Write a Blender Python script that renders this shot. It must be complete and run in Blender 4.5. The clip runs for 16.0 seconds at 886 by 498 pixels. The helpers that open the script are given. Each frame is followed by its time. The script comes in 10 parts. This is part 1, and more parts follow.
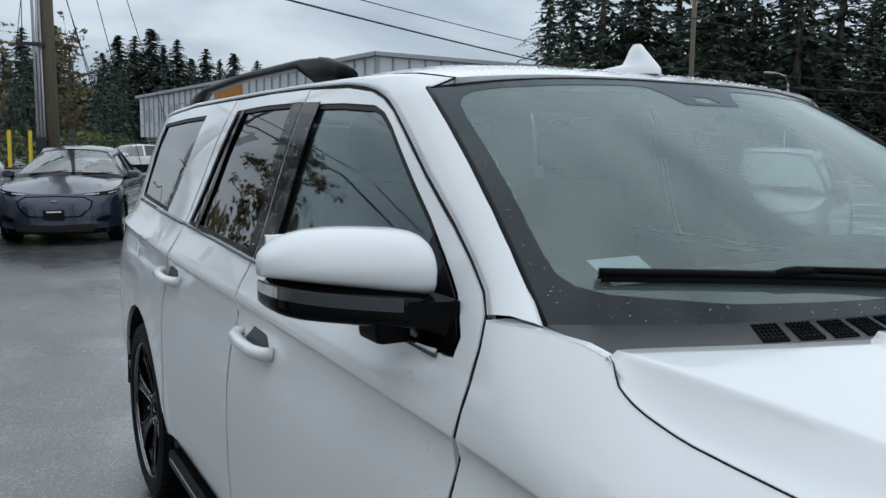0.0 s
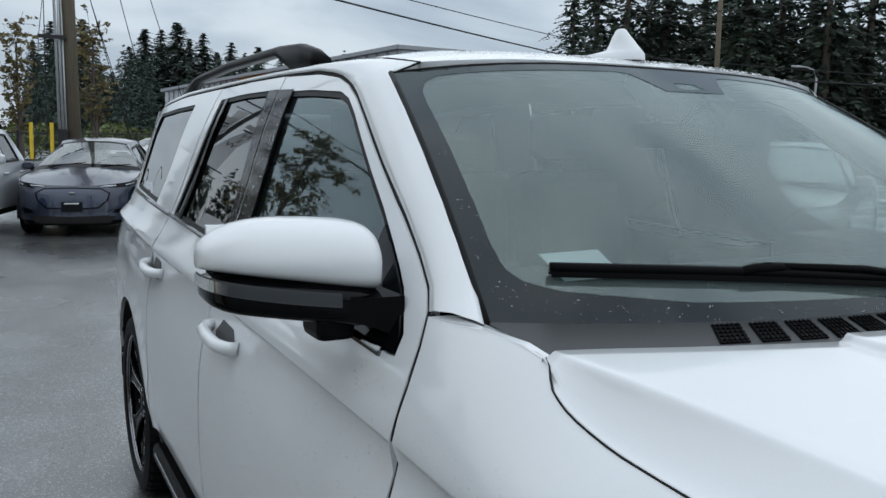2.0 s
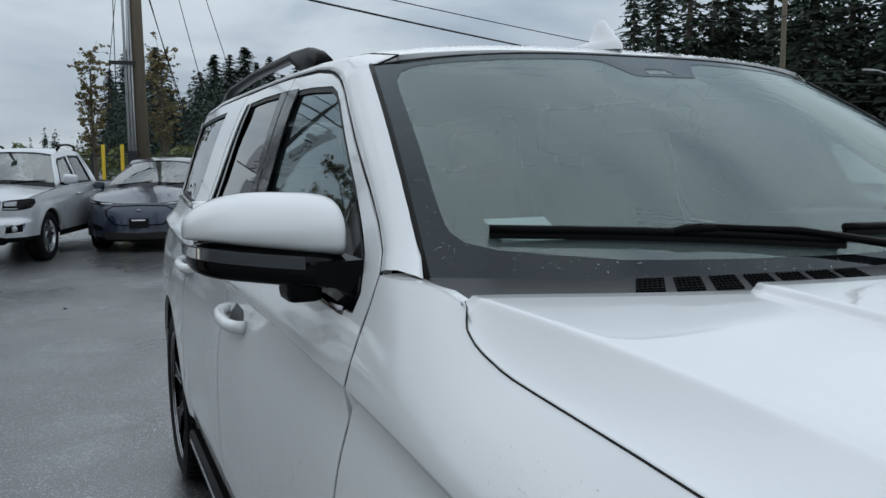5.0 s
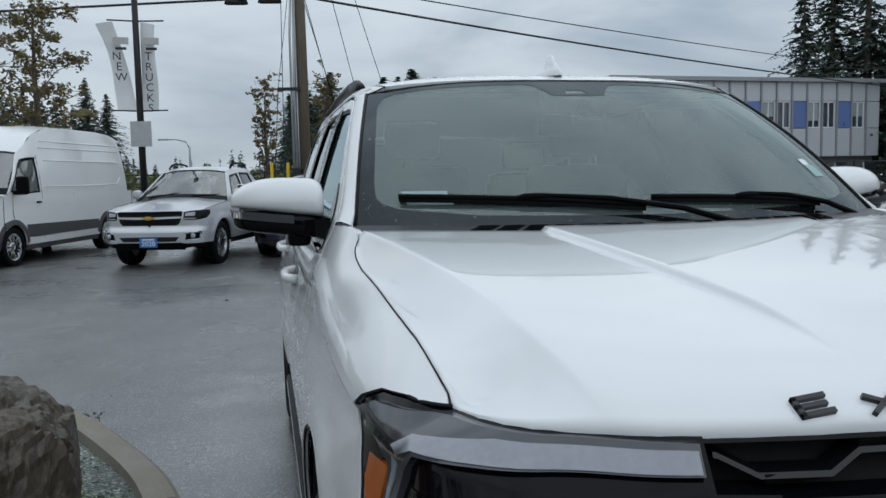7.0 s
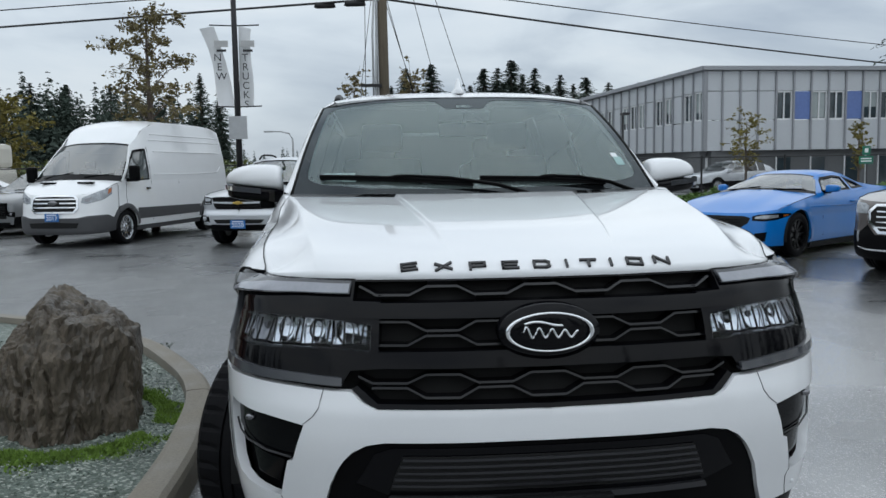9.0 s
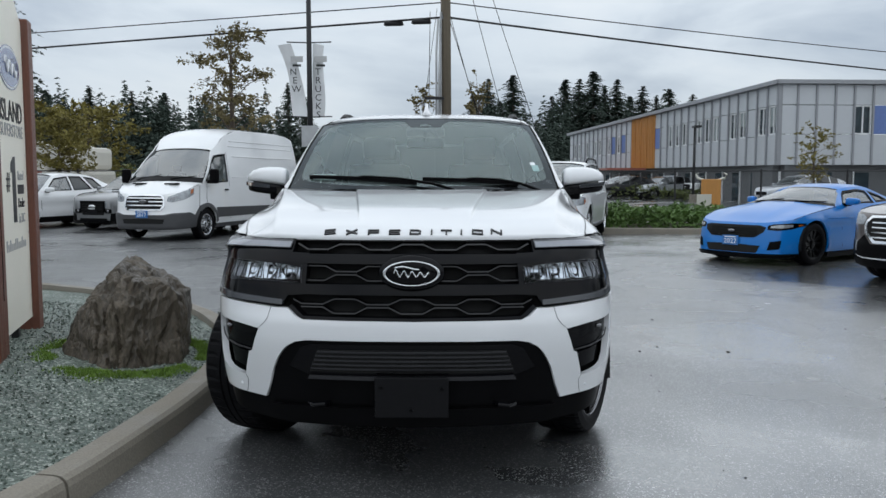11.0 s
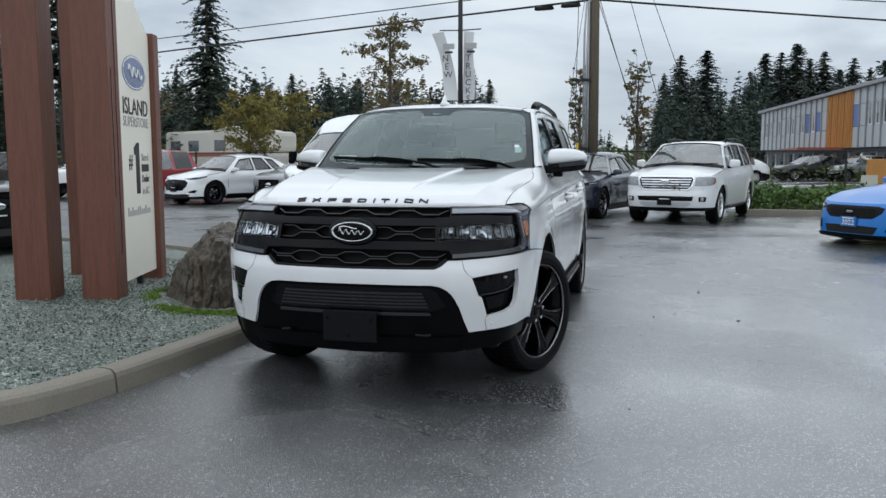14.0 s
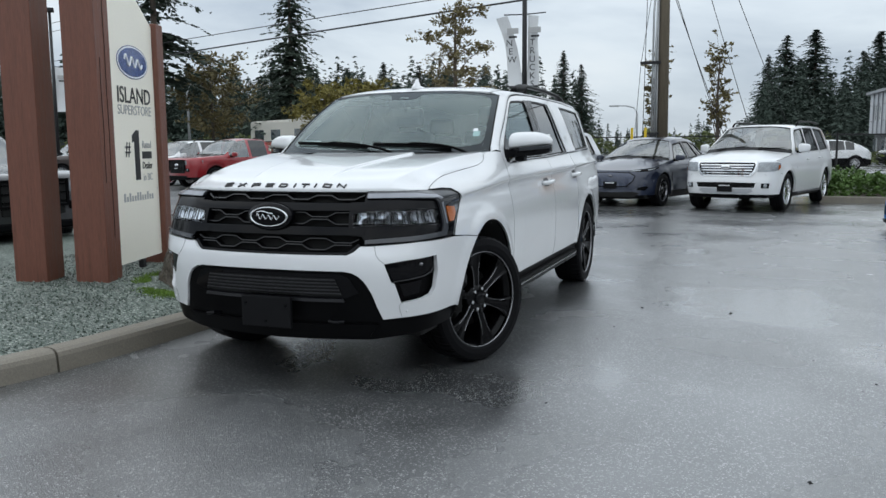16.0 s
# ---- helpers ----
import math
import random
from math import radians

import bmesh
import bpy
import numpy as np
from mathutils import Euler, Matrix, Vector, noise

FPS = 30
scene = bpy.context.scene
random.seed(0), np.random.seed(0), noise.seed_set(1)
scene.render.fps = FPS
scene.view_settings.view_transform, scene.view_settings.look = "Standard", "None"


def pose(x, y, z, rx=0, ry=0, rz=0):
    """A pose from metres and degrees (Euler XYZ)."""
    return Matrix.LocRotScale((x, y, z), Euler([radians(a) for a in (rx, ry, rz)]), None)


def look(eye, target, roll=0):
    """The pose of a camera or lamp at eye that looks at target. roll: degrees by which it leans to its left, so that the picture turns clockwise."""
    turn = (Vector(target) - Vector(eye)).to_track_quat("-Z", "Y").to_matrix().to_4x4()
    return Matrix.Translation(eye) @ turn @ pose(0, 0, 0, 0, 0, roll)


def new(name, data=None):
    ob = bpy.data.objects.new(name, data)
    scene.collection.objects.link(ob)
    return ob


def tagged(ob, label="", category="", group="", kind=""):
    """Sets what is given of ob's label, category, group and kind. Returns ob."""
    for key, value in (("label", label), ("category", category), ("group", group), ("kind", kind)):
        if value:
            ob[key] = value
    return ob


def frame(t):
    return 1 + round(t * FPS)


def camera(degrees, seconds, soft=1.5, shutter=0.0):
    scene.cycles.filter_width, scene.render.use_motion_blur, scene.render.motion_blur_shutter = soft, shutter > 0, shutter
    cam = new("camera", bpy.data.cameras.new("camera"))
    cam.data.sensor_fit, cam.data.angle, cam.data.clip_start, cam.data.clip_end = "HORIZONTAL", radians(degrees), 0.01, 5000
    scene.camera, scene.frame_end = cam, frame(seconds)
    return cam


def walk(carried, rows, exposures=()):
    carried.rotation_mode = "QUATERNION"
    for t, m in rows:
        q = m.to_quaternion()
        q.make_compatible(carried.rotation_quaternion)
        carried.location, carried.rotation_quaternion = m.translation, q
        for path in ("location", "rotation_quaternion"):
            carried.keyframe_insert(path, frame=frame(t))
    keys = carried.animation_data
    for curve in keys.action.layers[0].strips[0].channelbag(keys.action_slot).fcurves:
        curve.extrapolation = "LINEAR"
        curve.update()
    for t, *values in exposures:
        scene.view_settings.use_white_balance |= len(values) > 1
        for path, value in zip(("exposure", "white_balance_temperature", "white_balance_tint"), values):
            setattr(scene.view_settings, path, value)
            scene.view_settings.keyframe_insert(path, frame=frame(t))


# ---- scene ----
cam = camera(57.0, 16.0)
PATH = [
    (0, (-1.656, 0.479, 1.651), (-0.657, 2.193, 1.403), 0.7),
    (0.5, (-1.623, 0.482, 1.653), (-0.63, 2.2, 1.406), 1.0),
    (1, (-1.586, 0.485, 1.648), (-0.602, 2.21, 1.403), 1.3),
    (1.5, (-1.526, 0.489, 1.645), (-0.564, 2.223, 1.386), 0.9),
    (2, (-1.495, 0.484, 1.639), (-0.547, 2.225, 1.376), 0.9),
    (2.5, (-1.489, 0.486, 1.641), (-0.555, 2.234, 1.371), 0.4),
    (3, (-1.486, 0.458, 1.638), (-0.558, 2.21, 1.375), 0.2),
    (3.5, (-1.51, 0.449, 1.638), (-0.582, 2.202, 1.378), -0.2),
    (3.7, (-1.522, 0.443, 1.633), (-0.592, 2.195, 1.379), 0.0),
    (6, (-1.217, -0.119, 1.527), (-0.608, 1.776, 1.33), -1.2),
    (6.5, (-1.166, -0.41, 1.517), (-0.668, 1.518, 1.332), -1.3),
    (7, (-1.093, -0.759, 1.496), (-0.666, 1.187, 1.316), -1.2),
    (7.5, (-0.967, -1.156, 1.48), (-0.594, 0.801, 1.303), -0.9),
    (8, (-0.897, -1.528, 1.478), (-0.579, 0.438, 1.295), -1.1),
    (8.5, (-0.731, -1.868, 1.488), (-0.482, 0.108, 1.296), -1.0),
    (9, (-0.496, -2.203, 1.465), (-0.317, -0.221, 1.268), -1.0),
    (9.2, (-0.423, -2.334, 1.462), (-0.269, -0.35, 1.258), -0.8),
    (11.3, (0.354, -3.681, 1.422), (0.264, -1.691, 1.251), -0.1),
    (11.5, (0.485, -3.739, 1.453), (0.343, -1.752, 1.27), -0.2),
    (12, (0.695, -3.936, 1.451), (0.499, -1.954, 1.274), -0.1),
    (12.5, (0.924, -4.14, 1.441), (0.638, -2.169, 1.262), -0.1),
    (13, (1.131, -4.316, 1.442), (0.775, -2.358, 1.252), 0.0),
    (13.5, (1.43, -4.401, 1.418), (1.004, -2.458, 1.215), -0.1),
    (14, (1.648, -4.409, 1.42), (1.165, -2.481, 1.201), -0.1),
    (14.5, (1.861, -4.278, 1.403), (1.321, -2.366, 1.174), -0.3),
    (15, (2.106, -4.187, 1.416), (1.511, -2.293, 1.175), -0.3),
    (15.5, (2.384, -4.1, 1.394), (1.733, -2.224, 1.152), -0.6),
    (16, (2.604, -3.997, 1.393), (1.894, -2.144, 1.145), -0.5),
]
EXPOSURES = [(0.0, 0.17, 6300, 6), (3.5, 0.12, 6300, 6), (6.2, -0.10, 6300, 6), (7.2, -0.02, 6300, 6), (8.3, 0.10, 6350, 6), (9.0, 0.16, 6400, 7), (12.5, 0.23, 6450, 8), (16.0, 0.32, 6450, 7)]
walk(cam, [(t, look(eye, target, roll)) for t, eye, target, roll in PATH], EXPOSURES)

# ---- sky and light: a closed grey overcast with brighter breaks low over the woods ----
world = bpy.data.worlds.new("overcast_sky")
scene.world = world
world.use_nodes = True
wn, wl = world.node_tree.nodes, world.node_tree.links
wn.clear()
w_out = wn.new("ShaderNodeOutputWorld")
sky = wn.new("ShaderNodeTexSky")
sky.sky_type, sky.sun_disc = "NISHITA", False
sky.sun_elevation, sky.sun_rotation = radians(79), radians(114)
sky_bg = wn.new("ShaderNodeBackground")
sky_bg.inputs["Strength"].default_value = 0.10
wl.new(sky.outputs[0], sky_bg.inputs["Color"])
w_co = wn.new("ShaderNodeTexCoord")
w_map = wn.new("ShaderNodeMapping")
w_map.inputs["Scale"].default_value = (1.0, 1.0, 3.2)
wl.new(w_co.outputs["Generated"], w_map.inputs["Vector"])
w_n1 = wn.new("ShaderNodeTexNoise")
w_n1.inputs["Scale"].default_value, w_n1.inputs["Detail"].default_value, w_n1.inputs["Roughness"].default_value = 2.6, 7.0, 0.52
w_n1.inputs["Distortion"].default_value = 0.35
wl.new(w_map.outputs[0], w_n1.inputs["Vector"])
w_ramp = wn.new("ShaderNodeValToRGB")
for e, (p, c) in zip((w_ramp.color_ramp.elements[0], w_ramp.color_ramp.elements[1], w_ramp.color_ramp.elements.new(0.52)),
                     ((0.32, (0.40, 0.46, 0.55, 1)), (0.68, (0.97, 0.98, 1.0, 1)), (0.52, (0.655, 0.715, 0.785, 1)))):
    e.position, e.color = p, c
wl.new(w_n1.outputs["Fac"], w_ramp.inputs[0])
cloud_bg = wn.new("ShaderNodeBackground")
cloud_bg.inputs["Strength"].default_value = 1.0
# an overcast vault grows brighter from the horizon to the zenith
w_sep = wn.new("ShaderNodeSeparateXYZ")
wl.new(w_co.outputs["Generated"], w_sep.inputs[0])
w_up = wn.new("ShaderNodeMapRange")
w_up.inputs["From Min"].default_value, w_up.inputs["From Max"].default_value = 0.0, 1.0
w_up.inputs["To Min"].default_value, w_up.inputs["To Max"].default_value = 0.84, 1.55
wl.new(w_sep.outputs["Z"], w_up.inputs["Value"])
wl.new(w_up.outputs[0], cloud_bg.inputs["Strength"])
wl.new(w_ramp.outputs[0], cloud_bg.inputs["Color"])
w_mix = wn.new("ShaderNodeMixShader")
w_mix.inputs[0].default_value = 0.92
wl.new(sky_bg.outputs[0], w_mix.inputs[1])
wl.new(cloud_bg.outputs[0], w_mix.inputs[2])
wl.new(w_mix.outputs[0], w_out.inputs["Surface"])

sun_data = bpy.data.lights.new("sun", "SUN")
sun_data.energy, sun_data.angle, sun_data.color = 0.6, radians(160), (1.0, 0.97, 0.93)
sun = new("sun", sun_data)
sun.matrix_world = look((3.5, -1.5, 20), (0, 0, 0))
scene.view_settings.exposure = 0.0


# ---- materials ----
def surface(name, base, rough=0.5, metal=0.0, coat=0.0, var=0.08, scale=6.0, fine=60.0, bump=0.0, depth=0.002, rough_var=0.0, spec=0.5, random_tint=0.0, stretch=None):
    """Paint, stone, wood and the like: a base colour that varies at two scales, with fine relief."""
    m = bpy.data.materials.new(name)
    m.use_nodes = True
    nt = m.node_tree
    b = nt.nodes["Principled BSDF"]
    b.inputs["Roughness"].default_value, b.inputs["Metallic"].default_value = rough, metal
    b.inputs["Specular IOR Level"].default_value = spec
    b.inputs["Coat Weight"].default_value, b.inputs["Coat Roughness"].default_value = coat, 0.03
    co = nt.nodes.new("ShaderNodeTexCoord")
    vec = co.outputs["Object"]
    if stretch:
        mp = nt.nodes.new("ShaderNodeMapping")
        mp.inputs["Scale"].default_value = stretch
        nt.links.new(vec, mp.inputs["Vector"])
        vec = mp.outputs[0]
    big, small = nt.nodes.new("ShaderNodeTexNoise"), nt.nodes.new("ShaderNodeTexNoise")
    big.inputs["Scale"].default_value, big.inputs["Detail"].default_value = scale, 4
    small.inputs["Scale"].default_value, small.inputs["Detail"].default_value = fine, 3
    nt.links.new(vec, big.inputs["Vector"])
    nt.links.new(vec, small.inputs["Vector"])
    add = nt.nodes.new("ShaderNodeMath")
    add.operation = "ADD"
    nt.links.new(big.outputs["Fac"], add.inputs[0])
    nt.links.new(small.outputs["Fac"], add.inputs[1])
    fac = add.outputs[0]
    if random_tint:
        info = nt.nodes.new("ShaderNodeObjectInfo")
        mul = nt.nodes.new("ShaderNodeMath")
        mul.operation = "MULTIPLY_ADD"
        mul.inputs[1].default_value = random_tint
        nt.links.new(info.outputs["Random"], mul.inputs[0])
        nt.links.new(fac, mul.inputs[2])
        fac = mul.outputs[0]
    ramp = nt.nodes.new("ShaderNodeMapRange")
    ramp.inputs["From Min"].default_value, ramp.inputs["From Max"].default_value = 0.55, 1.45 + random_tint
    ramp.inputs["To Min"].default_value, ramp.inputs["To Max"].default_value = 1 - var, 1 + var
    nt.links.new(fac, ramp.inputs["Value"])
    mixc = nt.nodes.new("ShaderNodeVectorMath")
    mixc.operation = "SCALE"
    mixc.inputs[0].default_value = base
    nt.links.new(ramp.outputs[0], mixc.inputs["Scale"])
    nt.links.new(mixc.outputs[0], b.inputs["Base Color"])
    if rough_var:
        rr = nt.nodes.new("ShaderNodeMapRange")
        rr.inputs["From Min"].default_value, rr.inputs["From Max"].default_value = 0.35, 0.65
        rr.inputs["To Min"].default_value, rr.inputs["To Max"].default_value = max(0.02, rough - rough_var), min(1, rough + rough_var)
        nt.links.new(big.outputs["Fac"], rr.inputs["Value"])
        nt.links.new(rr.outputs[0], b.inputs["Roughness"])
    if bump:
        bp = nt.nodes.new("ShaderNodeBump")
        bp.inputs["Strength"].default_value, bp.inputs["Distance"].default_value = bump, depth
        nt.links.new(small.outputs["Fac"], bp.inputs["Height"])
        nt.links.new(bp.outputs[0], b.inputs["Normal"])
    return m


def glass(name, tint, gloss=0.0, body=0.0, ior=1.45, sheen=(1, 1, 1), rough=0.015, veil=(0.285, 0.36, 0.352)):
    """A thin pane: clear tint mixed with a mirror sheen by Fresnel; body mixes in a flat diffuse veil colour."""
    m = bpy.data.materials.new(name)
    m.use_nodes = True
    nt = m.node_tree
    nt.nodes.remove(nt.nodes["Principled BSDF"])
    out = nt.nodes["Material Output"]
    clear, shiny, mix, fres = (nt.nodes.new(k) for k in ("ShaderNodeBsdfTransparent", "ShaderNodeBsdfGlossy", "ShaderNodeMixShader", "ShaderNodeFresnel"))
    clear.inputs["Color"].default_value = (*tint, 1)
    shiny.inputs["Roughness"].default_value = rough
    shiny.inputs["Color"].default_value = (*sheen, 1)
    fres.inputs["IOR"].default_value = ior
    up = nt.nodes.new("ShaderNodeMath")
    up.operation, up.use_clamp = "ADD", True
    up.inputs[1].default_value = gloss
    nt.links.new(fres.outputs[0], up.inputs[0])
    nt.links.new(up.outputs[0], mix.inputs[0])
    nt.links.new(clear.outputs[0], mix.inputs[1])
    nt.links.new(shiny.outputs[0], mix.inputs[2])
    last = mix
    if body:
        diff, mix2 = nt.nodes.new("ShaderNodeBsdfDiffuse"), nt.nodes.new("ShaderNodeMixShader")
        diff.inputs["Color"].default_value = (*veil, 1)
        mix2.inputs[0].default_value = body
        nt.links.new(mix.outputs[0], mix2.inputs[1])
        nt.links.new(diff.outputs[0], mix2.inputs[2])
        last = mix2
    nt.links.new(last.outputs[0], out.inputs["Surface"])
    return m


def carpaint(name, base, metal=0.0, rough=0.28, coat=1.0):
    return surface(name, base, rough, metal, coat, var=0.03, scale=3, fine=400)


M = {}
M["white_paint"] = carpaint("white_paint", (0.69, 0.70, 0.715), rough=0.30, coat=1.0)
M["white_paint_b"] = carpaint("white_paint_b", (0.76, 0.77, 0.78))
M["silver_paint"] = carpaint("silver_paint", (0.52, 0.54, 0.57), 0.45, 0.3)
M["blue_paint"] = carpaint("blue_paint", (0.002, 0.16, 0.52), 0.0, coat=0.45)
M["navy_paint"] = carpaint("navy_paint", (0.012, 0.018, 0.040), 0.3, 0.3)
M["red_paint"] = carpaint("red_paint", (0.27, 0.013, 0.019), 0.2)
M["black_paint"] = carpaint("black_paint", (0.012, 0.012, 0.014))
M["grey_paint"] = carpaint("grey_paint", (0.16, 0.165, 0.17), 0.5, 0.3)
M["maroon_paint"] = carpaint("maroon_paint", (0.07, 0.055, 0.05), 0.4, 0.3)
M["gloss_black"] = surface("gloss_black", (0.0025, 0.0025, 0.0035), 0.06, coat=0.0, var=0.1, spec=0.16)
M["black_plastic"] = surface("black_plastic", (0.004, 0.004, 0.0045), 0.36, var=0.2, fine=300, bump=0.2, depth=0.0008, spec=0.045)
M["grey_plastic"] = surface("grey_plastic", (0.055, 0.056, 0.06), 0.55, var=0.15, fine=300, bump=0.25, depth=0.0008)
M["cowl_grey"] = surface("cowl_grey", (0.030, 0.031, 0.033), 0.42, var=0.2, fine=300, bump=0.2, depth=0.0006)
M["slat_grey"] = surface("slat_grey", (0.022, 0.022, 0.025), 0.34, var=0.15, fine=200)
M["grille_bar"] = surface("grille_bar", (0.004, 0.004, 0.005), 0.20, var=0.2, fine=200, spec=0.42)
M["cavity"] = surface("cavity", (0.004, 0.004, 0.004), 0.9, var=0.2)
M["rubber"] = surface("rubber", (0.004, 0.004, 0.005), 0.6, spec=0.10, var=0.25, fine=120, bump=0.3, depth=0.001)
M["seal"] = surface("seal", (0.005, 0.005, 0.005), 0.45, var=0.2, spec=0.12)
M["chrome"] = surface("chrome", (0.75, 0.76, 0.78), 0.08, 1.0, var=0.04)
M["dark_chrome"] = surface("dark_chrome", (0.22, 0.22, 0.23), 0.15, 1.0, var=0.05)
M["alloy"] = surface("alloy", (0.55, 0.56, 0.57), 0.25, 1.0, var=0.06)
M["disc_dark"] = surface("disc_dark", (0.06, 0.06, 0.06), 0.4, 0.8, var=0.2)
M["rim_black"] = surface("rim_black", (0.002, 0.002, 0.0025), 0.16, coat=0.0, var=0.2, spec=0.14)
M["lamp_lens"] = surface("lamp_lens", (0.30, 0.32, 0.34), 0.18, 0.25, coat=0.6, var=0.5, scale=14, fine=60)
M["lamp_glass"] = glass("lamp_glass", (0.82, 0.85, 0.88), 0.0, ior=1.25)
M["lamp_white"] = surface("lamp_white", (0.05, 0.053, 0.06), 0.12, 0.0, coat=0.2, var=0.05)
M["light_core"] = surface("light_core", (0.24, 0.25, 0.28), 0.15, 0.0, coat=0.3, var=0.12, scale=9, fine=80)
M["amber"] = surface("amber", (0.40, 0.10, 0.015), 0.2, coat=0.8, var=0.15, fine=90)
# the diffuse teal body is painted sky sheen that lightens the windshield
M["windshield_glass"] = glass("windshield_glass", (0.74, 0.86, 0.84), 0.03, 0.17, ior=1.62, sheen=(0.88, 0.98, 0.98))
M["rain_water"] = glass("rain_water", (0.985, 0.99, 0.995), 0.12)
M["frit"] = glass("frit", (0.0, 0.0, 0.0), 0.0, 0.10, ior=1.45, sheen=(0.86, 0.95, 1.0), veil=(0.045, 0.05, 0.055))
M["side_glass"] = glass("side_glass", (0.80, 0.90, 0.90), 0.05, 0.02, sheen=(0.84, 0.97, 1.0))
M["privacy_glass"] = glass("privacy_glass", (0.035, 0.04, 0.042), 0.06)
M["car_glass"] = glass("car_glass", (0.30, 0.36, 0.37), 0.16, 0.05)
M["car_glass_dark"] = glass("car_glass_dark", (0.04, 0.05, 0.05), 0.05)
M["mirror"] = surface("mirror", (0.8, 0.8, 0.8), 0.01, 1.0, var=0.0)
M["interior"] = surface("interior", (0.018, 0.019, 0.021), 0.7, var=0.08, fine=12)
M["interior_grey"] = surface("interior_grey", (0.022, 0.024, 0.026), 0.75, var=0.08, fine=12)
M["headliner"] = surface("headliner", (0.20, 0.20, 0.20), 0.9, var=0.1)
M["paper"] = surface("paper", (0.72, 0.75, 0.76), 0.8, var=0.05)
M["teal_paper"] = surface("teal_paper", (0.30, 0.44, 0.43), 0.8, var=0.1)
M["plate_black"] = surface("plate_black", (0.008, 0.008, 0.009), 0.45, var=0.2, spec=0.1)
M["plate_blue"] = surface("plate_blue", (0.03, 0.15, 0.42), 0.35, var=0.1)
M["lettering_white"] = surface("lettering_white", (0.82, 0.83, 0.84), 0.5, var=0.03)
M["lettering_black"] = surface("lettering_black", (0.012, 0.012, 0.014), 0.35, var=0.1)
M["lettering_grey"] = surface("lettering_grey", (0.42, 0.42, 0.42), 0.5, var=0.03)
M["gold"] = surface("gold", (0.65, 0.45, 0.12), 0.3, 0.9, var=0.1)
M["emblem_blue"] = surface("emblem_blue", (0.015, 0.055, 0.24), 0.2, 0.2, coat=0.8, var=0.15)
M["concrete"] = surface("concrete", (0.205, 0.184, 0.15), 0.65, var=0.28, scale=3.5, fine=90, bump=0.5, depth=0.004, rough_var=0.2)
M["timber"] = surface("timber", (0.155, 0.058, 0.037), 0.45, var=0.38, scale=5, fine=30, bump=0.45, depth=0.004, stretch=(9, 9, 0.5), rough_var=0.12)
M["sign_white"] = surface("sign_white", (0.93, 0.89, 0.78), 0.4, var=0.05, scale=1.2)
M["pole_wood"] = surface("pole_wood", (0.115, 0.094, 0.066), 0.85, var=0.35, scale=4, fine=30, bump=0.5, depth=0.006, stretch=(8, 8, 0.4))
M["dark_steel"] = surface("dark_steel", (0.02, 0.02, 0.022), 0.5, 0.3, var=0.2)
M["galvanised"] = surface("galvanised", (0.42, 0.43, 0.44), 0.5, 0.6, var=0.15)
M["cable"] = surface("cable", (0.012, 0.012, 0.013), 0.6, var=0.1)
M["yellow_guard"] = surface("yellow_guard", (0.75, 0.52, 0.03), 0.5, var=0.1)
M["cladding"] = surface("cladding", (0.51, 0.53, 0.555), 0.42, 0.2, var=0.05, scale=0.6, fine=5, random_tint=0.5)
M["cladding_trim"] = surface("cladding_trim", (0.30, 0.31, 0.33), 0.45, 0.3, var=0.08)
M["cladding_blue"] = surface("cladding_blue", (0.13, 0.20, 0.45), 0.35, var=0.35, random_tint=1.0)
M["cladding_orange"] = surface("cladding_orange", (0.48, 0.22, 0.055), 0.5, var=0.2, scale=2, fine=12, stretch=(5, 5, 0.4))
M["building_dark"] = surface("building_dark", (0.11, 0.115, 0.12), 0.5, var=0.15)
M["window_glass"] = surface("window_glass", (0.03, 0.045, 0.055), 0.06, 0.0, var=0.5, scale=0.5, fine=2, spec=0.9)
M["window_blind"] = surface("window_blind", (0.30, 0.34, 0.34), 0.15, var=0.08, coat=0.6)
M["window_frame"] = surface("window_frame", (0.72, 0.73, 0.74), 0.45, var=0.04)
M["bark"] = surface("bark", (0.10, 0.08, 0.065), 0.9, var=0.35, scale=6, fine=40, bump=0.6, depth=0.01)
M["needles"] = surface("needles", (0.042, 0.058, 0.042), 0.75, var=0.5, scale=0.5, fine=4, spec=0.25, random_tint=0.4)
# paler, bluer copy of the needles: the haze of distance is put into the colour
M["needles_hazed"] = surface("needles_hazed", (0.060, 0.080, 0.066), 0.85, var=0.45, scale=0.12, fine=1.2, spec=0.15)
M["leaf_green"] = surface("leaf_green", (0.085, 0.105, 0.03), 0.55, var=0.5, scale=0.9, fine=6, spec=0.3)
M["leaf_autumn"] = surface("leaf_autumn", (0.17, 0.145, 0.035), 0.6, var=0.5, scale=0.9, fine=6, spec=0.3)
M["leaf_mixed"] = surface("leaf_mixed", (0.14, 0.115, 0.05), 0.6, var=0.55, scale=0.8, fine=5, spec=0.3)
M["hedge_leaf"] = surface("hedge_leaf", (0.075, 0.135, 0.03), 0.55, var=0.5, scale=2.5, fine=20, spec=0.3)
M["moss"] = surface("moss", (0.14, 0.23, 0.035), 0.9, var=0.5, scale=9, fine=60, bump=0.6, depth=0.01)
M["banner"] = surface("banner", (0.70, 0.71, 0.72), 0.7, var=0.1, scale=3)
M["rv_white"] = surface("rv_white", (0.56, 0.54, 0.48), 0.5, var=0.06, scale=1)
M["rv_stripe"] = surface("rv_stripe", (0.30, 0.09, 0.06), 0.5, var=0.1)


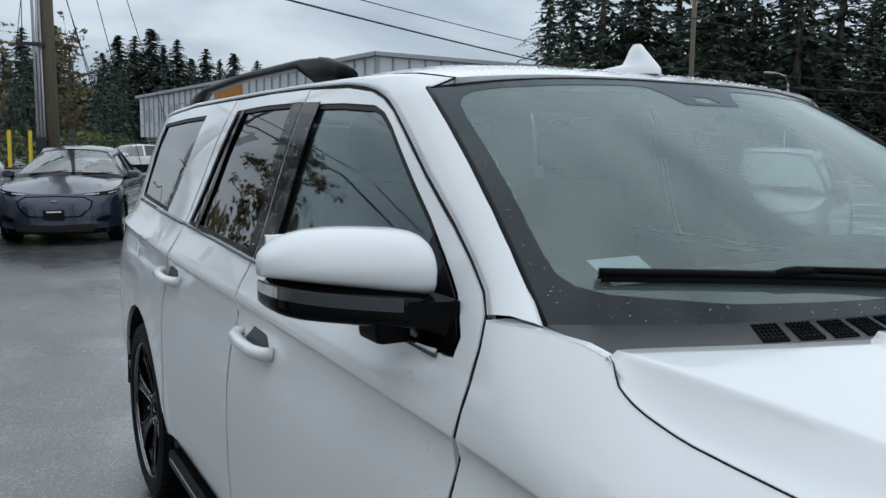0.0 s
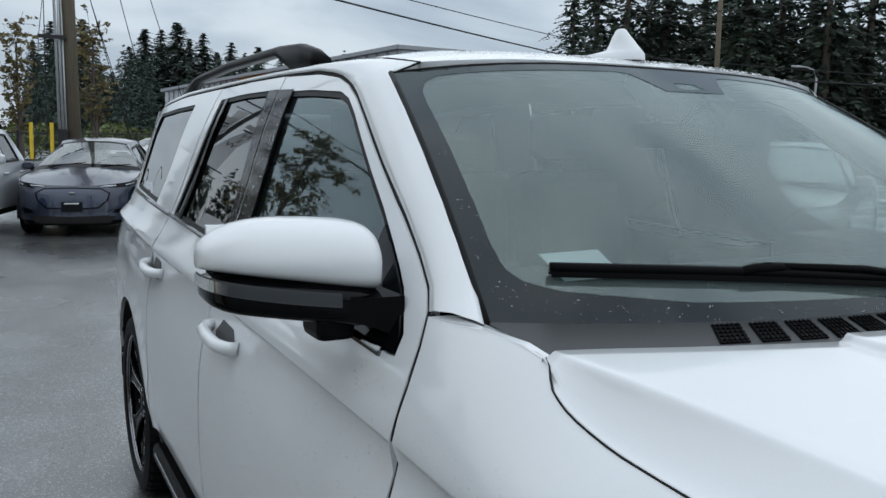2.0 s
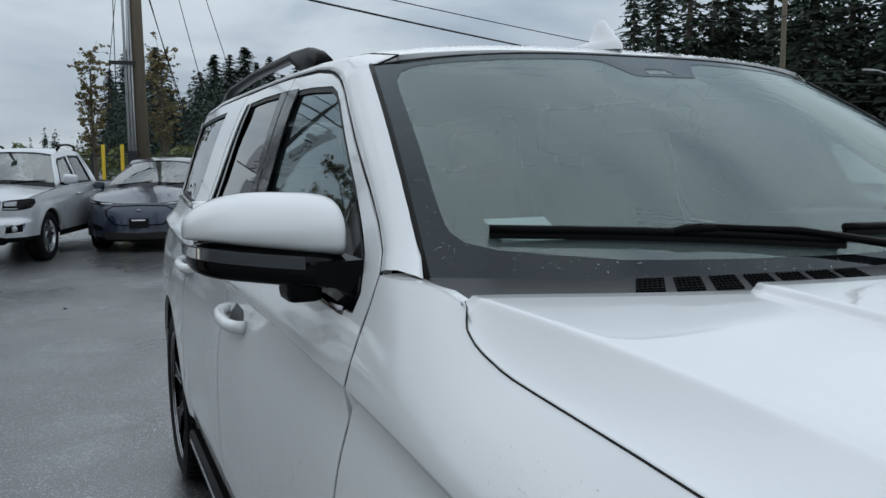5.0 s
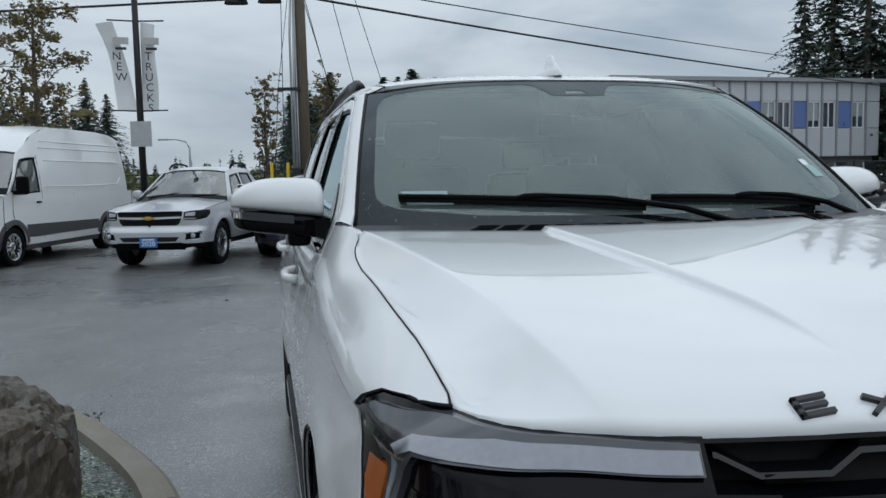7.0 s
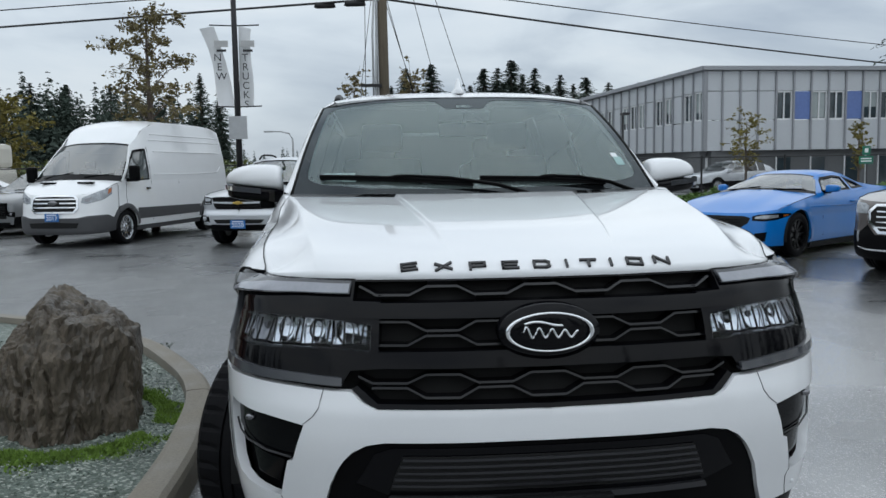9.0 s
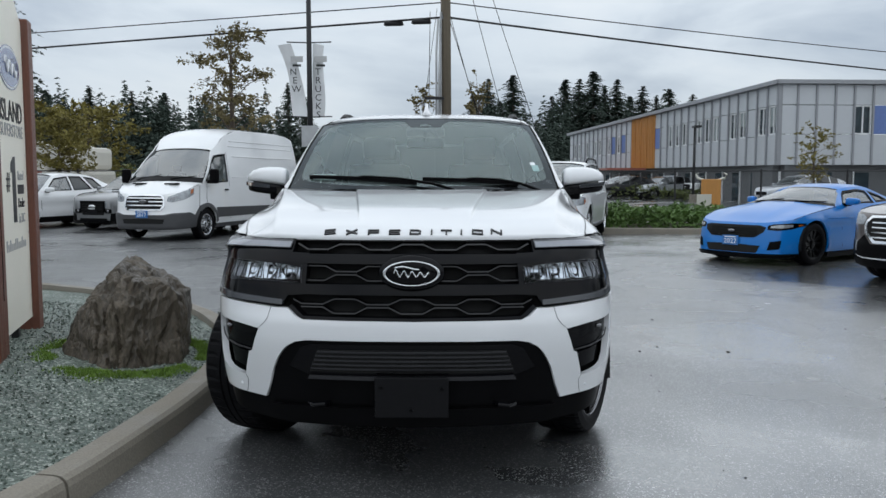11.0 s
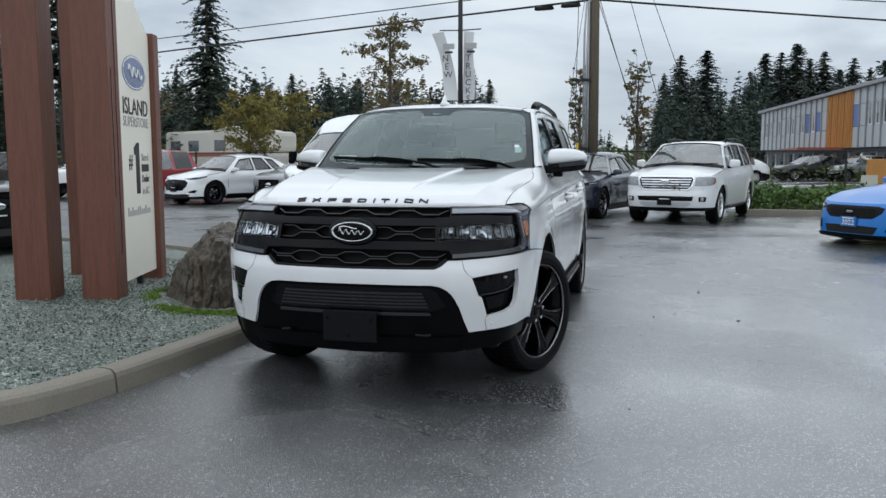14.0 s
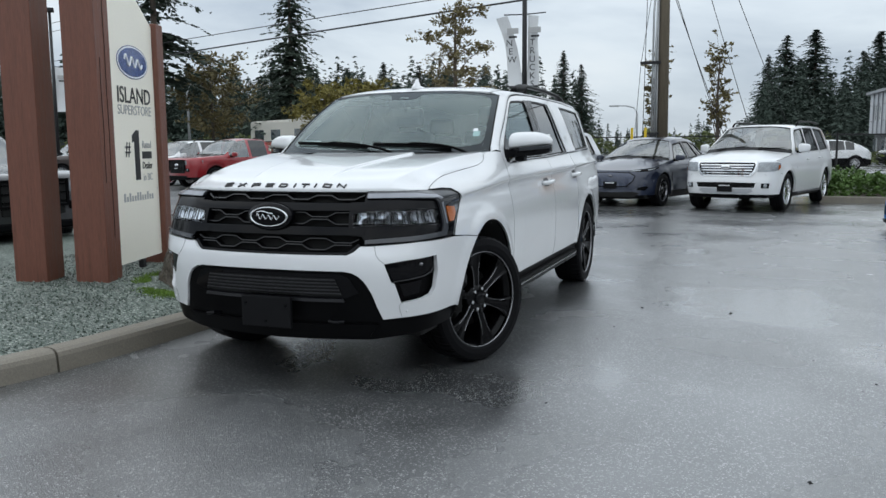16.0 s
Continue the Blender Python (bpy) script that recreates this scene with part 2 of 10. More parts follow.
def rock_material():
    m = surface("boulder_stone", (0.078, 0.063, 0.046), 0.55, var=0.85, scale=3.2, fine=22, bump=0.8, depth=0.016, stretch=(2.4, 2.4, 0.7), rough_var=0.2)
    return m


M["boulder_stone"] = rock_material()


def asphalt_material():
    """Wet tarmac: dark binder, pale chips of stone, and broad films of water that smooth it."""
    m = bpy.data.materials.new("wet_asphalt")
    m.use_nodes = True
    nt, b = m.node_tree, m.node_tree.nodes["Principled BSDF"]
    N, L = nt.nodes.new, nt.links.new
    co = N("ShaderNodeTexCoord")
    chips = N("ShaderNodeTexVoronoi")
    chips.inputs["Scale"].default_value = 150
    L(co.outputs["Object"], chips.inputs["Vector"])
    grain, film, stain = N("ShaderNodeTexNoise"), N("ShaderNodeTexNoise"), N("ShaderNodeTexNoise")
    for n, s, d in ((grain, 70, 4), (film, 0.42, 5), (stain, 1.6, 5)):
        n.inputs["Scale"].default_value, n.inputs["Detail"].default_value = s, d
        L(co.outputs["Object"], n.inputs["Vector"])
    bright = N("ShaderNodeMapRange")
    bright.inputs["From Min"].default_value, bright.inputs["From Max"].default_value = 0.83, 0.97
    bright.inputs["To Min"].default_value, bright.inputs["To Max"].default_value = 0.0, 1.0
    sep = N("ShaderNodeSeparateColor")
    L(chips.outputs["Color"], sep.inputs[0])
    L(sep.outputs[0], bright.inputs["Value"])
    col = N("ShaderNodeMix")
    col.data_type = "RGBA"
    col.inputs["A"].default_value, col.inputs["B"].default_value = (0.048, 0.050, 0.052, 1), (0.33, 0.33, 0.325, 1)
    L(bright.outputs[0], col.inputs["Factor"])
    dark = N("ShaderNodeMapRange")
    dark.inputs["From Min"].default_value, dark.inputs["From Max"].default_value = 0.3, 0.7
    dark.inputs["To Min"].default_value, dark.inputs["To Max"].default_value = 0.75, 1.3
    L(stain.outputs["Fac"], dark.inputs["Value"])
    sc = N("ShaderNodeVectorMath")
    sc.operation = "SCALE"
    L(col.outputs["Result"], sc.inputs[0])
    L(dark.outputs[0], sc.inputs["Scale"])
    L(sc.outputs[0], b.inputs["Base Color"])
    rg = N("ShaderNodeMapRange")
    rg.inputs["From Min"].default_value, rg.inputs["From Max"].default_value = 0.40, 0.62
    rg.inputs["To Min"].default_value, rg.inputs["To Max"].default_value = 0.26, 0.50
    L(film.outputs["Fac"], rg.inputs["Value"])
    L(rg.outputs[0], b.inputs["Roughness"])
    hgt = N("ShaderNodeMath")
    hgt.operation = "ADD"
    L(chips.outputs["Distance"], hgt.inputs[0])
    L(grain.outputs["Fac"], hgt.inputs[1])
    bs = N("ShaderNodeMapRange")
    bs.inputs["From Min"].default_value, bs.inputs["From Max"].default_value = 0.40, 0.62
    bs.inputs["To Min"].default_value, bs.inputs["To Max"].default_value = 0.15, 0.50
    L(film.outputs["Fac"], bs.inputs["Value"])
    bp = N("ShaderNodeBump")
    bp.inputs["Distance"].default_value = 0.006
    L(bs.outputs[0], bp.inputs["Strength"])
    L(hgt.outputs[0], bp.inputs["Height"])
    L(bp.outputs[0], b.inputs["Normal"])
    cb = N("ShaderNodeBump")
    cb.inputs["Distance"].default_value = 0.0035
    L(bs.outputs[0], cb.inputs["Strength"])
    L(hgt.outputs[0], cb.inputs["Height"])
    L(cb.outputs[0], b.inputs["Coat Normal"])
    b.inputs["Specular IOR Level"].default_value = 0.9
    b.inputs["Coat IOR"].default_value = 2.2
    # coat grows with x: brighter sheen right, shade left, put into the film by hand
    place = N("ShaderNodeSeparateXYZ")
    L(co.outputs["Object"], place.inputs[0])
    drift = N("ShaderNodeMath")
    drift.operation = "MULTIPLY_ADD"
    drift.inputs[1].default_value = 4.0
    L(film.outputs["Fac"], drift.inputs[0])
    L(place.outputs["X"], drift.inputs[2])
    wet = N("ShaderNodeMapRange")
    wet.inputs["From Min"].default_value, wet.inputs["From Max"].default_value = -0.5, 3.4
    wet.inputs["To Min"].default_value, wet.inputs["To Max"].default_value = 0.30, 1.0
    L(drift.outputs[0], wet.inputs["Value"])
    L(wet.outputs[0], b.inputs["Coat Weight"])
    cr = N("ShaderNodeMapRange")
    cr.inputs["From Min"].default_value, cr.inputs["From Max"].default_value = 0.40, 0.66
    cr.inputs["To Min"].default_value, cr.inputs["To Max"].default_value = 0.12, 0.36
    L(film.outputs["Fac"], cr.inputs["Value"])
    L(cr.outputs[0], b.inputs["Coat Roughness"])
    return m


def gravel_material():
    m = bpy.data.materials.new("crushed_gravel")
    m.use_nodes = True
    nt, b = m.node_tree, m.node_tree.nodes["Principled BSDF"]
    N, L = nt.nodes.new, nt.links.new
    co = N("ShaderNodeTexCoord")
    v = N("ShaderNodeTexVoronoi")
    v.inputs["Scale"].default_value = 75
    n = N("ShaderNodeTexNoise")
    n.inputs["Scale"].default_value, n.inputs["Detail"].default_value = 2.2, 5
    for t in (v, n):
        L(co.outputs["Object"], t.inputs["Vector"])
    sep = N("ShaderNodeSeparateColor")
    L(v.outputs["Color"], sep.inputs[0])
    r = N("ShaderNodeValToRGB")
    r.color_ramp.elements[0].color, r.color_ramp.elements[1].color = (0.060, 0.078, 0.064, 1), (0.38, 0.40, 0.36, 1)
    r.color_ramp.elements[1].position = 0.97
    e = r.color_ramp.elements.new(0.72)
    e.color = (0.125, 0.160, 0.135, 1)
    L(sep.outputs[0], r.inputs[0])
    mr = N("ShaderNodeMapRange")
    mr.inputs["From Min"].default_value, mr.inputs["From Max"].default_value = 0.3, 0.7
    mr.inputs["To Min"].default_value, mr.inputs["To Max"].default_value = 0.75, 1.25
    L(n.outputs["Fac"], mr.inputs["Value"])
    sc = N("ShaderNodeVectorMath")
    sc.operation = "SCALE"
    L(r.outputs[0], sc.inputs[0])
    L(mr.outputs[0], sc.inputs["Scale"])
    L(sc.outputs[0], b.inputs["Base Color"])
    b.inputs["Roughness"].default_value = 0.6
    bp = N("ShaderNodeBump")
    bp.inputs["Strength"].default_value, bp.inputs["Distance"].default_value = 0.9, 0.012
    L(v.outputs["Distance"], bp.inputs["Height"])
    L(bp.outputs[0], b.inputs["Normal"])
    return m


M["wet_asphalt"], M["crushed_gravel"] = asphalt_material(), gravel_material()


# ---- mesh helpers ----
def mesh_of(name, verts, faces, material, smooth=True):
    me = bpy.data.meshes.new(name)
    me.from_pydata([tuple(v) for v in verts], [], [tuple(f) for f in faces])
    me.materials.append(M[material])
    if smooth:
        me.polygons.foreach_set("use_smooth", [True] * len(me.polygons))
    me.update()
    return me


def from_bm(name, bm, material, smooth=False):
    bmesh.ops.recalc_face_normals(bm, faces=bm.faces)
    me = bpy.data.meshes.new(name)
    bm.to_mesh(me)
    bm.free()
    me.materials.append(M[material])
    if smooth:
        me.polygons.foreach_set("use_smooth", [True] * len(me.polygons))
    return me


def part(name, data, material, parent, label="", smooth=False, at=None):
    """Links a bmesh or a mesh as one object under a thing or a part."""
    me = from_bm(name, data, material, smooth) if isinstance(data, bmesh.types.BMesh) else data
    ob = new(name, me)
    if parent is not None:
        ob.parent = parent
    if at is not None:
        ob.matrix_local = at
    if label:
        tagged(ob, label)
    return ob


def box(bm, x0, x1, y0, y1, z0, z1, bevel=0.0, m=None):
    r = bmesh.ops.create_cube(bm, size=1, matrix=(m or Matrix()) @ Matrix.Translation(((x0 + x1) / 2, (y0 + y1) / 2, (z0 + z1) / 2)) @ Matrix.Diagonal((x1 - x0, y1 - y0, z1 - z0, 1)))
    if bevel:
        es = list({e for v in r["verts"] for e in v.link_edges})
        bmesh.ops.bevel(bm, geom=es, offset=bevel, segments=2, affect="EDGES", profile=0.6)
    return bm


def boxed(*a, **k):
    return box(bmesh.new(), *a, **k)


def tube(bm, points, radius, n=8, radius_end=None):
    """A round bar along a line of points."""
    pts = [Vector(p) for p in points]
    rings = []
    for i, p in enumerate(pts):
        d = (pts[min(i + 1, len(pts) - 1)] - pts[max(i - 1, 0)]).normalized()
        side = d.cross(Vector((0, 0, 1)) if abs(d.z) < 0.9 else Vector((1, 0, 0))).normalized()
        up = side.cross(d)
        r = radius + ((radius_end if radius_end is not None else radius) - radius) * i / max(1, len(pts) - 1)
        rings.append([bm.verts.new(p + (side * math.cos(a) + up * math.sin(a)) * r) for a in (math.tau * k / n for k in range(n))])
    for a, b in zip(rings, rings[1:]):
        for k in range(n):
            bm.faces.new((a[k], a[(k + 1) % n], b[(k + 1) % n], b[k]))
    bm.faces.new(rings[0][::-1])
    bm.faces.new(rings[-1])
    return bm


def lathe(profile, n=40):
    """Turns (radius, x) pairs round the x axis."""
    verts, faces = [], []
    k = len(profile)
    for i in range(n):
        a = math.tau * i / n
        verts += [(x, r * math.cos(a), r * math.sin(a)) for r, x in profile]
    for i in range(n):
        for j in range(k - 1):
            a, b = i * k + j, ((i + 1) % n) * k + j
            faces.append((a, a + 1, b + 1, b))
    return verts, faces


def prism(outline, depth, axis="y", at=0.0):
    """A flat outline (two coordinates) given thickness along an axis."""
    bm = bmesh.new()
    def place(p, d):
        a, b = p
        return {"y": (a, at + d, b), "x": (at + d, a, b), "z": (a, b, at + d)}[axis]
    f = [bm.verts.new(place(p, 0)) for p in outline]
    g = [bm.verts.new(place(p, depth)) for p in outline]
    bm.faces.new(f)
    bm.faces.new(g[::-1])
    for i in range(len(f)):
        j = (i + 1) % len(f)
        bm.faces.new((f[i], g[i], g[j], f[j]))
    return bm


def words(name, text, size, material, parent, m, depth=0.002, stretch=1.0, label=""):
    """Raised lettering from the built-in font, as a mesh, centred on its place."""
    cu = bpy.data.curves.new(name, "FONT")
    cu.body, cu.size, cu.extrude, cu.align_x, cu.align_y = text, size, depth, "CENTER", "CENTER"
    cu.resolution_u = 3
    tmp = bpy.data.objects.new(name, cu)
    scene.collection.objects.link(tmp)
    dg = bpy.context.evaluated_depsgraph_get()
    me = bpy.data.meshes.new_from_object(tmp.evaluated_get(dg))
    bpy.data.objects.remove(tmp)
    me.transform(Matrix.Diagonal((stretch, 1, 1, 1)))
    me.materials.clear()
    me.materials.append(M[material])
    ob = new(name, me)
    if parent is not None:
        ob.parent = parent
    ob.matrix_local = m
    if label:
        tagged(ob, label)
    return ob


def thing(name, label, category, m=None, group="", kind=""):
    ob = tagged(new(name), label, category, group, kind)
    ob.empty_display_size = 0.1
    if m is not None:
        ob.matrix_world = m
    return ob


def smoothstep(a, b, x):
    t = min(1.0, max(0.0, (x - a) / (b - a)))
    return t * t * (3 - 2 * t)


def spline(table, x):
    """A smooth monotone curve through a table of pairs."""
    n = len(table)
    if x <= table[0][0]:
        return table[0][1]
    if x >= table[-1][0]:
        return table[-1][1]
    for i in range(n - 1):
        (x0, y0), (x1, y1) = table[i], table[i + 1]
        if x <= x1:
            break
    h = x1 - x0
    s = (y1 - y0) / h
    def slope(k):
        if k <= 0 or k >= n - 1:
            return None
        a = (table[k][1] - table[k - 1][1]) / (table[k][0] - table[k - 1][0])
        c = (table[k + 1][1] - table[k][1]) / (table[k + 1][0] - table[k][0])
        return 0.0 if a * c <= 0 else 2 * a * c / (a + c)
    m0, m1 = slope(i), slope(i + 1)
    m0, m1 = s if m0 is None else m0, s if m1 is None else m1
    t = (x - x0) / h
    return (1 + 2 * t) * (1 - t) ** 2 * y0 + t * (1 - t) ** 2 * h * m0 + t * t * (3 - 2 * t) * y1 + t * t * (t - 1) * h * m1


# ---- ground, island and kerb ----
def ground_sheet():
    bm = bmesh.new()
    bmesh.ops.create_grid(bm, x_segments=40, y_segments=40, size=1500)
    return tagged(part("ground", bm, "wet_asphalt", None), "wet dark asphalt lot with broad films of rainwater", "ground", kind="structure")


ground_sheet()

KERB_FOOT = [(-6.4, -4.6), (-3.9, -3.0), (-2.35, -1.75), (-1.68, -0.85), (-1.47, -0.2), (-1.37, 0.6), (-1.34, 1.3), (-1.36, 2.0), (-1.46, 2.8), (-1.76, 3.6), (-2.35, 4.6), (-3.3, 5.5), (-5.0, 6.45), (-7.0, 7.1), (-12.0, 7.7), (-20.0, 8.0)]


def smooth_line(points, step):
    """Catmull-Rom through points, resampled evenly."""
    p = [Vector((*q, 0)) if len(q) == 2 else Vector(q) for q in points]
    p = [2 * p[0] - p[1]] + p + [2 * p[-1] - p[-2]]
    fine = []
    for a, b, c, d in zip(p, p[1:], p[2:], p[3:]):
        for k in range(24):
            t = k / 24
            fine.append(0.5 * ((2 * b) + (c - a) * t + (2 * a - 5 * b + 4 * c - d) * t * t + (3 * b - a - 3 * c + d) * t ** 3))
    fine.append(p[-2])
    out, left = [fine[0]], step
    for a, b in zip(fine, fine[1:]):
        d = (b - a).length
        while left <= d and d > 0:
            a = a + (b - a) * (left / d)
            out.append(a.copy())
            d = (b - a).length
            left = step
        left -= d
    return out


kerb_line = smooth_line(KERB_FOOT, 0.10)


def kerb_stones():
    """Cast kerb, with a joint every three metres, as separate lengths."""
    root = thing("kerb", "weathered wet concrete kerb round the gravel island", "kerb", kind="structure")
    section = [(0.0, -0.05), (0.012, 0.10), (0.022, 0.128), (0.045, 0.145), (0.075, 0.15), (0.15, 0.15), (0.172, 0.146), (0.18, 0.10), (0.18, -0.05)]
    n = len(kerb_line)
    length = 30
    joint = min(range(n), key=lambda k: (kerb_line[k] - Vector((-1.474, -0.19, 0))).length)
    i = 0
    while i < n - 2:
        j = min(n - 1, i + (joint % length if i == 0 else length))
        bm = bmesh.new()
        rings = []
        for k in range(i, j + 1):
            p = kerb_line[k].copy()
            d = (kerb_line[min(k + 1, n - 1)] - kerb_line[max(k - 1, 0)]).normalized()
            if k == i:
                p += d * 0.008
            if k == j:
                p -= d * 0.008
            inn = Vector((-d.y, d.x, 0))
            wob = 0.006 * noise.noise(p * 1.7)
            rings.append([bm.verts.new(p + inn * (a + wob) + Vector((0, 0, z + wob))) for a, z in section])
        for a, b in zip(rings, rings[1:]):
            for q in range(len(section) - 1):
                bm.faces.new((a[q], a[q + 1], b[q + 1], b[q]))
        bm.faces.new(rings[0])
        bm.faces.new(rings[-1][::-1])
        part("kerb_length", bm, "concrete", root, smooth=False)
        i = j
    return root


kerb_stones()


def bed_height(x, y):
    """The gravel bed rises gently from the kerb to a low mound round the sign."""
    d = min((Vector((x, y, 0)) - p).length for p in kerb_line[::3])
    return 0.09 + 0.13 * smoothstep(0.15, 1.6, d)


def gravel_bed():
    n = len(kerb_line)
    inner = []
    for k in range(0, n, 2):
        d = (kerb_line[min(k + 1, n - 1)] - kerb_line[max(k - 1, 0)]).normalized()
        inner.append(kerb_line[k] + Vector((-d.y, d.x, 0)) * 0.15)
    outline = [(p.x, p.y) for p in inner] + [(-22, 8.0), (-22, -5), (-8, -5.2)]
    pts = [Vector(p) for p in outline]
    edges = [(i, (i + 1) % len(pts)) for i in range(len(pts))]
    x = -9.0
    while x < -1.5:
        y = -4.5
        while y < 7.4:
            near = min((Vector((x, y)) - q).length for q in pts)
            if near > 0.12:
                pts.append(Vector((x + random.uniform(-0.04, 0.04), y + random.uniform(-0.04, 0.04))))
            y += 0.17 if x > -5 else 0.4
        x += 0.17 if x > -5 else 0.4
    from mathutils.geometry import delaunay_2d_cdt
    v2, _, f2, *_ = delaunay_2d_cdt(pts, edges, [], 1, 1e-5)
    vs = [(p.x, p.y, (bed_height(p.x, p.y) + 0.012 * noise.noise(Vector((p.x * 3, p.y * 3, 0)))) if p.x > -9.5 else 0.2) for p in v2]
    ob = new("gravel_bed", mesh_of("gravel_bed", vs, f2, "crushed_gravel"))
    return tagged(ob, "grey-green crushed gravel bed inside the kerbed island", "gravel", kind="structure")


gravel_bed()


def loose_stones():
    """Single stones lying proud on the near part of the bed."""
    rng = random.Random(5)
    verts, faces = [], []
    base = [Vector(v) for v in ((1, 0, 0), (-0.9, 0.2, 0), (0.1, 1, 0), (0, -0.9, 0.1), (0.1, 0, 0.8), (0, 0.1, -0.8))]
    tri = ((0, 2, 4), (2, 1, 4), (1, 3, 4), (3, 0, 4), (2, 0, 5), (1, 2, 5), (3, 1, 5), (0, 3, 5))
    for _ in range(9000):
        x, y = rng.uniform(-4.6, -1.6), rng.uniform(-1.6, 4.5)
        if min((Vector((x, y, 0)) - p).length for p in kerb_line[24:110:4]) < 0.22:
            continue
        kx = min(kerb_line[10:110:3], key=lambda p: abs(p.y - y)).x
        if x > kx - 0.2:
            continue
        s = rng.uniform(0.005, 0.014)
        r = Euler((rng.random() * 6, rng.random() * 6, rng.random() * 6)).to_matrix()
        o = Vector((x, y, bed_height(x, y) + 0.004))
        k = len(verts)
        verts += [o + r @ (b * s) for b in base]
        faces += [tuple(i + k for i in f) for f in tri]
    ob = new("gravel_stones", mesh_of("gravel_stones", verts, faces, "crushed_gravel", smooth=False))
    return tagged(ob, "loose wet crushed stones lying on the gravel bed", "gravel", kind="stuff")


loose_stones()


# ---- the long office building across the street ----
def office_building():
    C, F, R = Vector((18.15, 42.0, 0)), Vector((11.55, 75.5, 0)), Vector((36.2, 43.0, 0))
    root = thing("office_building", "two-storey grey metal-clad office building with orange and blue panels", "building")
    def face(a, b, top_a, top_b, bays, low, win0, win1, windows, blues, oranges):
        d = b - a
        length = d.length
        u = d.normalized()
        n = Vector((u.y, -u.x, 0))
        if n.dot(Vector((0, -1, 0)) - a * 0.02) < 0:
            n = -n
        m = Matrix((( u.x, n.x, 0, a.x), (u.y, n.y, 0, a.y), (0, 0, 1, 0), (0, 0, 0, 1)))
        bm = boxed(0, length, -12, -0.5, -1, low + 0.05)
        part("ground_floor_wall", bm, "building_dark", root, at=m)
        w = length / bays
        for i in range(bays):
            x0, x1 = i * w, (i + 1) * w
            t0 = top_a + (top_b - top_a) * (i + 0.5) / bays
            s = t0 / top_a
            kind = "cladding_orange" if i in oranges else "cladding_blue" if i in blues else "cladding"
            zs = [low, win0 * s, win1 * s, t0]
            for k, (z0, z1) in enumerate(zip(zs, zs[1:])):
                if k == 1 and i in windows:
                    continue
                mat = kind if (kind == "cladding_orange" or k == 1) else "cladding"
                part("wall_panel", boxed(x0 + 0.03, x1 - 0.03, -0.22, 0.0, z0 + 0.02, z1 - 0.02), mat, root, at=m)
            part("panel_rib", boxed(x0 - 0.05, x0 + 0.05, -0.2, 0.09, low, t0), "cladding_orange" if i in oranges else "cladding_trim", root, at=m)
            if i in oranges:
                for q in range(1, 4):
                    part("timber_slat", boxed(x0 + q * w / 4 - 0.06, x0 + q * w / 4 + 0.06, -0.1, 0.12, low, t0), "cladding_orange", root, at=m)
            if i in windows:
                win = part("window", boxed(x0 + 0.12, x1 - 0.12, -0.16, -0.12, zs[1] + 0.06, zs[2] - 0.06), "window_glass", root, at=m)
                fr = bmesh.new()
                for q in (x0 + 0.08, (x0 + x1) / 2, x1 - 0.08):
                    box(fr, q - 0.035, q + 0.035, -0.2, -0.04, zs[1], zs[2])
                for q in (zs[1] + 0.04, zs[2] - 0.04):
                    box(fr, x0 + 0.05, x1 - 0.05, -0.2, -0.045, q - 0.04, q + 0.04)
                part("frame", fr, "window_frame", win)
                if i % 3 != 1:
                    part("blind", boxed(x0 + 0.15, x1 - 0.15, -0.115, -0.105, zs[1] + (0.45 if i % 4 == 0 else 0.7 if i % 2 else 0.12), zs[2] - 0.1), "window_blind", win)
        pr = bmesh.new()
        vs = [pr.verts.new(p) for p in ((-0.2, 0.3, top_a), (length + 0.2, 0.3, top_b), (length + 0.2, -12, top_b), (-0.2, -12, top_a))]
        vt = [pr.verts.new(v.co + Vector((0, 0, 0.22))) for v in vs]
        pr.faces.new(vs[::-1])
        pr.faces.new(vt)
        for q in range(4):
            pr.faces.new((vs[q], vs[(q + 1) % 4], vt[(q + 1) % 4], vt[q]))
        part("roof", pr, "cladding_trim", root, at=m)
        for i in range(0, bays, 2):
            x0 = i * w + 0.4
            door = part("shopfront", boxed(x0, x0 + w * 0.8, -0.5, -0.44, 0, low - 0.4), "window_glass", root, at=m)
            part("frame", boxed(x0 - 0.06, x0, -0.5, -0.42, 0, low - 0.3), "window_frame", door)
    face(C, F, 6.58, 5.48, 33, 2.15, 3.85, 5.45, {0, 1, 3, 4, 6, 7, 8, 10, 11, 12, 21, 23, 25, 26, 28, 30, 31}, {14, 20, 22}, {15, 16, 17, 18})
    face(C, R, 6.58, 6.58, 17, 2.15, 3.85, 5.45, {4, 6, 7, 9, 10, 12, 13, 15}, {5, 8, 11, 14}, ())
    part("entrance_canopy", boxed(11.9, 14.8, 58.4, 66.2, 2.04, 2.20), "rv_stripe", root)
    return root


office_building()


# ---- wheels and parked vehicles ----
def tyre_profile(R, w, rim):
    h = w / 2
    return [(rim, -h * 0.86), (rim + 0.02, -h * 0.97), (R - 0.055, -h), (R - 0.018, -h * 0.93), (R - 0.004, -h * 0.80), (R, -h * 0.5), (R, -h * 0.2), (R - 0.009, -h * 0.19), (R - 0.009, -h * 0.13), (R, -h * 0.12), (R, h * 0.12), (R - 0.009, h * 0.13), (R - 0.009, h * 0.19), (R, h * 0.2),
            (R, h * 0.5), (R - 0.004, h * 0.80), (R - 0.018, h * 0.93), (R - 0.055, h), (rim + 0.02, h * 0.97), (rim, h * 0.86)]


WHEEL_CACHE = {}


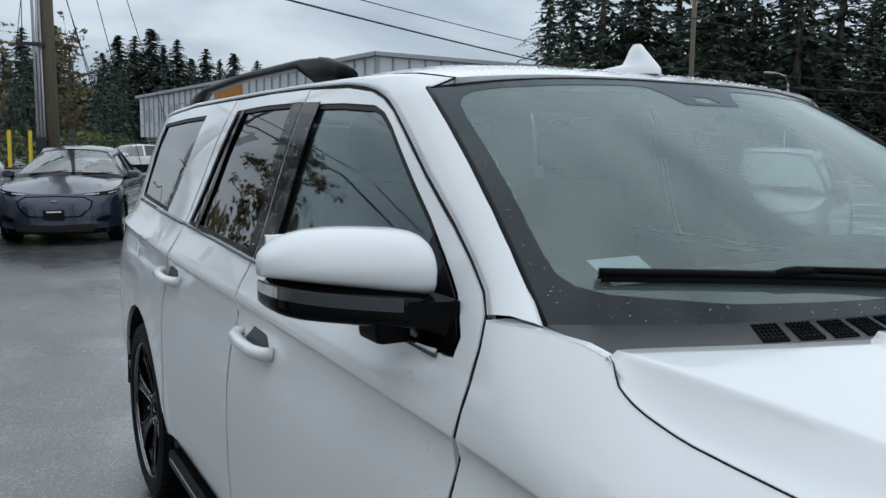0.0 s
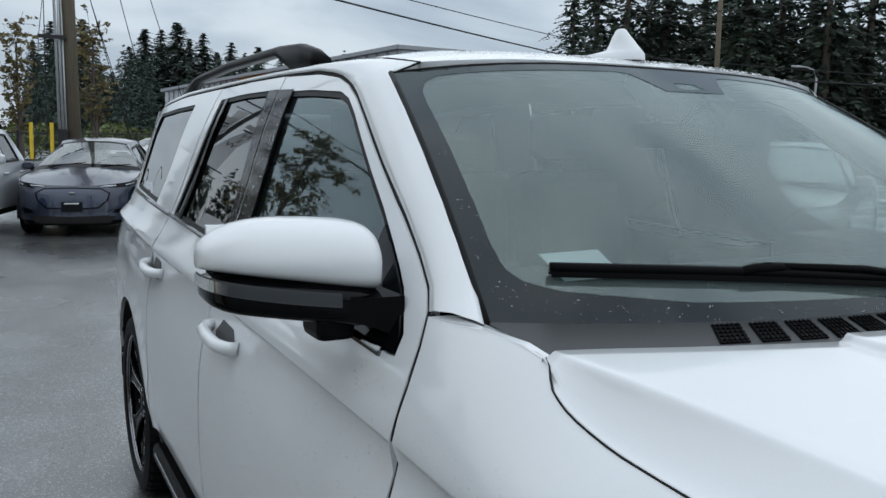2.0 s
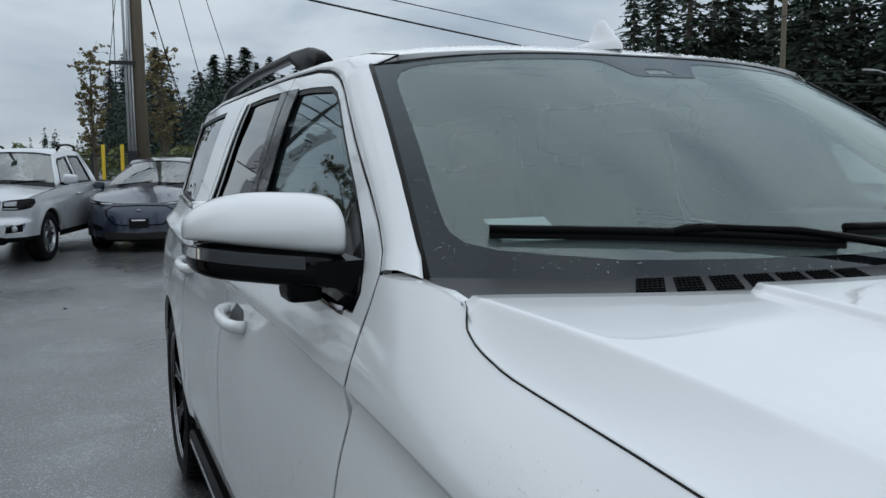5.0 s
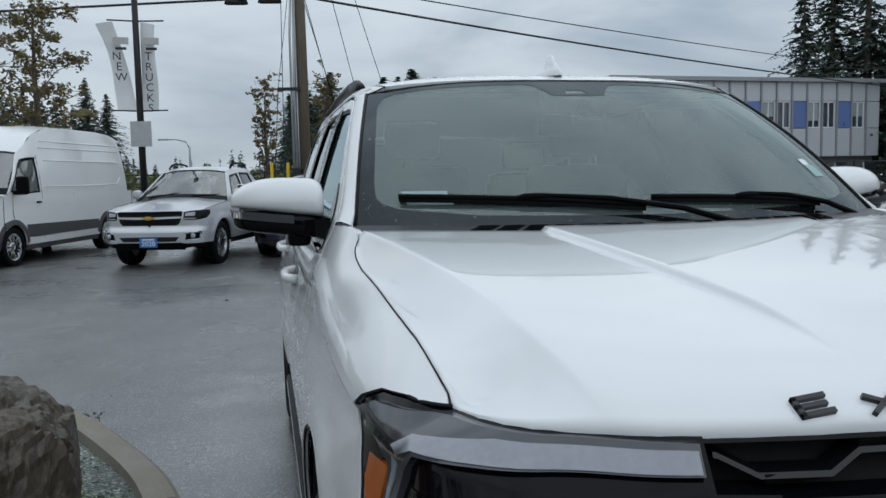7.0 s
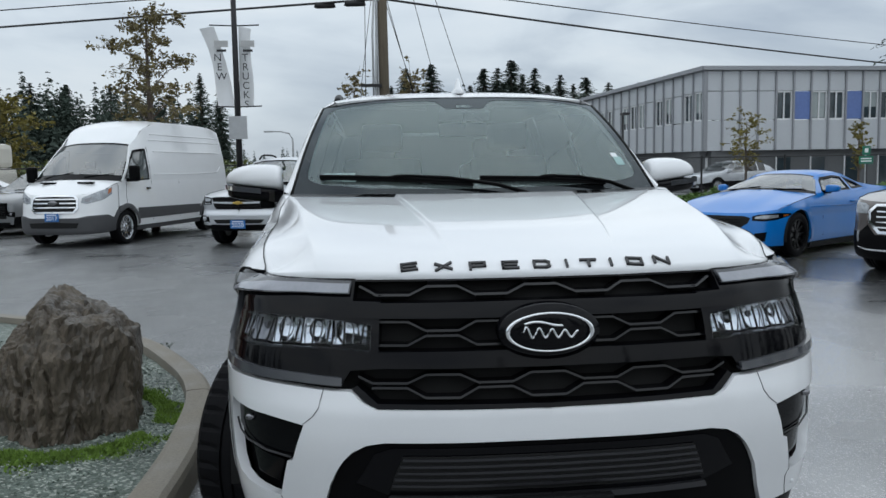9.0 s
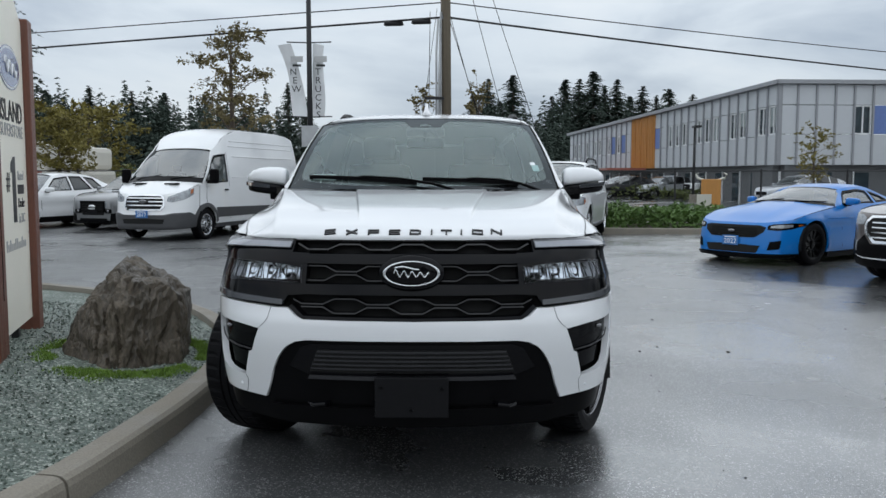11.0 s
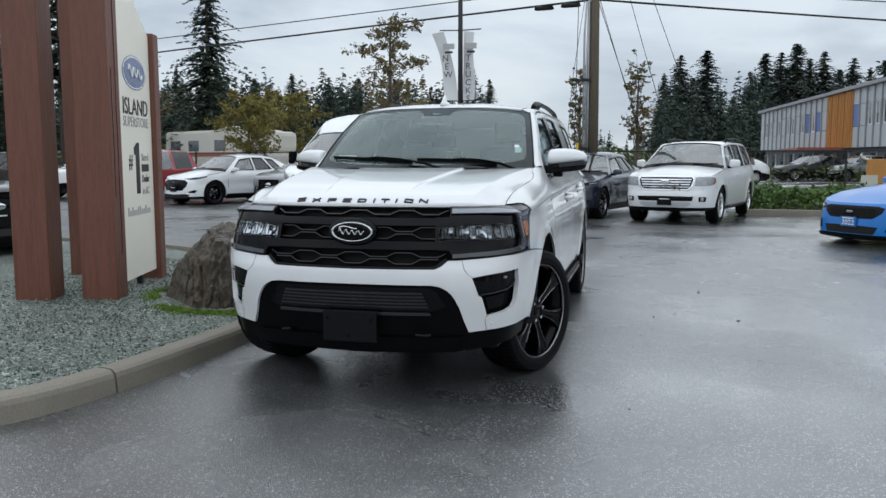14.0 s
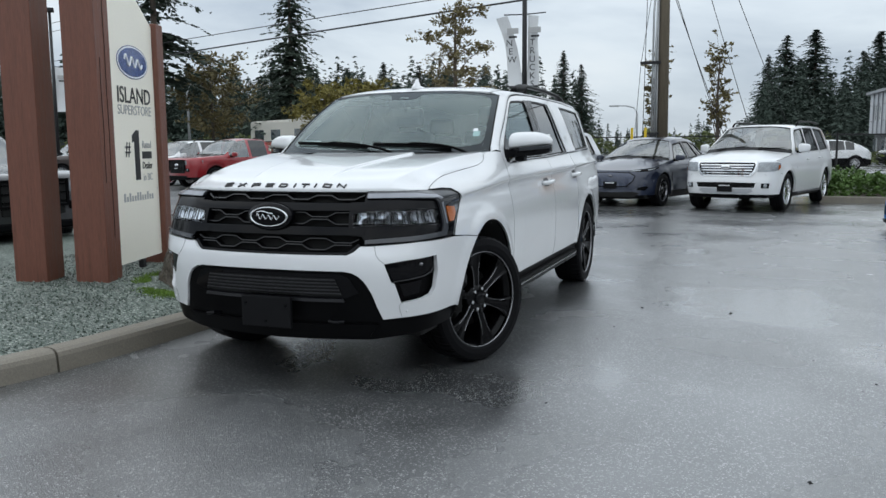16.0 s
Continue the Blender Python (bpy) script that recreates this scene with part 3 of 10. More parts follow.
def wheel_meshes(R, w, rim, spokes, metal):
    key = (R, w, rim, spokes, metal)
    if key in WHEEL_CACHE:
        return WHEEL_CACHE[key]
    v, f = lathe(tyre_profile(R, w, rim), 40)
    tyre = mesh_of("tyre", v, f, "rubber")
    h = w / 2
    bm = bmesh.new()
    v, f = lathe([(rim + 0.004, h * 0.80), (rim + 0.004, h * 0.9), (rim - 0.012, h * 0.86), (rim - 0.022, h * 0.55), (rim - 0.03, -h * 0.6), (0.02, -h * 0.62)], 40)
    barrel = [bm.verts.new(q) for q in v]
    for q in f:
        bm.faces.new([barrel[i] for i in q])
    for k in range(spokes):
        a = math.tau * k / spokes
        rot = Matrix.Rotation(a, 4, "X")
        for sgn in (-1, 1):
            pts = [(h * 0.62, 0.02 * sgn, 0.05), (h * 0.68, 0.028 * sgn, rim * 0.55), (h * 0.80, 0.055 * sgn, rim - 0.012)]
            wid = (0.02, 0.016, 0.018)
            ring = []
            for (x, y, z), ww in zip(pts, wid):
                ring.append([bm.verts.new(rot @ Vector(p)) for p in ((x, y - ww, z), (x, y + ww, z), (x - 0.03, y + ww * 1.2, z), (x - 0.03, y - ww * 1.2, z))])
            for p, q in zip(ring, ring[1:]):
                for i in range(4):
                    bm.faces.new((p[i], p[(i + 1) % 4], q[(i + 1) % 4], q[i]))
    v, f = lathe([(0.075, h * 0.45), (0.075, h * 0.70), (0.06, h * 0.74), (0.03, h * 0.76), (0.002, h * 0.765)], 16)
    hub = [bm.verts.new(q) for q in v]
    for q in f:
        bm.faces.new([hub[i] for i in q])
    rim_me = from_bm("rim", bm, metal)
    v, f = lathe([(rim * 0.62, 0.0), (rim * 0.62, 0.02), (0.05, 0.02)], 24)
    disc = mesh_of("brake_disc", v, f, "galvanised")
    WHEEL_CACHE[key] = (tyre, rim_me, disc)
    return WHEEL_CACHE[key]


def add_wheel(parent, x, y, R, w, rim, spokes=6, metal="alloy", steer=0.0):
    """A wheel whose outer face looks along +x or -x."""
    t, r, d = wheel_meshes(R, w, rim, spokes, metal)
    turn = Matrix.Translation((x, y, R)) @ Matrix.Rotation(radians(steer), 4, "Z") @ (Matrix.Rotation(math.pi, 4, "Z") if x < 0 else Matrix())
    wheel = new("wheel")
    wheel.parent, wheel.matrix_local, wheel.empty_display_size = parent, turn, 0.1
    part("tyre", t, "", wheel)
    part("rim", r, "", wheel)
    part("brake_disc", d, "", wheel)
    return wheel


def strip_mesh(name, rows, material):
    """A smooth sheet from rows of points."""
    v = [p for r in rows for p in r]
    k = len(rows[0])
    f = [(i * k + j, i * k + j + 1, (i + 1) * k + j + 1, (i + 1) * k + j) for i in range(len(rows) - 1) for j in range(k - 1)]
    return mesh_of(name, v, f, material)


def vehicle(name, label, m, W, prof, belt, plan, wheels, cowl, roof_front, roof_rear, rear_glass, windows, paint, tumble=0.34, sill=0.30, front="suv", metal="alloy", lower=None, glass_side="car_glass_dark",
            year="", plate="plate_black", rails=False, grille="black_plastic", bars=4, spokes=6, mirrors=True, lamp="lamp_lens", group="parked vehicles", bed=None, category="car", emblem="chrome", far=False):
    """A parked vehicle, front at y = 0, from its centre line, belt line and plan."""
    root = thing(name, label, category, m, group)
    yf, yr, R, tw = wheels
    L = prof[-1][0]
    half = W / 2
    ys = sorted({round(y, 3) for y in list(np.linspace(0, L, 20 if far else 46)) + [cowl, roof_front, roof_rear, rear_glass] + [a for w in windows for a in w] + [yf + R * 1.16 * math.cos(a) for a in np.linspace(0.0, math.pi, 9)] + [yr + R * 1.16 * math.cos(a) for a in np.linspace(0.0, math.pi, 9)] if 0 <= y <= L})
    arch = R * 1.16
    def row(y, inset=0.0):
        w = half * spline(plan, y)
        top, b = spline(prof, y), spline(belt, y)
        b = min(b, top - 0.015)
        zb = sill
        for c in (yf, yr):
            if abs(y - c) < arch:
                zb = max(zb, R + math.sqrt(arch * arch - (y - c) ** 2))
        zb = min(zb, b - 0.08)
        z1 = max(zb + 0.01, sill + 0.55 * (b - sill) - 0.08)
        z2 = max(z1 + 0.01, b - 0.10)
        rise = max(0.0, top - b)
        wb = w * 0.985 - 0.012
        we = max(0.25 * w, wb - 0.03 - rise * tumble)
        ze = b + rise * 0.90
        wi, zi = max(0.2 * w, we - 0.09), top - rise * 0.03
        pts = [(w - 0.035, zb), (w, z1), (w - 0.004, z2), (wb, b)]
        for t in (0.33, 0.66, 1.0):
            pts.append((wb + (we - wb) * t + 0.012 * math.sin(t * math.pi), b + (ze - b) * t))
        pts += [(wi, zi), (wi * 0.5, top - 0.003), (0, top)]
        return [(x - inset if x > 0.05 else x, y, z) for x, z in pts]
    rows = [row(y) for y in ys]
    k = len(rows[0])
    sides = {i: {-1: [], 1: []} for i in range(len(windows))}
    bm_faces = {"body": [], "lower": [], "windshield": [], "rear_window": []}
    verts = []
    index = {}
    for s in (1, -1):
        for i, r in enumerate(rows):
            for j, (x, y, z) in enumerate(r):
                if s == -1 and j == k - 1:
                    index[s, i, j] = index[1, i, j]
                    continue
                index[s, i, j] = len(verts)
                verts.append((s * x, y, z))
    for s in (1, -1):
        for i in range(len(rows) - 1):
            ym = (ys[i] + ys[i + 1]) / 2
            for j in range(k - 1):
                q = (index[s, i, j], index[s, i, j + 1], index[s, i + 1, j + 1], index[s, i + 1, j])
                q = q[::-1] if s == 1 else q
                where = "body"
                if j == 0 and lower:
                    where = "lower"
                if j in (6, 7, 8) and cowl < ym < roof_front:
                    where = "windshield"
                if j in (6, 7, 8) and roof_rear < ym < rear_glass:
                    where = "rear_window"
                hit = None
                if j in (3, 4, 5):
                    for n, (a, b) in enumerate(windows):
                        if a < ym < b and not (j == 5 and (spline(prof, ym) - spline(belt, ym)) < 0.2):
                            hit = n
                if hit is not None:
                    sides[hit][s].append(q)
                else:
                    bm_faces[where].append(q)
    ends = []
    for i in (0, len(rows) - 1):
        loop = [index[1, i, j] for j in range(k)] + [index[-1, i, j] for j in range(k - 2, -1, -1)]
        ends.append(loop[::-1] if i else loop)
    def sub(fs, nm, mat):
        used = sorted({i for f in fs for i in f})
        mp = {o: n for n, o in enumerate(used)}
        return mesh_of(nm, [verts[i] for i in used], [[mp[i] for i in f] for f in fs], mat)
    part("body", sub(bm_faces["body"] + ends, "body", paint), paint, root)
    if lower:
        part("lower_cladding", sub(bm_faces["lower"], "lower_cladding", lower), lower, root)
    if bm_faces["windshield"]:
        part("windshield", sub(bm_faces["windshield"], "windshield", "car_glass"), "", root)
    if bm_faces["rear_window"]:
        part("rear_window", sub(bm_faces["rear_window"], "rear_window", "car_glass_dark"), "", root)
    for n in sides:
        for s in (1, -1):
            if sides[n][s]:
                part("side_window", sub(sides[n][s], "side_window", "car_glass" if n == 0 else glass_side), "", root)
    # floor pan and cabin shadow
    und = boxed(-half * 0.86, half * 0.86, 0.12, L - 0.15, sill - 0.10, sill + 0.08, bevel=0.03)
    part("underbody", und, "cavity", root)
    cab0, cab1 = cowl + 0.2, (rear_glass if not bed else bed[0]) - 0.15
    bw = spline(belt, (cab0 + cab1) / 2)
    part("cabin_floor", boxed(-half * 0.82, half * 0.82, cab0 - 0.35, cab1, bw - 0.32, bw - 0.10, bevel=0.04), "interior", root)
    if not far:
        for sx in (-1, 1):
            st = bmesh.new()
            hr = spline(prof, roof_front + 0.55) - bw
            box(st, sx * half * 0.42 - 0.24, sx * half * 0.42 + 0.24, roof_front + 0.45, roof_front + 0.62, bw - 0.2, bw + 0.48 * hr, bevel=0.06)
            box(st, sx * half * 0.42 - 0.13, sx * half * 0.42 + 0.13, roof_front + 0.5, roof_front + 0.6, bw + 0.5 * hr, bw + 0.76 * hr, bevel=0.04)
            part("seat", st, "interior", root)
    for y in (yf, yr):
        for s in (-1, 1):
            well, wf = lathe([(arch * 1.0, -0.24), (arch * 1.0, 0.0)], 28)
            wf = [q for q in wf if all(R + well[i][2] > sill - 0.02 for i in q)]
            part("wheel_arch_liner", mesh_of("wheel_arch_liner", [(s * (half * spline(plan, y) - 0.05) + (x if s > 0 else -x), y + b, R + c) for x, b, c in well], wf, "cavity"), "", root)
            add_wheel(root, s * (half * spline(plan, y) - tw / 2 - 0.015), y, R, tw, R * 0.66, spokes, metal)
    # face of the car
    hz = prof[0][1]
    fw = half * plan[0][1]
    if front in ("suv", "truck"):
        g = bmesh.new()
        gw, g0, g1 = fw * 0.66, hz - 0.36 if front == "truck" else hz - 0.30, hz - 0.03
        box(g, -gw, gw, -0.03, 0.02, g0, g1, bevel=0.015)
        gr = part("grille", g, "cavity", root)
        for i in range(bars):
            z = g0 + (g1 - g0) * (i + 0.5) / bars
            part("grille_bar", boxed(-gw + 0.03, gw - 0.03, -0.045, -0.025, z - 0.013, z + 0.013, bevel=0.004), grille, gr)
        fr = bmesh.new()
        for z in (g0, g1):
            box(fr, -gw - 0.02, gw + 0.02, -0.05, 0.0, z - 0.018, z + 0.018, bevel=0.008)
        for x in (-gw, gw):
            box(fr, x - 0.02, x + 0.02, -0.049, 0.0, g0, g1, bevel=0.008)
        part("grille_surround", fr, grille, gr)
        em = bmesh.new()
        bmesh.ops.create_uvsphere(em, u_segments=16, v_segments=8, radius=1, matrix=Matrix.Translation((0, -0.05, (g0 + g1) / 2)) @ Matrix.Diagonal((0.12, 0.02, 0.05, 1)))
        part("emblem", em, emblem, gr, smooth=True)
        for s in (-1, 1):
            hl = bmesh.new()
            pts = [(gw + 0.03, g1 - 0.16), (fw + 0.0, g1 - 0.18), (fw + 0.01, g1 + 0.005), (gw + 0.03, g1 - 0.01)]
            vs = []
            for d, sw in ((-0.03, 0.10), (0.10, 0.10)):
                vs.append([hl.verts.new((s * x, d + sw * smoothstep(gw, fw, x), z)) for x, z in pts])
            wrap = [hl.verts.new((s * (half * spline(plan, 0.42) + 0.006), 0.42, z)) for z in (g1 - 0.12, g1 + 0.0)]
            a = vs[0]
            hl.faces.new(a)
            hl.faces.new((a[1], wrap[0], wrap[1], a[2]))
            hl.faces.new(vs[1])
            for q in range(4):
                hl.faces.new((a[q], a[(q + 1) % 4], vs[1][(q + 1) % 4], vs[1][q])) if q != 1 else None
            lampo = part("headlight", hl, lamp, root)
            part("turn_signal", boxed(min(s * fw * 0.97, s * (fw + 0.02)), max(s * fw * 0.97, s * (fw + 0.02)), 0.03, 0.16, g1 - 0.15, g1 - 0.03, bevel=0.01), "amber", lampo)
            bz = sill + 0.16
            part("fog_lamp_bezel", boxed(s * fw * 0.86 - 0.10, s * fw * 0.86 + 0.10, -0.02, 0.1, bz + 0.03, bz + 0.15, bevel=0.02), "black_plastic", root)
            fg = bmesh.new()
            bmesh.ops.create_uvsphere(fg, u_segments=12, v_segments=6, radius=1, matrix=Matrix.Translation((s * fw * 0.86, -0.02, bz + 0.09)) @ Matrix.Diagonal((0.045, 0.02, 0.045, 1)))
            part("fog_lamp", fg, "dark_chrome", root, smooth=True)
        part("bumper_intake", boxed(-fw * 0.62, fw * 0.62, -0.025, 0.06, sill + 0.14, sill + 0.27, bevel=0.02), "cavity", root)
        part("skid_plate", boxed(-fw * 0.8, fw * 0.8, -0.01, 0.3, sill - 0.06, sill + 0.06, bevel=0.03), "black_plastic", root)
        pz = sill + 0.26
    else:
        nose = part("nose_panel", boxed(-fw * 0.72, fw * 0.72, -0.022, 0.03, hz - 0.24, hz - 0.06, bevel=0.02), "gloss_black" if front == "ev" else "cavity", root)
        if front == "coupe":
            for i in range(4):
                z = hz - 0.22 + i * 0.045
                part("grille_bar", boxed(-fw * 0.68, fw * 0.68, -0.03, -0.012, z, z + 0.012), "black_plastic", nose)
        em = bmesh.new()
        bmesh.ops.create_uvsphere(em, u_segments=14, v_segments=8, radius=1, matrix=Matrix.Translation((0, -0.03, hz - 0.13)) @ Matrix.Rotation(0.25, 4, "Y") @ Matrix.Diagonal((0.075, 0.012, 0.026, 1)))
        part("emblem", em, emblem, nose, smooth=True)
        for s in (-1, 1):
            hl = bmesh.new()
            x0, x1, x2 = fw * 0.66, fw * 1.0, half * spline(plan, 0.5) + 0.008
            a = [hl.verts.new(p) for p in ((s * x0, -0.015, hz - 0.10), (s * x1, 0.05, hz - 0.13), (s * x2, 0.52, hz - 0.01), (s * x2 * 0.985, 0.56, hz + 0.04), (s * x1, 0.06, hz - 0.02), (s * x0, -0.012, hz - 0.05))]
            hl.faces.new((a[0], a[1], a[4], a[5]))
            hl.faces.new((a[1], a[2], a[3], a[4]))
            part("headlight", hl, lamp, root)
            part("side_intake", boxed(s * fw * 0.84 - 0.12, s * fw * 0.84 + 0.12, -0.02, 0.1, sill + 0.10, sill + 0.19, bevel=0.02), "black_plastic", root)
        part("bumper_intake", boxed(-fw * 0.62, fw * 0.62, -0.02, 0.06, sill + 0.02, sill + 0.13, bevel=0.02), "cavity", root)
        part("front_splitter", boxed(-fw * 1.0, fw * 1.0, -0.03, 0.25, sill - 0.07, sill - 0.02, bevel=0.015), "black_plastic", root)
        pz = sill + 0.20
    pl = part("sales_plate", boxed(-0.155, 0.155, -0.065, -0.05, pz - 0.08, pz + 0.08, bevel=0.004), plate, root)
    face = Matrix(((1, 0, 0, 0), (0, 0, -1, -0.0665), (0, 1, 0, pz), (0, 0, 0, 1)))
    part("caption_bar", boxed(-0.11, 0.11, -0.069, -0.066, pz + 0.045, pz + 0.062), "lettering_white", pl)
    if year:
        words("year_number", year, 0.115, "lettering_white", pl, face @ Matrix.Translation((0, -0.018, 0)), stretch=1.1)
    if mirrors:
        for s in (-1, 1):
            x = half * spline(plan, cowl + 0.4)
            z = spline(belt, cowl + 0.4)
            mm = bmesh.new()
            box(mm, s * (x + 0.10) - 0.10, s * (x + 0.10) + 0.10, cowl + 0.30, cowl + 0.44, z + 0.02, z + 0.18, bevel=0.045)
            mo = part("side_mirror", mm, paint if front != "van" else "black_plastic", root)
            part("mirror_arm", boxed(min(s * (x - 0.04), s * (x + 0.05)), max(s * (x - 0.04), s * (x + 0.05)), cowl + 0.34, cowl + 0.42, z, z + 0.05, bevel=0.012), "black_plastic", mo)
    for n, (a, b) in enumerate(windows):
        if bed and n == len(windows) - 1 and len(windows) > 2:
            continue
        for s in (-1, 1):
            if n < 2:
                x = half * spline(plan, b) - 0.004
                part("door_handle", boxed(s * x - 0.02, s * x + 0.02, b - 0.26, b - 0.06, spline(belt, b) - 0.16, spline(belt, b) - 0.125, bevel=0.01), paint, root)
    if rails:
        for s in (-1, 1):
            x = half * 0.985 - 0.04 - (spline(prof, roof_front + 0.6) - spline(belt, roof_front + 0.6)) * tumble - 0.03
            rl = tube(bmesh.new(), [(s * x, roof_front + 0.25, spline(prof, roof_front + 0.25) - 0.05)] + [(s * x, y, spline(prof, y) + 0.03) for y in np.linspace(roof_front + 0.4, roof_rear - 0.25, 6)] + [(s * x, roof_rear - 0.1, spline(prof, roof_rear - 0.1) - 0.05)], 0.022)
            part("roof_rail", rl, "black_plastic", root, smooth=True)
    for s in (-1, 1):
        part("wiper", tube(bmesh.new(), [(s * 0.05 - 0.25, cowl - 0.02, spline(prof, cowl) + 0.02), (s * 0.05 + 0.2, cowl + 0.02, spline(prof, cowl) + 0.045)], 0.012, 6), "black_plastic", root)
    if bed:
        b0, b1 = bed
        z = spline(belt, (b0 + b1) / 2)
        part("cargo_bed", boxed(-half * 0.80, half * 0.80, b0 + 0.06, b1 - 0.08, z - 0.02, z + 0.03), "cavity", root)
    return root


def spot(x, y, turn):
    return Matrix.Translation((x, y, 0)) @ Matrix.Rotation(radians(turn), 4, "Z")



def pickup(name, label, m, paint, **k):
    return vehicle(name, label, m, 1.88, [(0, 1.04), (0.12, 1.09), (0.6, 1.13), (1.3, 1.18), (1.45, 1.25), (2.05, 1.72), (2.5, 1.78), (3.25, 1.76), (3.42, 1.66), (3.55, 1.16), (3.7, 1.13), (5.3, 1.15), (5.4, 1.12)],
                   [(0, 0.98), (0.5, 1.06), (1.2, 1.10), (2, 1.09), (3.4, 1.10), (3.7, 1.12), (5.4, 1.11)], [(0, 0.74), (0.06, 0.86), (0.25, 0.95), (0.6, 0.985), (1.2, 1.0), (5.0, 1.0), (5.3, 0.97), (5.4, 0.93)], (0.95, 4.2, 0.38, 0.26), 1.30, 2.05, 3.40, 3.56,
                   [(1.55, 2.42), (2.54, 3.28)], paint, front="truck", sill=0.42, bed=(3.6, 5.35), category="pickup truck", **k)


def crossover(name, label, m, paint, front="ev", **k):
    return vehicle(name, label, m, 1.88, [(0, 0.82), (0.1, 0.90), (0.5, 1.0), (1.1, 1.07), (1.25, 1.12), (2.0, 1.55), (2.5, 1.61), (3.2, 1.58), (4.0, 1.38), (4.5, 1.10), (4.71, 0.92)],
                   [(0, 0.76), (0.5, 0.93), (1.2, 1.0), (2, 1.0), (3.4, 1.06), (4.2, 1.06), (4.71, 0.88)], [(0, 0.62), (0.06, 0.78), (0.25, 0.92), (0.6, 0.98), (1.2, 1.0), (3.6, 1.0), (4.4, 0.95), (4.71, 0.82)], (0.87, 3.85, 0.365, 0.235), 1.12, 2.0, 3.45, 4.4,
                   [(1.5, 2.45), (2.55, 3.3), (3.36, 3.8)], paint, front=front, sill=0.28, lower="black_plastic", **k)


def family_suv(name, label, m, paint, **k):
    return vehicle(name, label, m, 1.93, [(0, 0.98), (0.12, 1.04), (0.6, 1.10), (1.15, 1.15), (1.3, 1.22), (2.0, 1.68), (2.5, 1.74), (3.8, 1.71), (4.3, 1.60), (4.6, 1.15), (4.78, 1.0)],
                   [(0, 0.92), (0.5, 1.03), (1.2, 1.07), (2, 1.06), (4.0, 1.12), (4.78, 0.95)], [(0, 0.70), (0.06, 0.84), (0.25, 0.94), (0.6, 0.985), (1.2, 1.0), (3.6, 1.0), (4.4, 0.95), (4.78, 0.85)], (0.93, 3.78, 0.37, 0.245), 1.16, 2.0, 4.3, 4.62,
                   [(1.5, 2.42), (2.54, 3.3), (3.4, 4.1)], paint, sill=0.32, lower="black_plastic", rails=True, **k)


crossover("parked_crossover_dark", "dark grey compact crossover between van and white crossover", spot(-9.6, 18.6, -18), "grey_paint", front="suv")
pickup("parked_pickup_red", "red crew-cab pickup truck with black grille", spot(-16.4, 19.6, -18), "red_paint", bars=2)
family_suv("parked_suv_white", "white compact suv beside the red pickup", spot(-19.6, 21.0, -18), "white_paint_b", far=True)
pickup("parked_pickup_dark", "dark brown pickup truck at the back of the lot", spot(-27.5, 23.5, -20), "maroon_paint", far=True)
crossover("far_wagon", "silver wagon parked before the office building", spot(15.7, 37.6, -75), "silver_paint", far=True)
crossover("far_car_dark", "dark car parked beyond the hedge", spot(9.6, 52, -75), "black_paint", far=True)
crossover("far_car_silver", "silver car parked beyond the hedge", spot(12.6, 52, -70), "silver_paint", far=True)
pickup("far_pickup_white", "white pickup truck parked beyond the hedge", spot(16.0, 52, -70), "white_paint_b", far=True)
pickup("far_pickup_pale", "white work pickup parked beyond the fence", spot(20.8, 51, -60), "white_paint_b", far=True)
crossover("far_car_white", "white car parked beyond the hedge", spot(3.5, 44, -75), "white_paint_b", far=True)


# ---- the white suv in front ----
from mathutils.geometry import delaunay_2d_cdt

PLAN_CORNERS = [(0, -0.03), (0.3, -0.02), (0.6, 0.03), (0.75, 0.09), (0.85, 0.16), (0.92, 0.27), (0.96, 0.42), (0.985, 0.62), (1.0, 0.88), (1.003, 1.5), (1.003, 3.0), (1.003, 4.2), (0.99, 4.7), (0.97, 5.1), (0.93, 5.35), (0.84, 5.48), (0.6, 5.56), (0, 5.60)]
plan_line = smooth_line(PLAN_CORNERS, 0.01)
PLAN_X, PLAN_Y = np.array([p.x for p in plan_line]), np.array([p.y for p in plan_line])
PLAN_S = np.concatenate([[0], np.cumsum(np.hypot(np.diff(PLAN_X), np.diff(PLAN_Y)))])
AXLE_F, AXLE_R, ARCH_F, ARCH_R, WHEEL_R = 1.05, 4.38, 0.515, 0.495, 0.41


def s_at_x(x):
    n = int(np.argmax(PLAN_Y > 0.6))
    return float(np.interp(x, PLAN_X[:n], PLAN_S[:n]))


def s_at_y(y):
    n = int(np.argmax(PLAN_Y > 0.1))
    return float(np.interp(y, PLAN_Y[n:], PLAN_S[n:]))


SIDE_IN = [(0.25, 0.07), (0.34, 0.052), (0.42, 0.035), (0.5, 0.018), (0.6, 0.006), (0.8, 0.0), (0.9, 0.003), (1.0, 0.014), (1.08, 0.032), (1.13, 0.045), (1.158, 0.047), (1.172, 0.031), (1.20, 0.041), (1.25, 0.064), (1.29, 0.086), (1.34, 0.108), (1.83, 0.288), (1.90, 0.36)]
FRONT_IN = [(0.2, 0.15), (0.28, 0.10), (0.35, 0.07), (0.42, 0.045), (0.5, 0.03), (0.6, 0.01), (0.7, 0.0), (0.78, 0.008), (0.85, 0.03), (0.95, 0.055), (1.02, 0.075), (1.08, 0.105), (1.12, 0.14), (1.17, 0.185), (1.25, 0.25)]
FENDER_TOP = [(0.385, 1.150), (0.405, 1.165), (0.45, 1.190), (0.57, 1.222), (0.81, 1.243), (1.06, 1.260), (1.19, 1.272), (1.273, 1.290), (1.331, 1.314), (1.371, 1.347), (1.43, 1.359), (1.75, 1.370)]
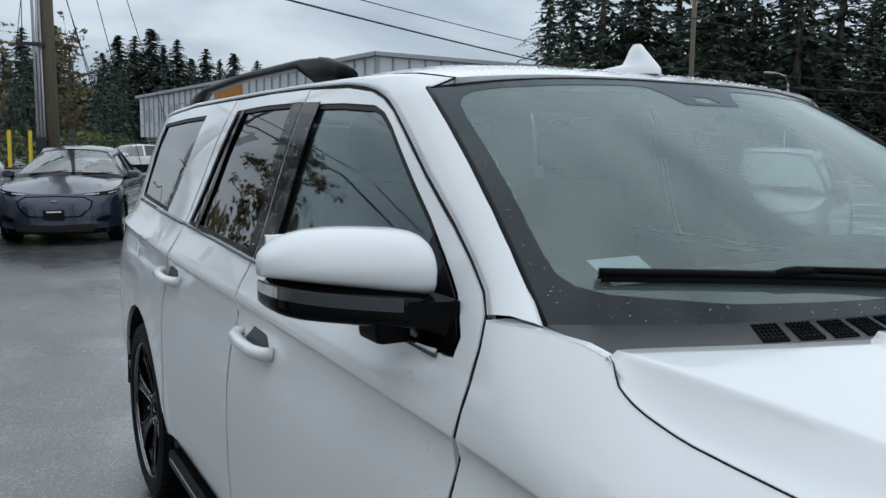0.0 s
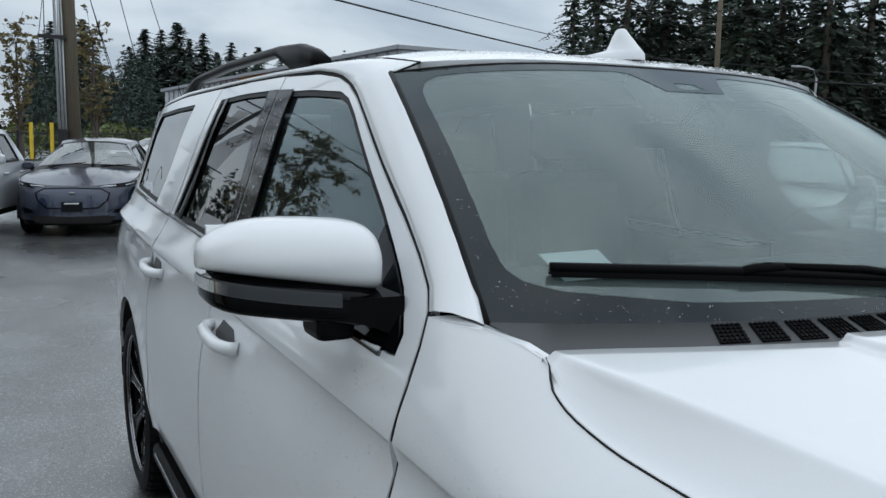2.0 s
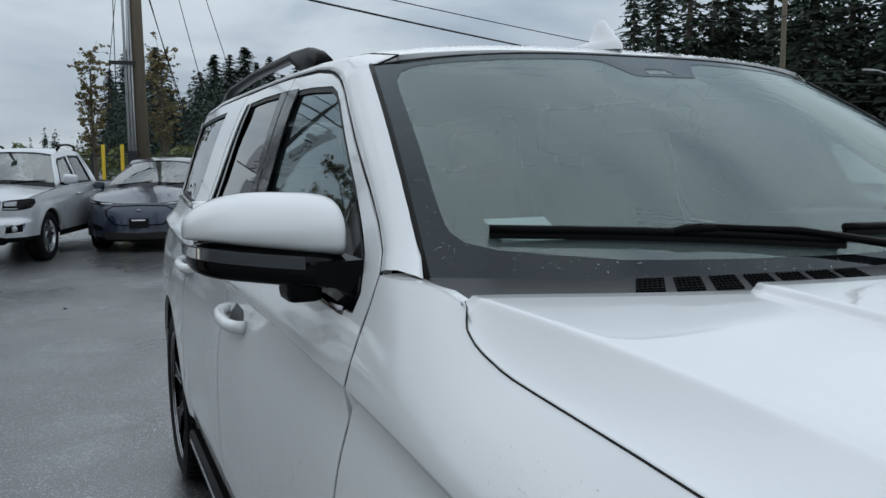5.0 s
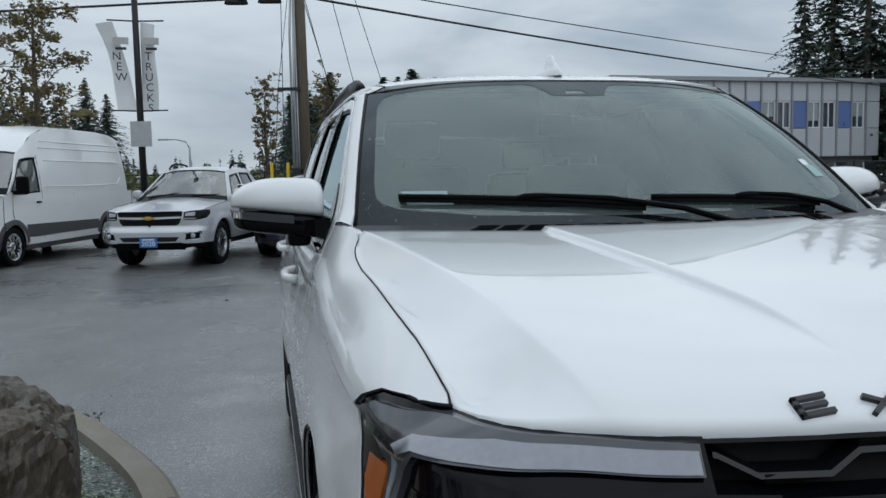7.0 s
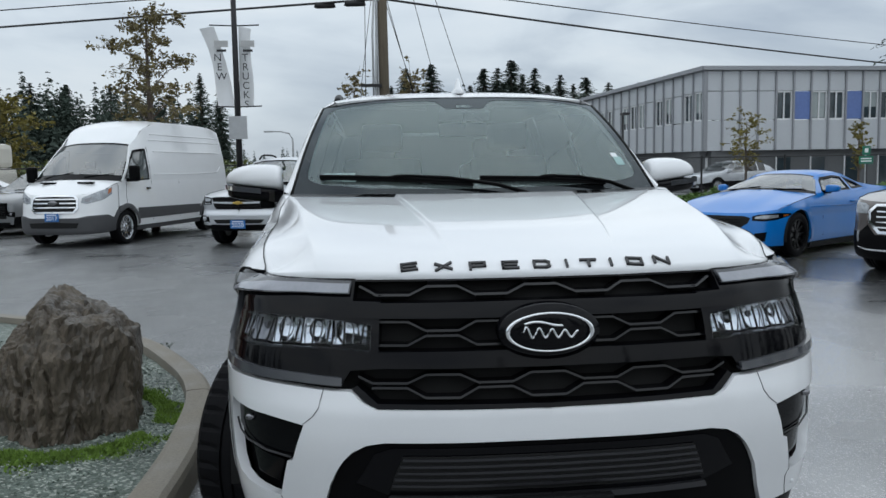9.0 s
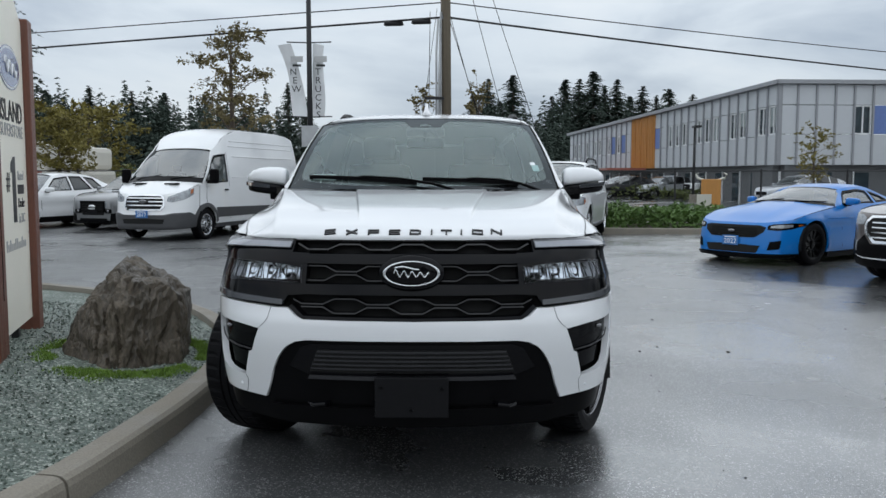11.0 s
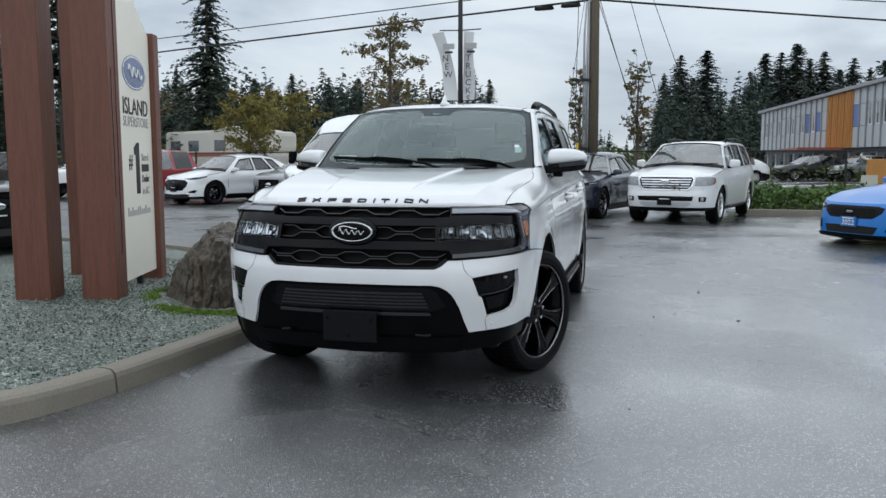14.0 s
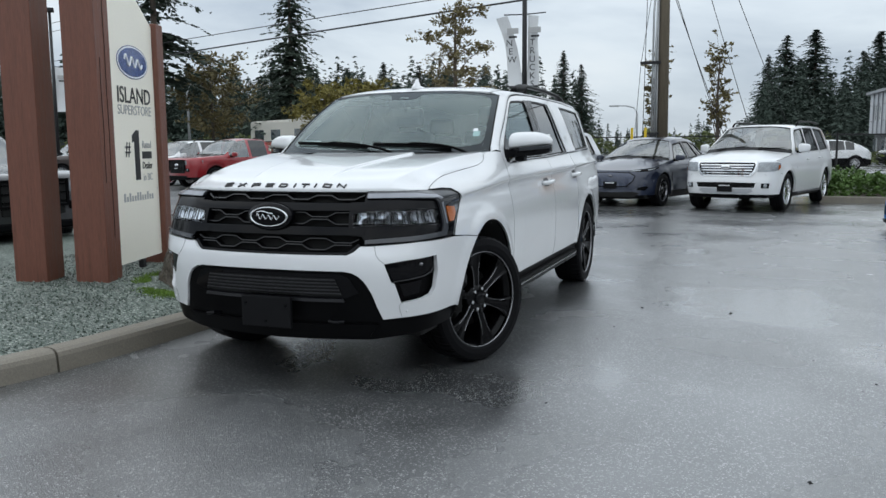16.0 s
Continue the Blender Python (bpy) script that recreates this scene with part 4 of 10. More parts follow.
FENDER_CROWN = [(0.385, 1.150), (0.45, 1.190), (0.57, 1.222), (0.81, 1.243), (1.06, 1.261), (1.20, 1.275), (1.32, 1.297), (1.46, 1.332), (1.64, 1.371), (1.95, 1.40)]
FENDER_LEAN = [(0.385, 0.094), (0.55, 0.099), (0.75, 0.108), (0.95, 0.113), (1.08, 0.112), (1.20, 0.106), (1.345, 0.089), (1.40, 0.084), (1.47, 0.083), (1.64, 0.088), (1.95, 0.089)]
CREASE = [(0.5, 1.10), (1.0, 1.13), (1.64, 1.163), (2.5, 1.177), (3.5, 1.187), (4.7, 1.225), (5.6, 1.25)]
S_CORNER0, S_CORNER1 = s_at_x(0.66), s_at_x(0.94)


SAMPLED = {}


def table(tab, x):
    """A table of pairs read as a smooth curve."""
    key = tuple(tab)
    if key not in SAMPLED:
        xs = np.union1d(np.linspace(tab[0][0], tab[-1][0], 400), [t[0] for t in tab])
        SAMPLED[key] = (xs, np.array([spline(tab, float(q)) for q in xs]))
    return float(np.interp(x, SAMPLED[key][0], SAMPLED[key][1]))


def shell(s, z, out=0.0):
    """A point of the body's skin: arc length round the plan from the nose, height, and how far it stands proud."""
    x, y = float(np.interp(s, PLAN_S, PLAN_X)), float(np.interp(s, PLAN_S, PLAN_Y))
    e = 0.02
    tx = float(np.interp(s + e, PLAN_S, PLAN_X) - np.interp(s - e, PLAN_S, PLAN_X))
    ty = float(np.interp(s + e, PLAN_S, PLAN_Y) - np.interp(s - e, PLAN_S, PLAN_Y))
    n = math.hypot(tx, ty)
    nx, ny = ty / n, -tx / n
    zz = z - (table(CREASE, y) - 1.172) * smoothstep(0.80, 1.0, z) * (1 - smoothstep(1.20, 1.29, z))
    side = table(SIDE_IN, zz)
    fold = table(CREASE, y)
    if y < 1.95 and z > fold:
        t = (z - fold) / max(0.03, table(FENDER_CROWN, y) - fold)
        k = smoothstep(1.45, 1.90, y)
        side = (0.033 + table(FENDER_LEAN, y) * t ** 1.6) * (1 - k) + side * k
    late = 0.09 * smoothstep(0.98, 1.14, z)
    w = smoothstep(S_CORNER0 + late, S_CORNER1 + late, s)
    d = table(FRONT_IN, z) * (1 - w) + side * w
    if y < 1.9 and 0.42 < z < 1.02:                     # flared lip round the arches
        r = math.hypot(y - AXLE_F, z - WHEEL_R)
        d -= 0.012 * (1 - smoothstep(ARCH_F + 0.02, ARCH_F + 0.10, r)) * w
    if 3.6 < y < 5.2 and z < 1.0:
        r = math.hypot(y - AXLE_R, z - WHEEL_R)
        d -= 0.012 * (1 - smoothstep(ARCH_R + 0.02, ARCH_R + 0.10, r))
    return Vector((x - nx * (d - out), y - ny * (d - out), z)), Vector((nx, ny, 0.0))


def X_(x, z):
    return (s_at_x(x), z)


def Y_(y, z):
    return (s_at_y(y), z)


def arc(cy, r, a0, a1, n=14):
    """Part of a wheel arch as (s, z)."""
    return [Y_(cy + r * math.cos(radians(a)), WHEEL_R + r * math.sin(radians(a))) for a in np.linspace(a0, a1, n)]


def shrink(loop, d):
    """Moves a closed outline inwards (d > 0) whichever way it runs."""
    area = sum(a[0] * b[1] - b[0] * a[1] for a, b in zip(loop, loop[1:] + loop[:1]))
    sg = 1 if area > 0 else -1
    out = []
    n = len(loop)
    for i in range(n):
        p, a, b = Vector(loop[i]), Vector(loop[i - 1]), Vector(loop[(i + 1) % n])
        u, v = p - a, b - p
        if u.length < 1e-7 or v.length < 1e-7:
            out.append(tuple(p))
            continue
        u.normalize(), v.normalize()
        nu, nv = Vector((-u.y, u.x)) * sg, Vector((-v.y, v.x)) * sg
        bis = nu + nv
        if bis.length < 1e-4:
            bis = nu.copy()
        bis.normalize()
        out.append(tuple(p + bis * (d / max(0.35, bis.dot(nu)))))
    return out


def dense(loop, step):
    out = []
    for a, b in zip(loop, loop[1:] + loop[:1]):
        n = max(1, int(math.hypot(b[0] - a[0], b[1] - a[1]) / step))
        out += [(a[0] + (b[0] - a[0]) * k / n, a[1] + (b[1] - a[1]) * k / n) for k in range(n)]
    return out


def fill(loop, holes, step, rows=()):
    """Triangles of a flat outline with holes, with a grid of inner points."""
    pts, edges = [], []
    for l in [loop] + list(holes):
        k = len(pts)
        l = dense(l, step)
        pts += [Vector(p) for p in l]
        edges += [(k + i, k + (i + 1) % len(l)) for i in range(len(l))]
    border = np.array([tuple(p) for p in pts])
    lo, hi = border.min(0), border.max(0)
    for x in np.arange(lo[0] + step / 2, hi[0], step):
        for y in np.arange(lo[1] + step / 2, hi[1], step):
            if np.min(np.abs(border[:, 0] - x) + np.abs(border[:, 1] - y)) > step * 0.6:
                pts.append(Vector((x, y)))
    if rows:
        inner = [p for p in pts[len(border):] if not any(abs(p.y - table(CREASE, float(np.interp(p.x, PLAN_S, PLAN_Y))) - d) < 0.010 for d in rows)]
        pts = pts[:len(border)] + inner
        for d in rows:
            for x in np.arange(lo[0] + 0.02, hi[0] - 0.01, 0.045):
                y = table(CREASE, float(np.interp(x, PLAN_S, PLAN_Y))) + d
                if np.min(np.abs(border[:, 0] - x) + np.abs(border[:, 1] - y)) > 0.015:
                    pts.append(Vector((x, y)))
    v, _, f, *_ = delaunay_2d_cdt(pts, edges, [], 0 if holes else 1, 1e-6)
    tri = [tuple(t) for t in f]
    if holes:
        def inside(p, l):
            c = False
            for a, b in zip(l, l[1:] + l[:1]):
                if (a[1] > p[1]) != (b[1] > p[1]) and p[0] < (b[0] - a[0]) * (p[1] - a[1]) / (b[1] - a[1]) + a[0]:
                    c = not c
            return c
        keep = []
        for t in tri:
            c = sum((Vector(v[i]) for i in t), Vector((0, 0))) / len(t)
            if inside(c, loop) and not any(inside(c, h) for h in holes):
                keep.append(t)
        tri = keep
    used = sorted({i for t in tri for i in t})
    new_index = {i: k for k, i in enumerate(used)}
    return [tuple(v[i]) for i in used], [tuple(new_index[i] for i in t) for t in tri]


def panel_mesh(name, loop, holes, material, where, gap=0.0025, rim=0.014, step=0.05, sides=(1,), rows=()):
    """A skin panel with turned-in edges. where(a, b) gives place and outward normal on the right-hand (x > 0) side."""
    loop = shrink(loop, gap) if gap else loop
    holes = [shrink(h, -gap) if gap else h for h in holes]
    v2, tri = fill(loop, holes, step, rows)
    pn = [where(a, b) for a, b in v2]
    verts, faces = [], []
    count = {}
    for t in tri:
        for a, b in zip(t, t[1:] + t[:1]):
            count[(a, b)] = count.get((a, b), 0) + 1
    rims = [(a, b) for (a, b) in count if (b, a) not in count]
    e = 0.002
    exact = []
    for (a, b), (p, n) in zip(v2, pn):
        d = (where(a + e, b)[0] - where(a - e, b)[0]).cross(where(a, b + e)[0] - where(a, b - e)[0])
        exact.append((d if d.dot(n) > 0 else -d).normalized())
    turned = {}
    for s in sides:
        k = len(verts)
        for i, n in enumerate(exact):
            turned[k + i] = (s * n.x, n.y, n.z)
        verts += [(s * p.x, p.y, p.z) for p, n in pn]
        faces += [tuple(k + i for i in (t if s > 0 else t[::-1])) for t in tri]
        if rim:
            idx = {}
            for a, b in rims:
                for i in (a, b):
                    if i not in idx:
                        p, n = pn[i]
                        q = p - n * rim
                        idx[i] = len(verts)
                        verts.append((s * p.x, p.y, p.z))
                        verts.append((s * q.x, q.y, q.z))
                f = (idx[b], idx[a], idx[a] + 1, idx[b] + 1)
                faces.append(f if s > 0 else f[::-1])
    me = mesh_of(name, verts, faces, material)
    me.normals_split_custom_set_from_vertices([turned.get(i, (0.0, 0.0, 0.0)) for i in range(len(verts))])
    return me


def skin(out=0.0):
    return lambda a, b: shell(a, b, out)


suv = thing("suv", "white full-size suv wet with rain, front wheels turned, black grille", "suv")


def seam(loop, out=-0.0050, radius=0.0028, closed=True):
    """A thin near-black tube laid in the gap round a panel."""
    for s in (-1, 1):
        pts = dense(loop, 0.012)
        pts = pts + pts[:1] if closed else pts[:pts.index(loop[-1]) + 1]
        line = [shell(a, b, out)[0] for a, b in pts]
        part("panel_gap", tube(bmesh.new(), [(s * p.x, p.y, p.z) for p in line], radius, 5), "cavity", suv)


def both_sides(name, loop, holes=(), material="white_paint", out=0.0, label="", parent=None, **k):
    made = []
    for s in (-1, 1):
        made.append(part(name, panel_mesh(name, loop, list(holes), material, skin(out), sides=(s,), **k), "", parent or suv, label))
    return made


# skin panels
BUMPER = [X_(0, 0.793), X_(0.49, 0.797), X_(0.53, 0.815), X_(0.565, 0.845), X_(0.62, 0.846), X_(0.75, 0.855), X_(0.87, 0.866), Y_(0.475, 0.872), Y_(0.60, 0.864), Y_(0.765, 0.845)] + [p for p in arc(AXLE_F, ARCH_F, 122, 176, 10)] + [Y_(0.50, 0.462), X_(0.955, 0.456), X_(0.875, 0.447), X_(0.79, 0.440), X_(0.688, 0.430), X_(0.656, 0.502), X_(0.628, 0.580), X_(0.605, 0.625), X_(0.585, 0.654), X_(0.56, 0.679), X_(0.52, 0.700), X_(0.47, 0.708), X_(0, 0.708)]
POCKET = [X_(0.697, 0.750), X_(0.80, 0.768), X_(0.925, 0.786), X_(0.930, 0.70), X_(0.924, 0.60), X_(0.912, 0.562), X_(0.885, 0.546), X_(0.782, 0.526), X_(0.748, 0.640), X_(0.732, 0.645)]
part("front_bumper", panel_mesh("front_bumper", BUMPER, [POCKET], "white_paint", skin(), sides=(1, -1), gap=0.0, rim=0.03, step=0.04), "", suv)
for s in (-1, 1):
    part("bumper_seam", tube(bmesh.new(), [(s * p.x, p.y, p.z) for p in (shell(s_at_x(x), z, 0.0005)[0] for x, z in ((0.645, 0.852), (0.652, 0.82), (0.655, 0.80), (0.672, 0.775), (0.70, 0.752)))], 0.0012, 5), "grey_plastic", suv)
TOP_EDGE = [(y, table(FENDER_TOP, y)) for y in (0.405, 0.425, 0.45, 0.51, 0.57, 0.68, 0.81, 0.94, 1.06, 1.13, 1.19, 1.22, 1.25, 1.273, 1.295, 1.315, 1.331, 1.345, 1.358, 1.371)]
FENDER = [Y_(0.385, 1.150), Y_(0.46, 1.157), Y_(0.53, 1.152), Y_(0.595, 1.128), Y_(0.655, 1.085), Y_(0.57, 1.0), Y_(0.505, 0.93), Y_(0.478, 0.878), Y_(0.60, 0.868), Y_(0.765, 0.849)] + arc(AXLE_F, ARCH_F, 121, 3) + [Y_(1.57, 0.43), Y_(1.612, 0.43), Y_(1.614, 1.05), Y_(1.608, 1.165), Y_(1.606, 1.25), Y_(1.620, 1.31), Y_(1.641, 1.356), Y_(1.51, 1.362), Y_(1.42, 1.358)] + [Y_(y, z) for y, z in TOP_EDGE[::-1]]
FOOT = FENDER.index(Y_(1.641, 1.356))
seam(FENDER[:FOOT + 1], closed=False)
both_sides("front_fender", FENDER, step=0.035, gap=0.0015, rows=(-0.04, -0.022, -0.0135, -0.003, 0.004, 0.03))
WIN_F = [Y_(1.690, 1.283), Y_(1.692, 1.315), Y_(1.755, 1.380), Y_(1.935, 1.505), Y_(2.03, 1.563), Y_(2.24, 1.697), Y_(2.31, 1.733), Y_(2.38, 1.752), Y_(2.60, 1.766), Y_(2.895, 1.774), Y_(2.895, 1.307), Y_(2.4, 1.30), Y_(1.72, 1.280)]
FRAME_LINE = [(1.650, 1.36), (1.683, 1.393), (1.755, 1.440), (1.85, 1.500), (2.01, 1.590), (2.17, 1.684), (2.265, 1.736), (2.35, 1.771), (2.44, 1.794), (2.60, 1.812), (2.912, 1.824)]
DOOR_F = [Y_(1.619, 0.46), Y_(1.621, 1.05), Y_(1.616, 1.165), Y_(1.614, 1.25), Y_(1.628, 1.31)] + [Y_(y, z) for y, z in FRAME_LINE] + [Y_(2.912, 0.46)]
seam(DOOR_F)
both_sides("front_door", DOOR_F, [WIN_F], step=0.045, rows=(-0.04, -0.022, -0.0135, -0.003, 0.004, 0.03))
WIN_R = [Y_(2.93, 1.307), Y_(2.93, 1.783), Y_(3.3, 1.785), Y_(3.63, 1.777), Y_(3.72, 1.55), Y_(3.815, 1.333)]
DOOR_R = [Y_(2.918, 0.46), Y_(2.918, 1.826), Y_(3.3, 1.829), Y_(3.70, 1.824), Y_(3.76, 1.66), Y_(3.86, 1.335), Y_(3.875, 1.20), Y_(3.88, 0.95), Y_(3.86, 0.46)]
seam(DOOR_R)
both_sides("rear_door", DOOR_R, [WIN_R], step=0.05, rows=(-0.04, -0.022, -0.0135, -0.003, 0.004, 0.03))
WIN_Q = [Y_(4.24, 1.352), Y_(4.16, 1.53), Y_(4.09, 1.772), Y_(4.5, 1.766), Y_(5.02, 1.752), Y_(5.06, 1.60), Y_(5.06, 1.378)]
END_S = float(PLAN_S[-1])
QUARTER = [Y_(3.868, 0.46), Y_(3.888, 0.95), Y_(3.883, 1.20), Y_(3.868, 1.335), Y_(3.768, 1.66), Y_(3.708, 1.826), Y_(4.4, 1.82), Y_(4.95, 1.80), Y_(5.2, 1.785), (END_S, 1.76), (END_S, 0.42), Y_(5.25, 0.42), Y_(4.90, 0.44)] + arc(AXLE_R, ARCH_R, 4, 176)
both_sides("quarter_panel", QUARTER, [WIN_Q], step=0.06, rows=(-0.04, -0.022, -0.0135, -0.003, 0.004, 0.03))
# hood
HOOD_MID = [(0.10, 1.125), (0.12, 1.143), (0.15, 1.166), (0.19, 1.191), (0.25, 1.214), (0.35, 1.239), (0.5, 1.266), (0.8, 1.303), (1.2, 1.343), (1.45, 1.362)]
EDGE_PTS = [shell(s_at_y(y), z, 0.0)[0] for y, z in [(0.385, 1.150)] + TOP_EDGE]
NOSE_PTS = [shell(q, 1.1505, -0.001)[0] for q in np.linspace(0, s_at_y(0.385), 30)]
HOOD_EDGE = [(p.y, p.x) for p in EDGE_PTS]
HOOD_SIDE_Z = [(p.y, p.z) for p in EDGE_PTS]
HOOD_NOSE = [(p.x, p.y) for p in NOSE_PTS]
SHOULDER = [(0.10, 0.60), (0.27, 0.655), (0.57, 0.705), (0.85, 0.745), (1.1, 0.785), (1.37, 0.838)]


def hood_at(x, y):
    ax = abs(x)
    xe, ze, xr = table(HOOD_EDGE, y), table(HOOD_SIDE_Z, y), table(SHOULDER, y)
    back = table(HOOD_NOSE, ax) - HOOD_NOSE[0][1]
    c = spline(HOOD_MID, y - back * (1 - smoothstep(0.15, 1.0, y)))
    q = (ax - xr) / (xe - xr + 0.005)
    q = min(1.0, 0.5 * (q + math.sqrt(q * q + 0.0016)))
    k = (1 - (1 - q) ** 1.7) * smoothstep(0.04, 0.36, y)
    z = c + (min(ze, c) - c) * k
    xc = 0.258 + 0.125 * (y - 0.276)
    z += 0.013 * (1 - smoothstep(xc - 0.004, xc + 0.010, ax)) * smoothstep(0.24, 0.48, y)
    return z


def hood_where(x, y):
    z = hood_at(x, y)
    e = 0.01
    n = Vector((-(hood_at(x + e, y) - hood_at(x - e, y)) / (2 * e), -(hood_at(x, y + e) - hood_at(x, y - e)) / (2 * e), 1)).normalized()
    return Vector((x, y, z)), n


REAR_LINE = [(0.0, 1.215), (0.3, 1.24), (0.6, 1.305), (0.82, 1.365), (0.86, 1.372)]


def hood_grid():
    """The hood as a grid whose columns run along its creases, with turned-down edges."""
    cols = [("c", f) for f in (0.0, 0.3, 0.6, 0.85)] + [("c+", d) for d in (-0.012, -0.005, -0.002, 0.001, 0.004, 0.007, 0.011, 0.016, 0.03)] + [("s", f) for f in (0.30, 0.55, 0.75, 0.88, 0.95, 0.975)] + [("r", d) for d in (-0.004, -0.001, 0.002, 0.005, 0.009, 0.014)] + [("e", f) for f in (0.25, 0.45, 0.65, 0.82, 0.93, 1.0)]
    half = []
    for v in np.linspace(0, 1, 48):
        v = v ** 1.15
        row = []
        for kind, f in cols:
            x = y = 0.5
            for _ in range(6):
                xc, xr, xe = 0.258 + 0.125 * (y - 0.276), table(SHOULDER, y), table(HOOD_EDGE, y) - 0.001
                if kind == "c":
                    x = (xc - 0.012) * f / 0.9
                elif kind == "c+":
                    x = xc + f
                elif kind == "r":
                    x = xr + f
                elif kind == "s":
                    x = xc + 0.045 + (xr - xc - 0.045) * f
                else:
                    x = xr + 0.02 + (xe - xr - 0.02) * f
                y0, y1 = table(HOOD_NOSE, x) + 0.001, table(REAR_LINE, x)
                y = y0 + (y1 - y0) * v
            row.append(Vector((x, y, hood_at(x, y))))
        row.append(row[-1] + Vector((-0.002, 0, -0.016)))
        half.append(row)
    half.insert(0, [p + Vector((0, 0.003, -0.016)) for p in half[0]])
    half.append([p + Vector((0, 0.002, -0.014)) for p in half[-1]])
    rows = [[(-p.x, p.y, p.z) for p in r[:0:-1]] + [tuple(p) for p in r] for r in half]
    return strip_mesh("hood", rows, "white_paint")


part("hood", hood_grid(), "", suv)
for s in (-1, 1):
    part("hood_gap", tube(bmesh.new(), [(s * (p.x + 0.0008), p.y, p.z) for p in EDGE_PTS], 0.0015, 6), "cavity", suv)

# roof
ROOF_MID = [(2.05, 1.826), (2.2, 1.860), (2.5, 1.890), (3.0, 1.903), (3.8, 1.898), (4.6, 1.865), (5.1, 1.82), (5.4, 1.77)]


def roof_where(x, y):
    xe = shell(s_at_y(min(5.1, max(2.4, y))), 1.83)[0].x
    def h(a, b):
        return spline(ROOF_MID, b) - (spline(ROOF_MID, max(2.36, b)) - 1.83 + 0.03 * smoothstep(4.6, 5.4, b)) * min(1.15, abs(a) / xe) ** 3.2 + 0.006 * math.exp(-((abs(a) - 0.45) / 0.03) ** 2) * smoothstep(2.3, 2.6, b)
    e = 0.01
    n = Vector((-(h(x + e, y) - h(x - e, y)) / (2 * e), -(h(x, y + e) - h(x, y - e)) / (2 * e), 1)).normalized()
    return Vector((x, y, h(x, y))), n


roof_loop = [(0, 2.075), (0.3, 2.083), (0.5, 2.109), (0.60, 2.132), (0.652, 2.148), (0.665, 2.3), (0.675, 2.42), (0.682, 2.6), (0.688, 3.4), (0.685, 4.4), (0.665, 4.95), (0.64, 5.3), (0, 5.4)]
part("roof", panel_mesh("roof", roof_loop, [], "white_paint", roof_where, gap=0.001, rim=0.02, step=0.06, sides=(1, -1)), "", suv)
# windshield
def screen_at(u, v, lift=0.0):
    """u across (-1..1), v up (0..1), and a little proud."""
    a = abs(u)
    base = Vector((0.840 * u, 1.335 + 0.205 * a ** 2.2, 1.345 + 0.012 * a ** 2))
    top = Vector((0.717 * u, 2.075 + 0.094 * a ** 3.0, 1.826 - 0.040 * a ** 3))
    p = base.lerp(top, v)
    bow = 0.024 * math.sin(math.pi * v)
    n = Vector((0.16 * u, -0.5, 0.85)).normalized()
    return p + n * (bow + lift)


def screen_mesh(name, material, u0, u1, v0, v1, lift, nu=28, nv=14):
    return strip_mesh(name, [[tuple(screen_at(u0 + (u1 - u0) * j / nu, v0 + (v1 - v0) * i / nv, lift)) for j in range(nu + 1)] for i in range(nv + 1)], material)


windshield = part("windshield", screen_mesh("windshield", "windshield_glass", -1, 1, 0, 1, 0.0), "", suv, "slightly tinted laminated windshield")
windshield.visible_shadow = False


def frit():
    loop = [(-1, 0), (1, 0), (1, 1), (-1, 1)]
    half = [(0.6, 0.06), (0.85, 0.09), (0.91, 0.115), (0.935, 0.15), (0.943, 0.22), (0.945, 0.80), (0.94, 0.87), (0.92, 0.92), (0.88, 0.95), (0.80, 0.957), (0.25, 0.962), (0.20, 0.95), (0.16, 0.90), (0.13, 0.85)]
    hole = [(0, 0.05)] + half + [(-a, b) for a, b in half[::-1]]
    def where(a, b):
        return screen_at(a, b, 0.0015), Vector((0, -0.5, 0.85)).normalized()
    opening = [(-0.055, 0.866), (0.060, 0.866), (0.035, 0.902), (-0.050, 0.906)]
    return panel_mesh("frit_band", loop, [hole, opening], "frit", where, gap=0, rim=0, step=0.07)


band = part("frit_band", frit(), "", windshield, "black printed border of the windshield")
band.visible_shadow = False
part("mirror_stem", tube(bmesh.new(), [screen_at(0.03, 0.86, -0.015), screen_at(0.075, 0.825, -0.03), screen_at(0.12, 0.79, -0.05)], 0.013, 8), "interior", suv, "dark stem of the inner mirror", smooth=True)
part("screen_seal", tube(bmesh.new(), [screen_at(u, 1.0, 0.0) for u in np.linspace(-1, 1, 21)], 0.004, 6), "seal", windshield, smooth=True)
for s in (-1, 1):
    part("screen_seal", tube(bmesh.new(), [screen_at(s, v, 0.001) for v in np.linspace(0, 1, 12)], 0.0065, 6), "seal", windshield, smooth=True)
# windshield pillar running on into the roof's side frame
inner_line = [("w", v) for v in (0.0, 0.1, 0.22, 0.36, 0.55, 0.75, 0.88, 0.96)] + [("w", 1.0), ("r", 0.652, 2.152), ("r", 0.665, 2.3), ("r", 0.675, 2.42), ("r", 0.682, 2.6), ("r", 0.688, 3.0), ("r", 0.688, 3.4), ("r", 0.686, 4.0), ("r", 0.685, 4.4), ("r", 0.665, 4.95), ("r", 0.655, 5.1)]
outer_line = [(1.643, 1.362), (1.676, 1.397), (1.747, 1.444), (1.84, 1.505), (2.00, 1.595), (2.15, 1.683), (2.225, 1.724), (2.27, 1.747), (2.31, 1.765), (2.36, 1.781), (2.42, 1.797), (2.50, 1.810), (2.64, 1.824), (3.0, 1.833), (3.4, 1.835), (4.0, 1.830), (4.4, 1.826), (4.95, 1.806), (5.1, 1.798)]
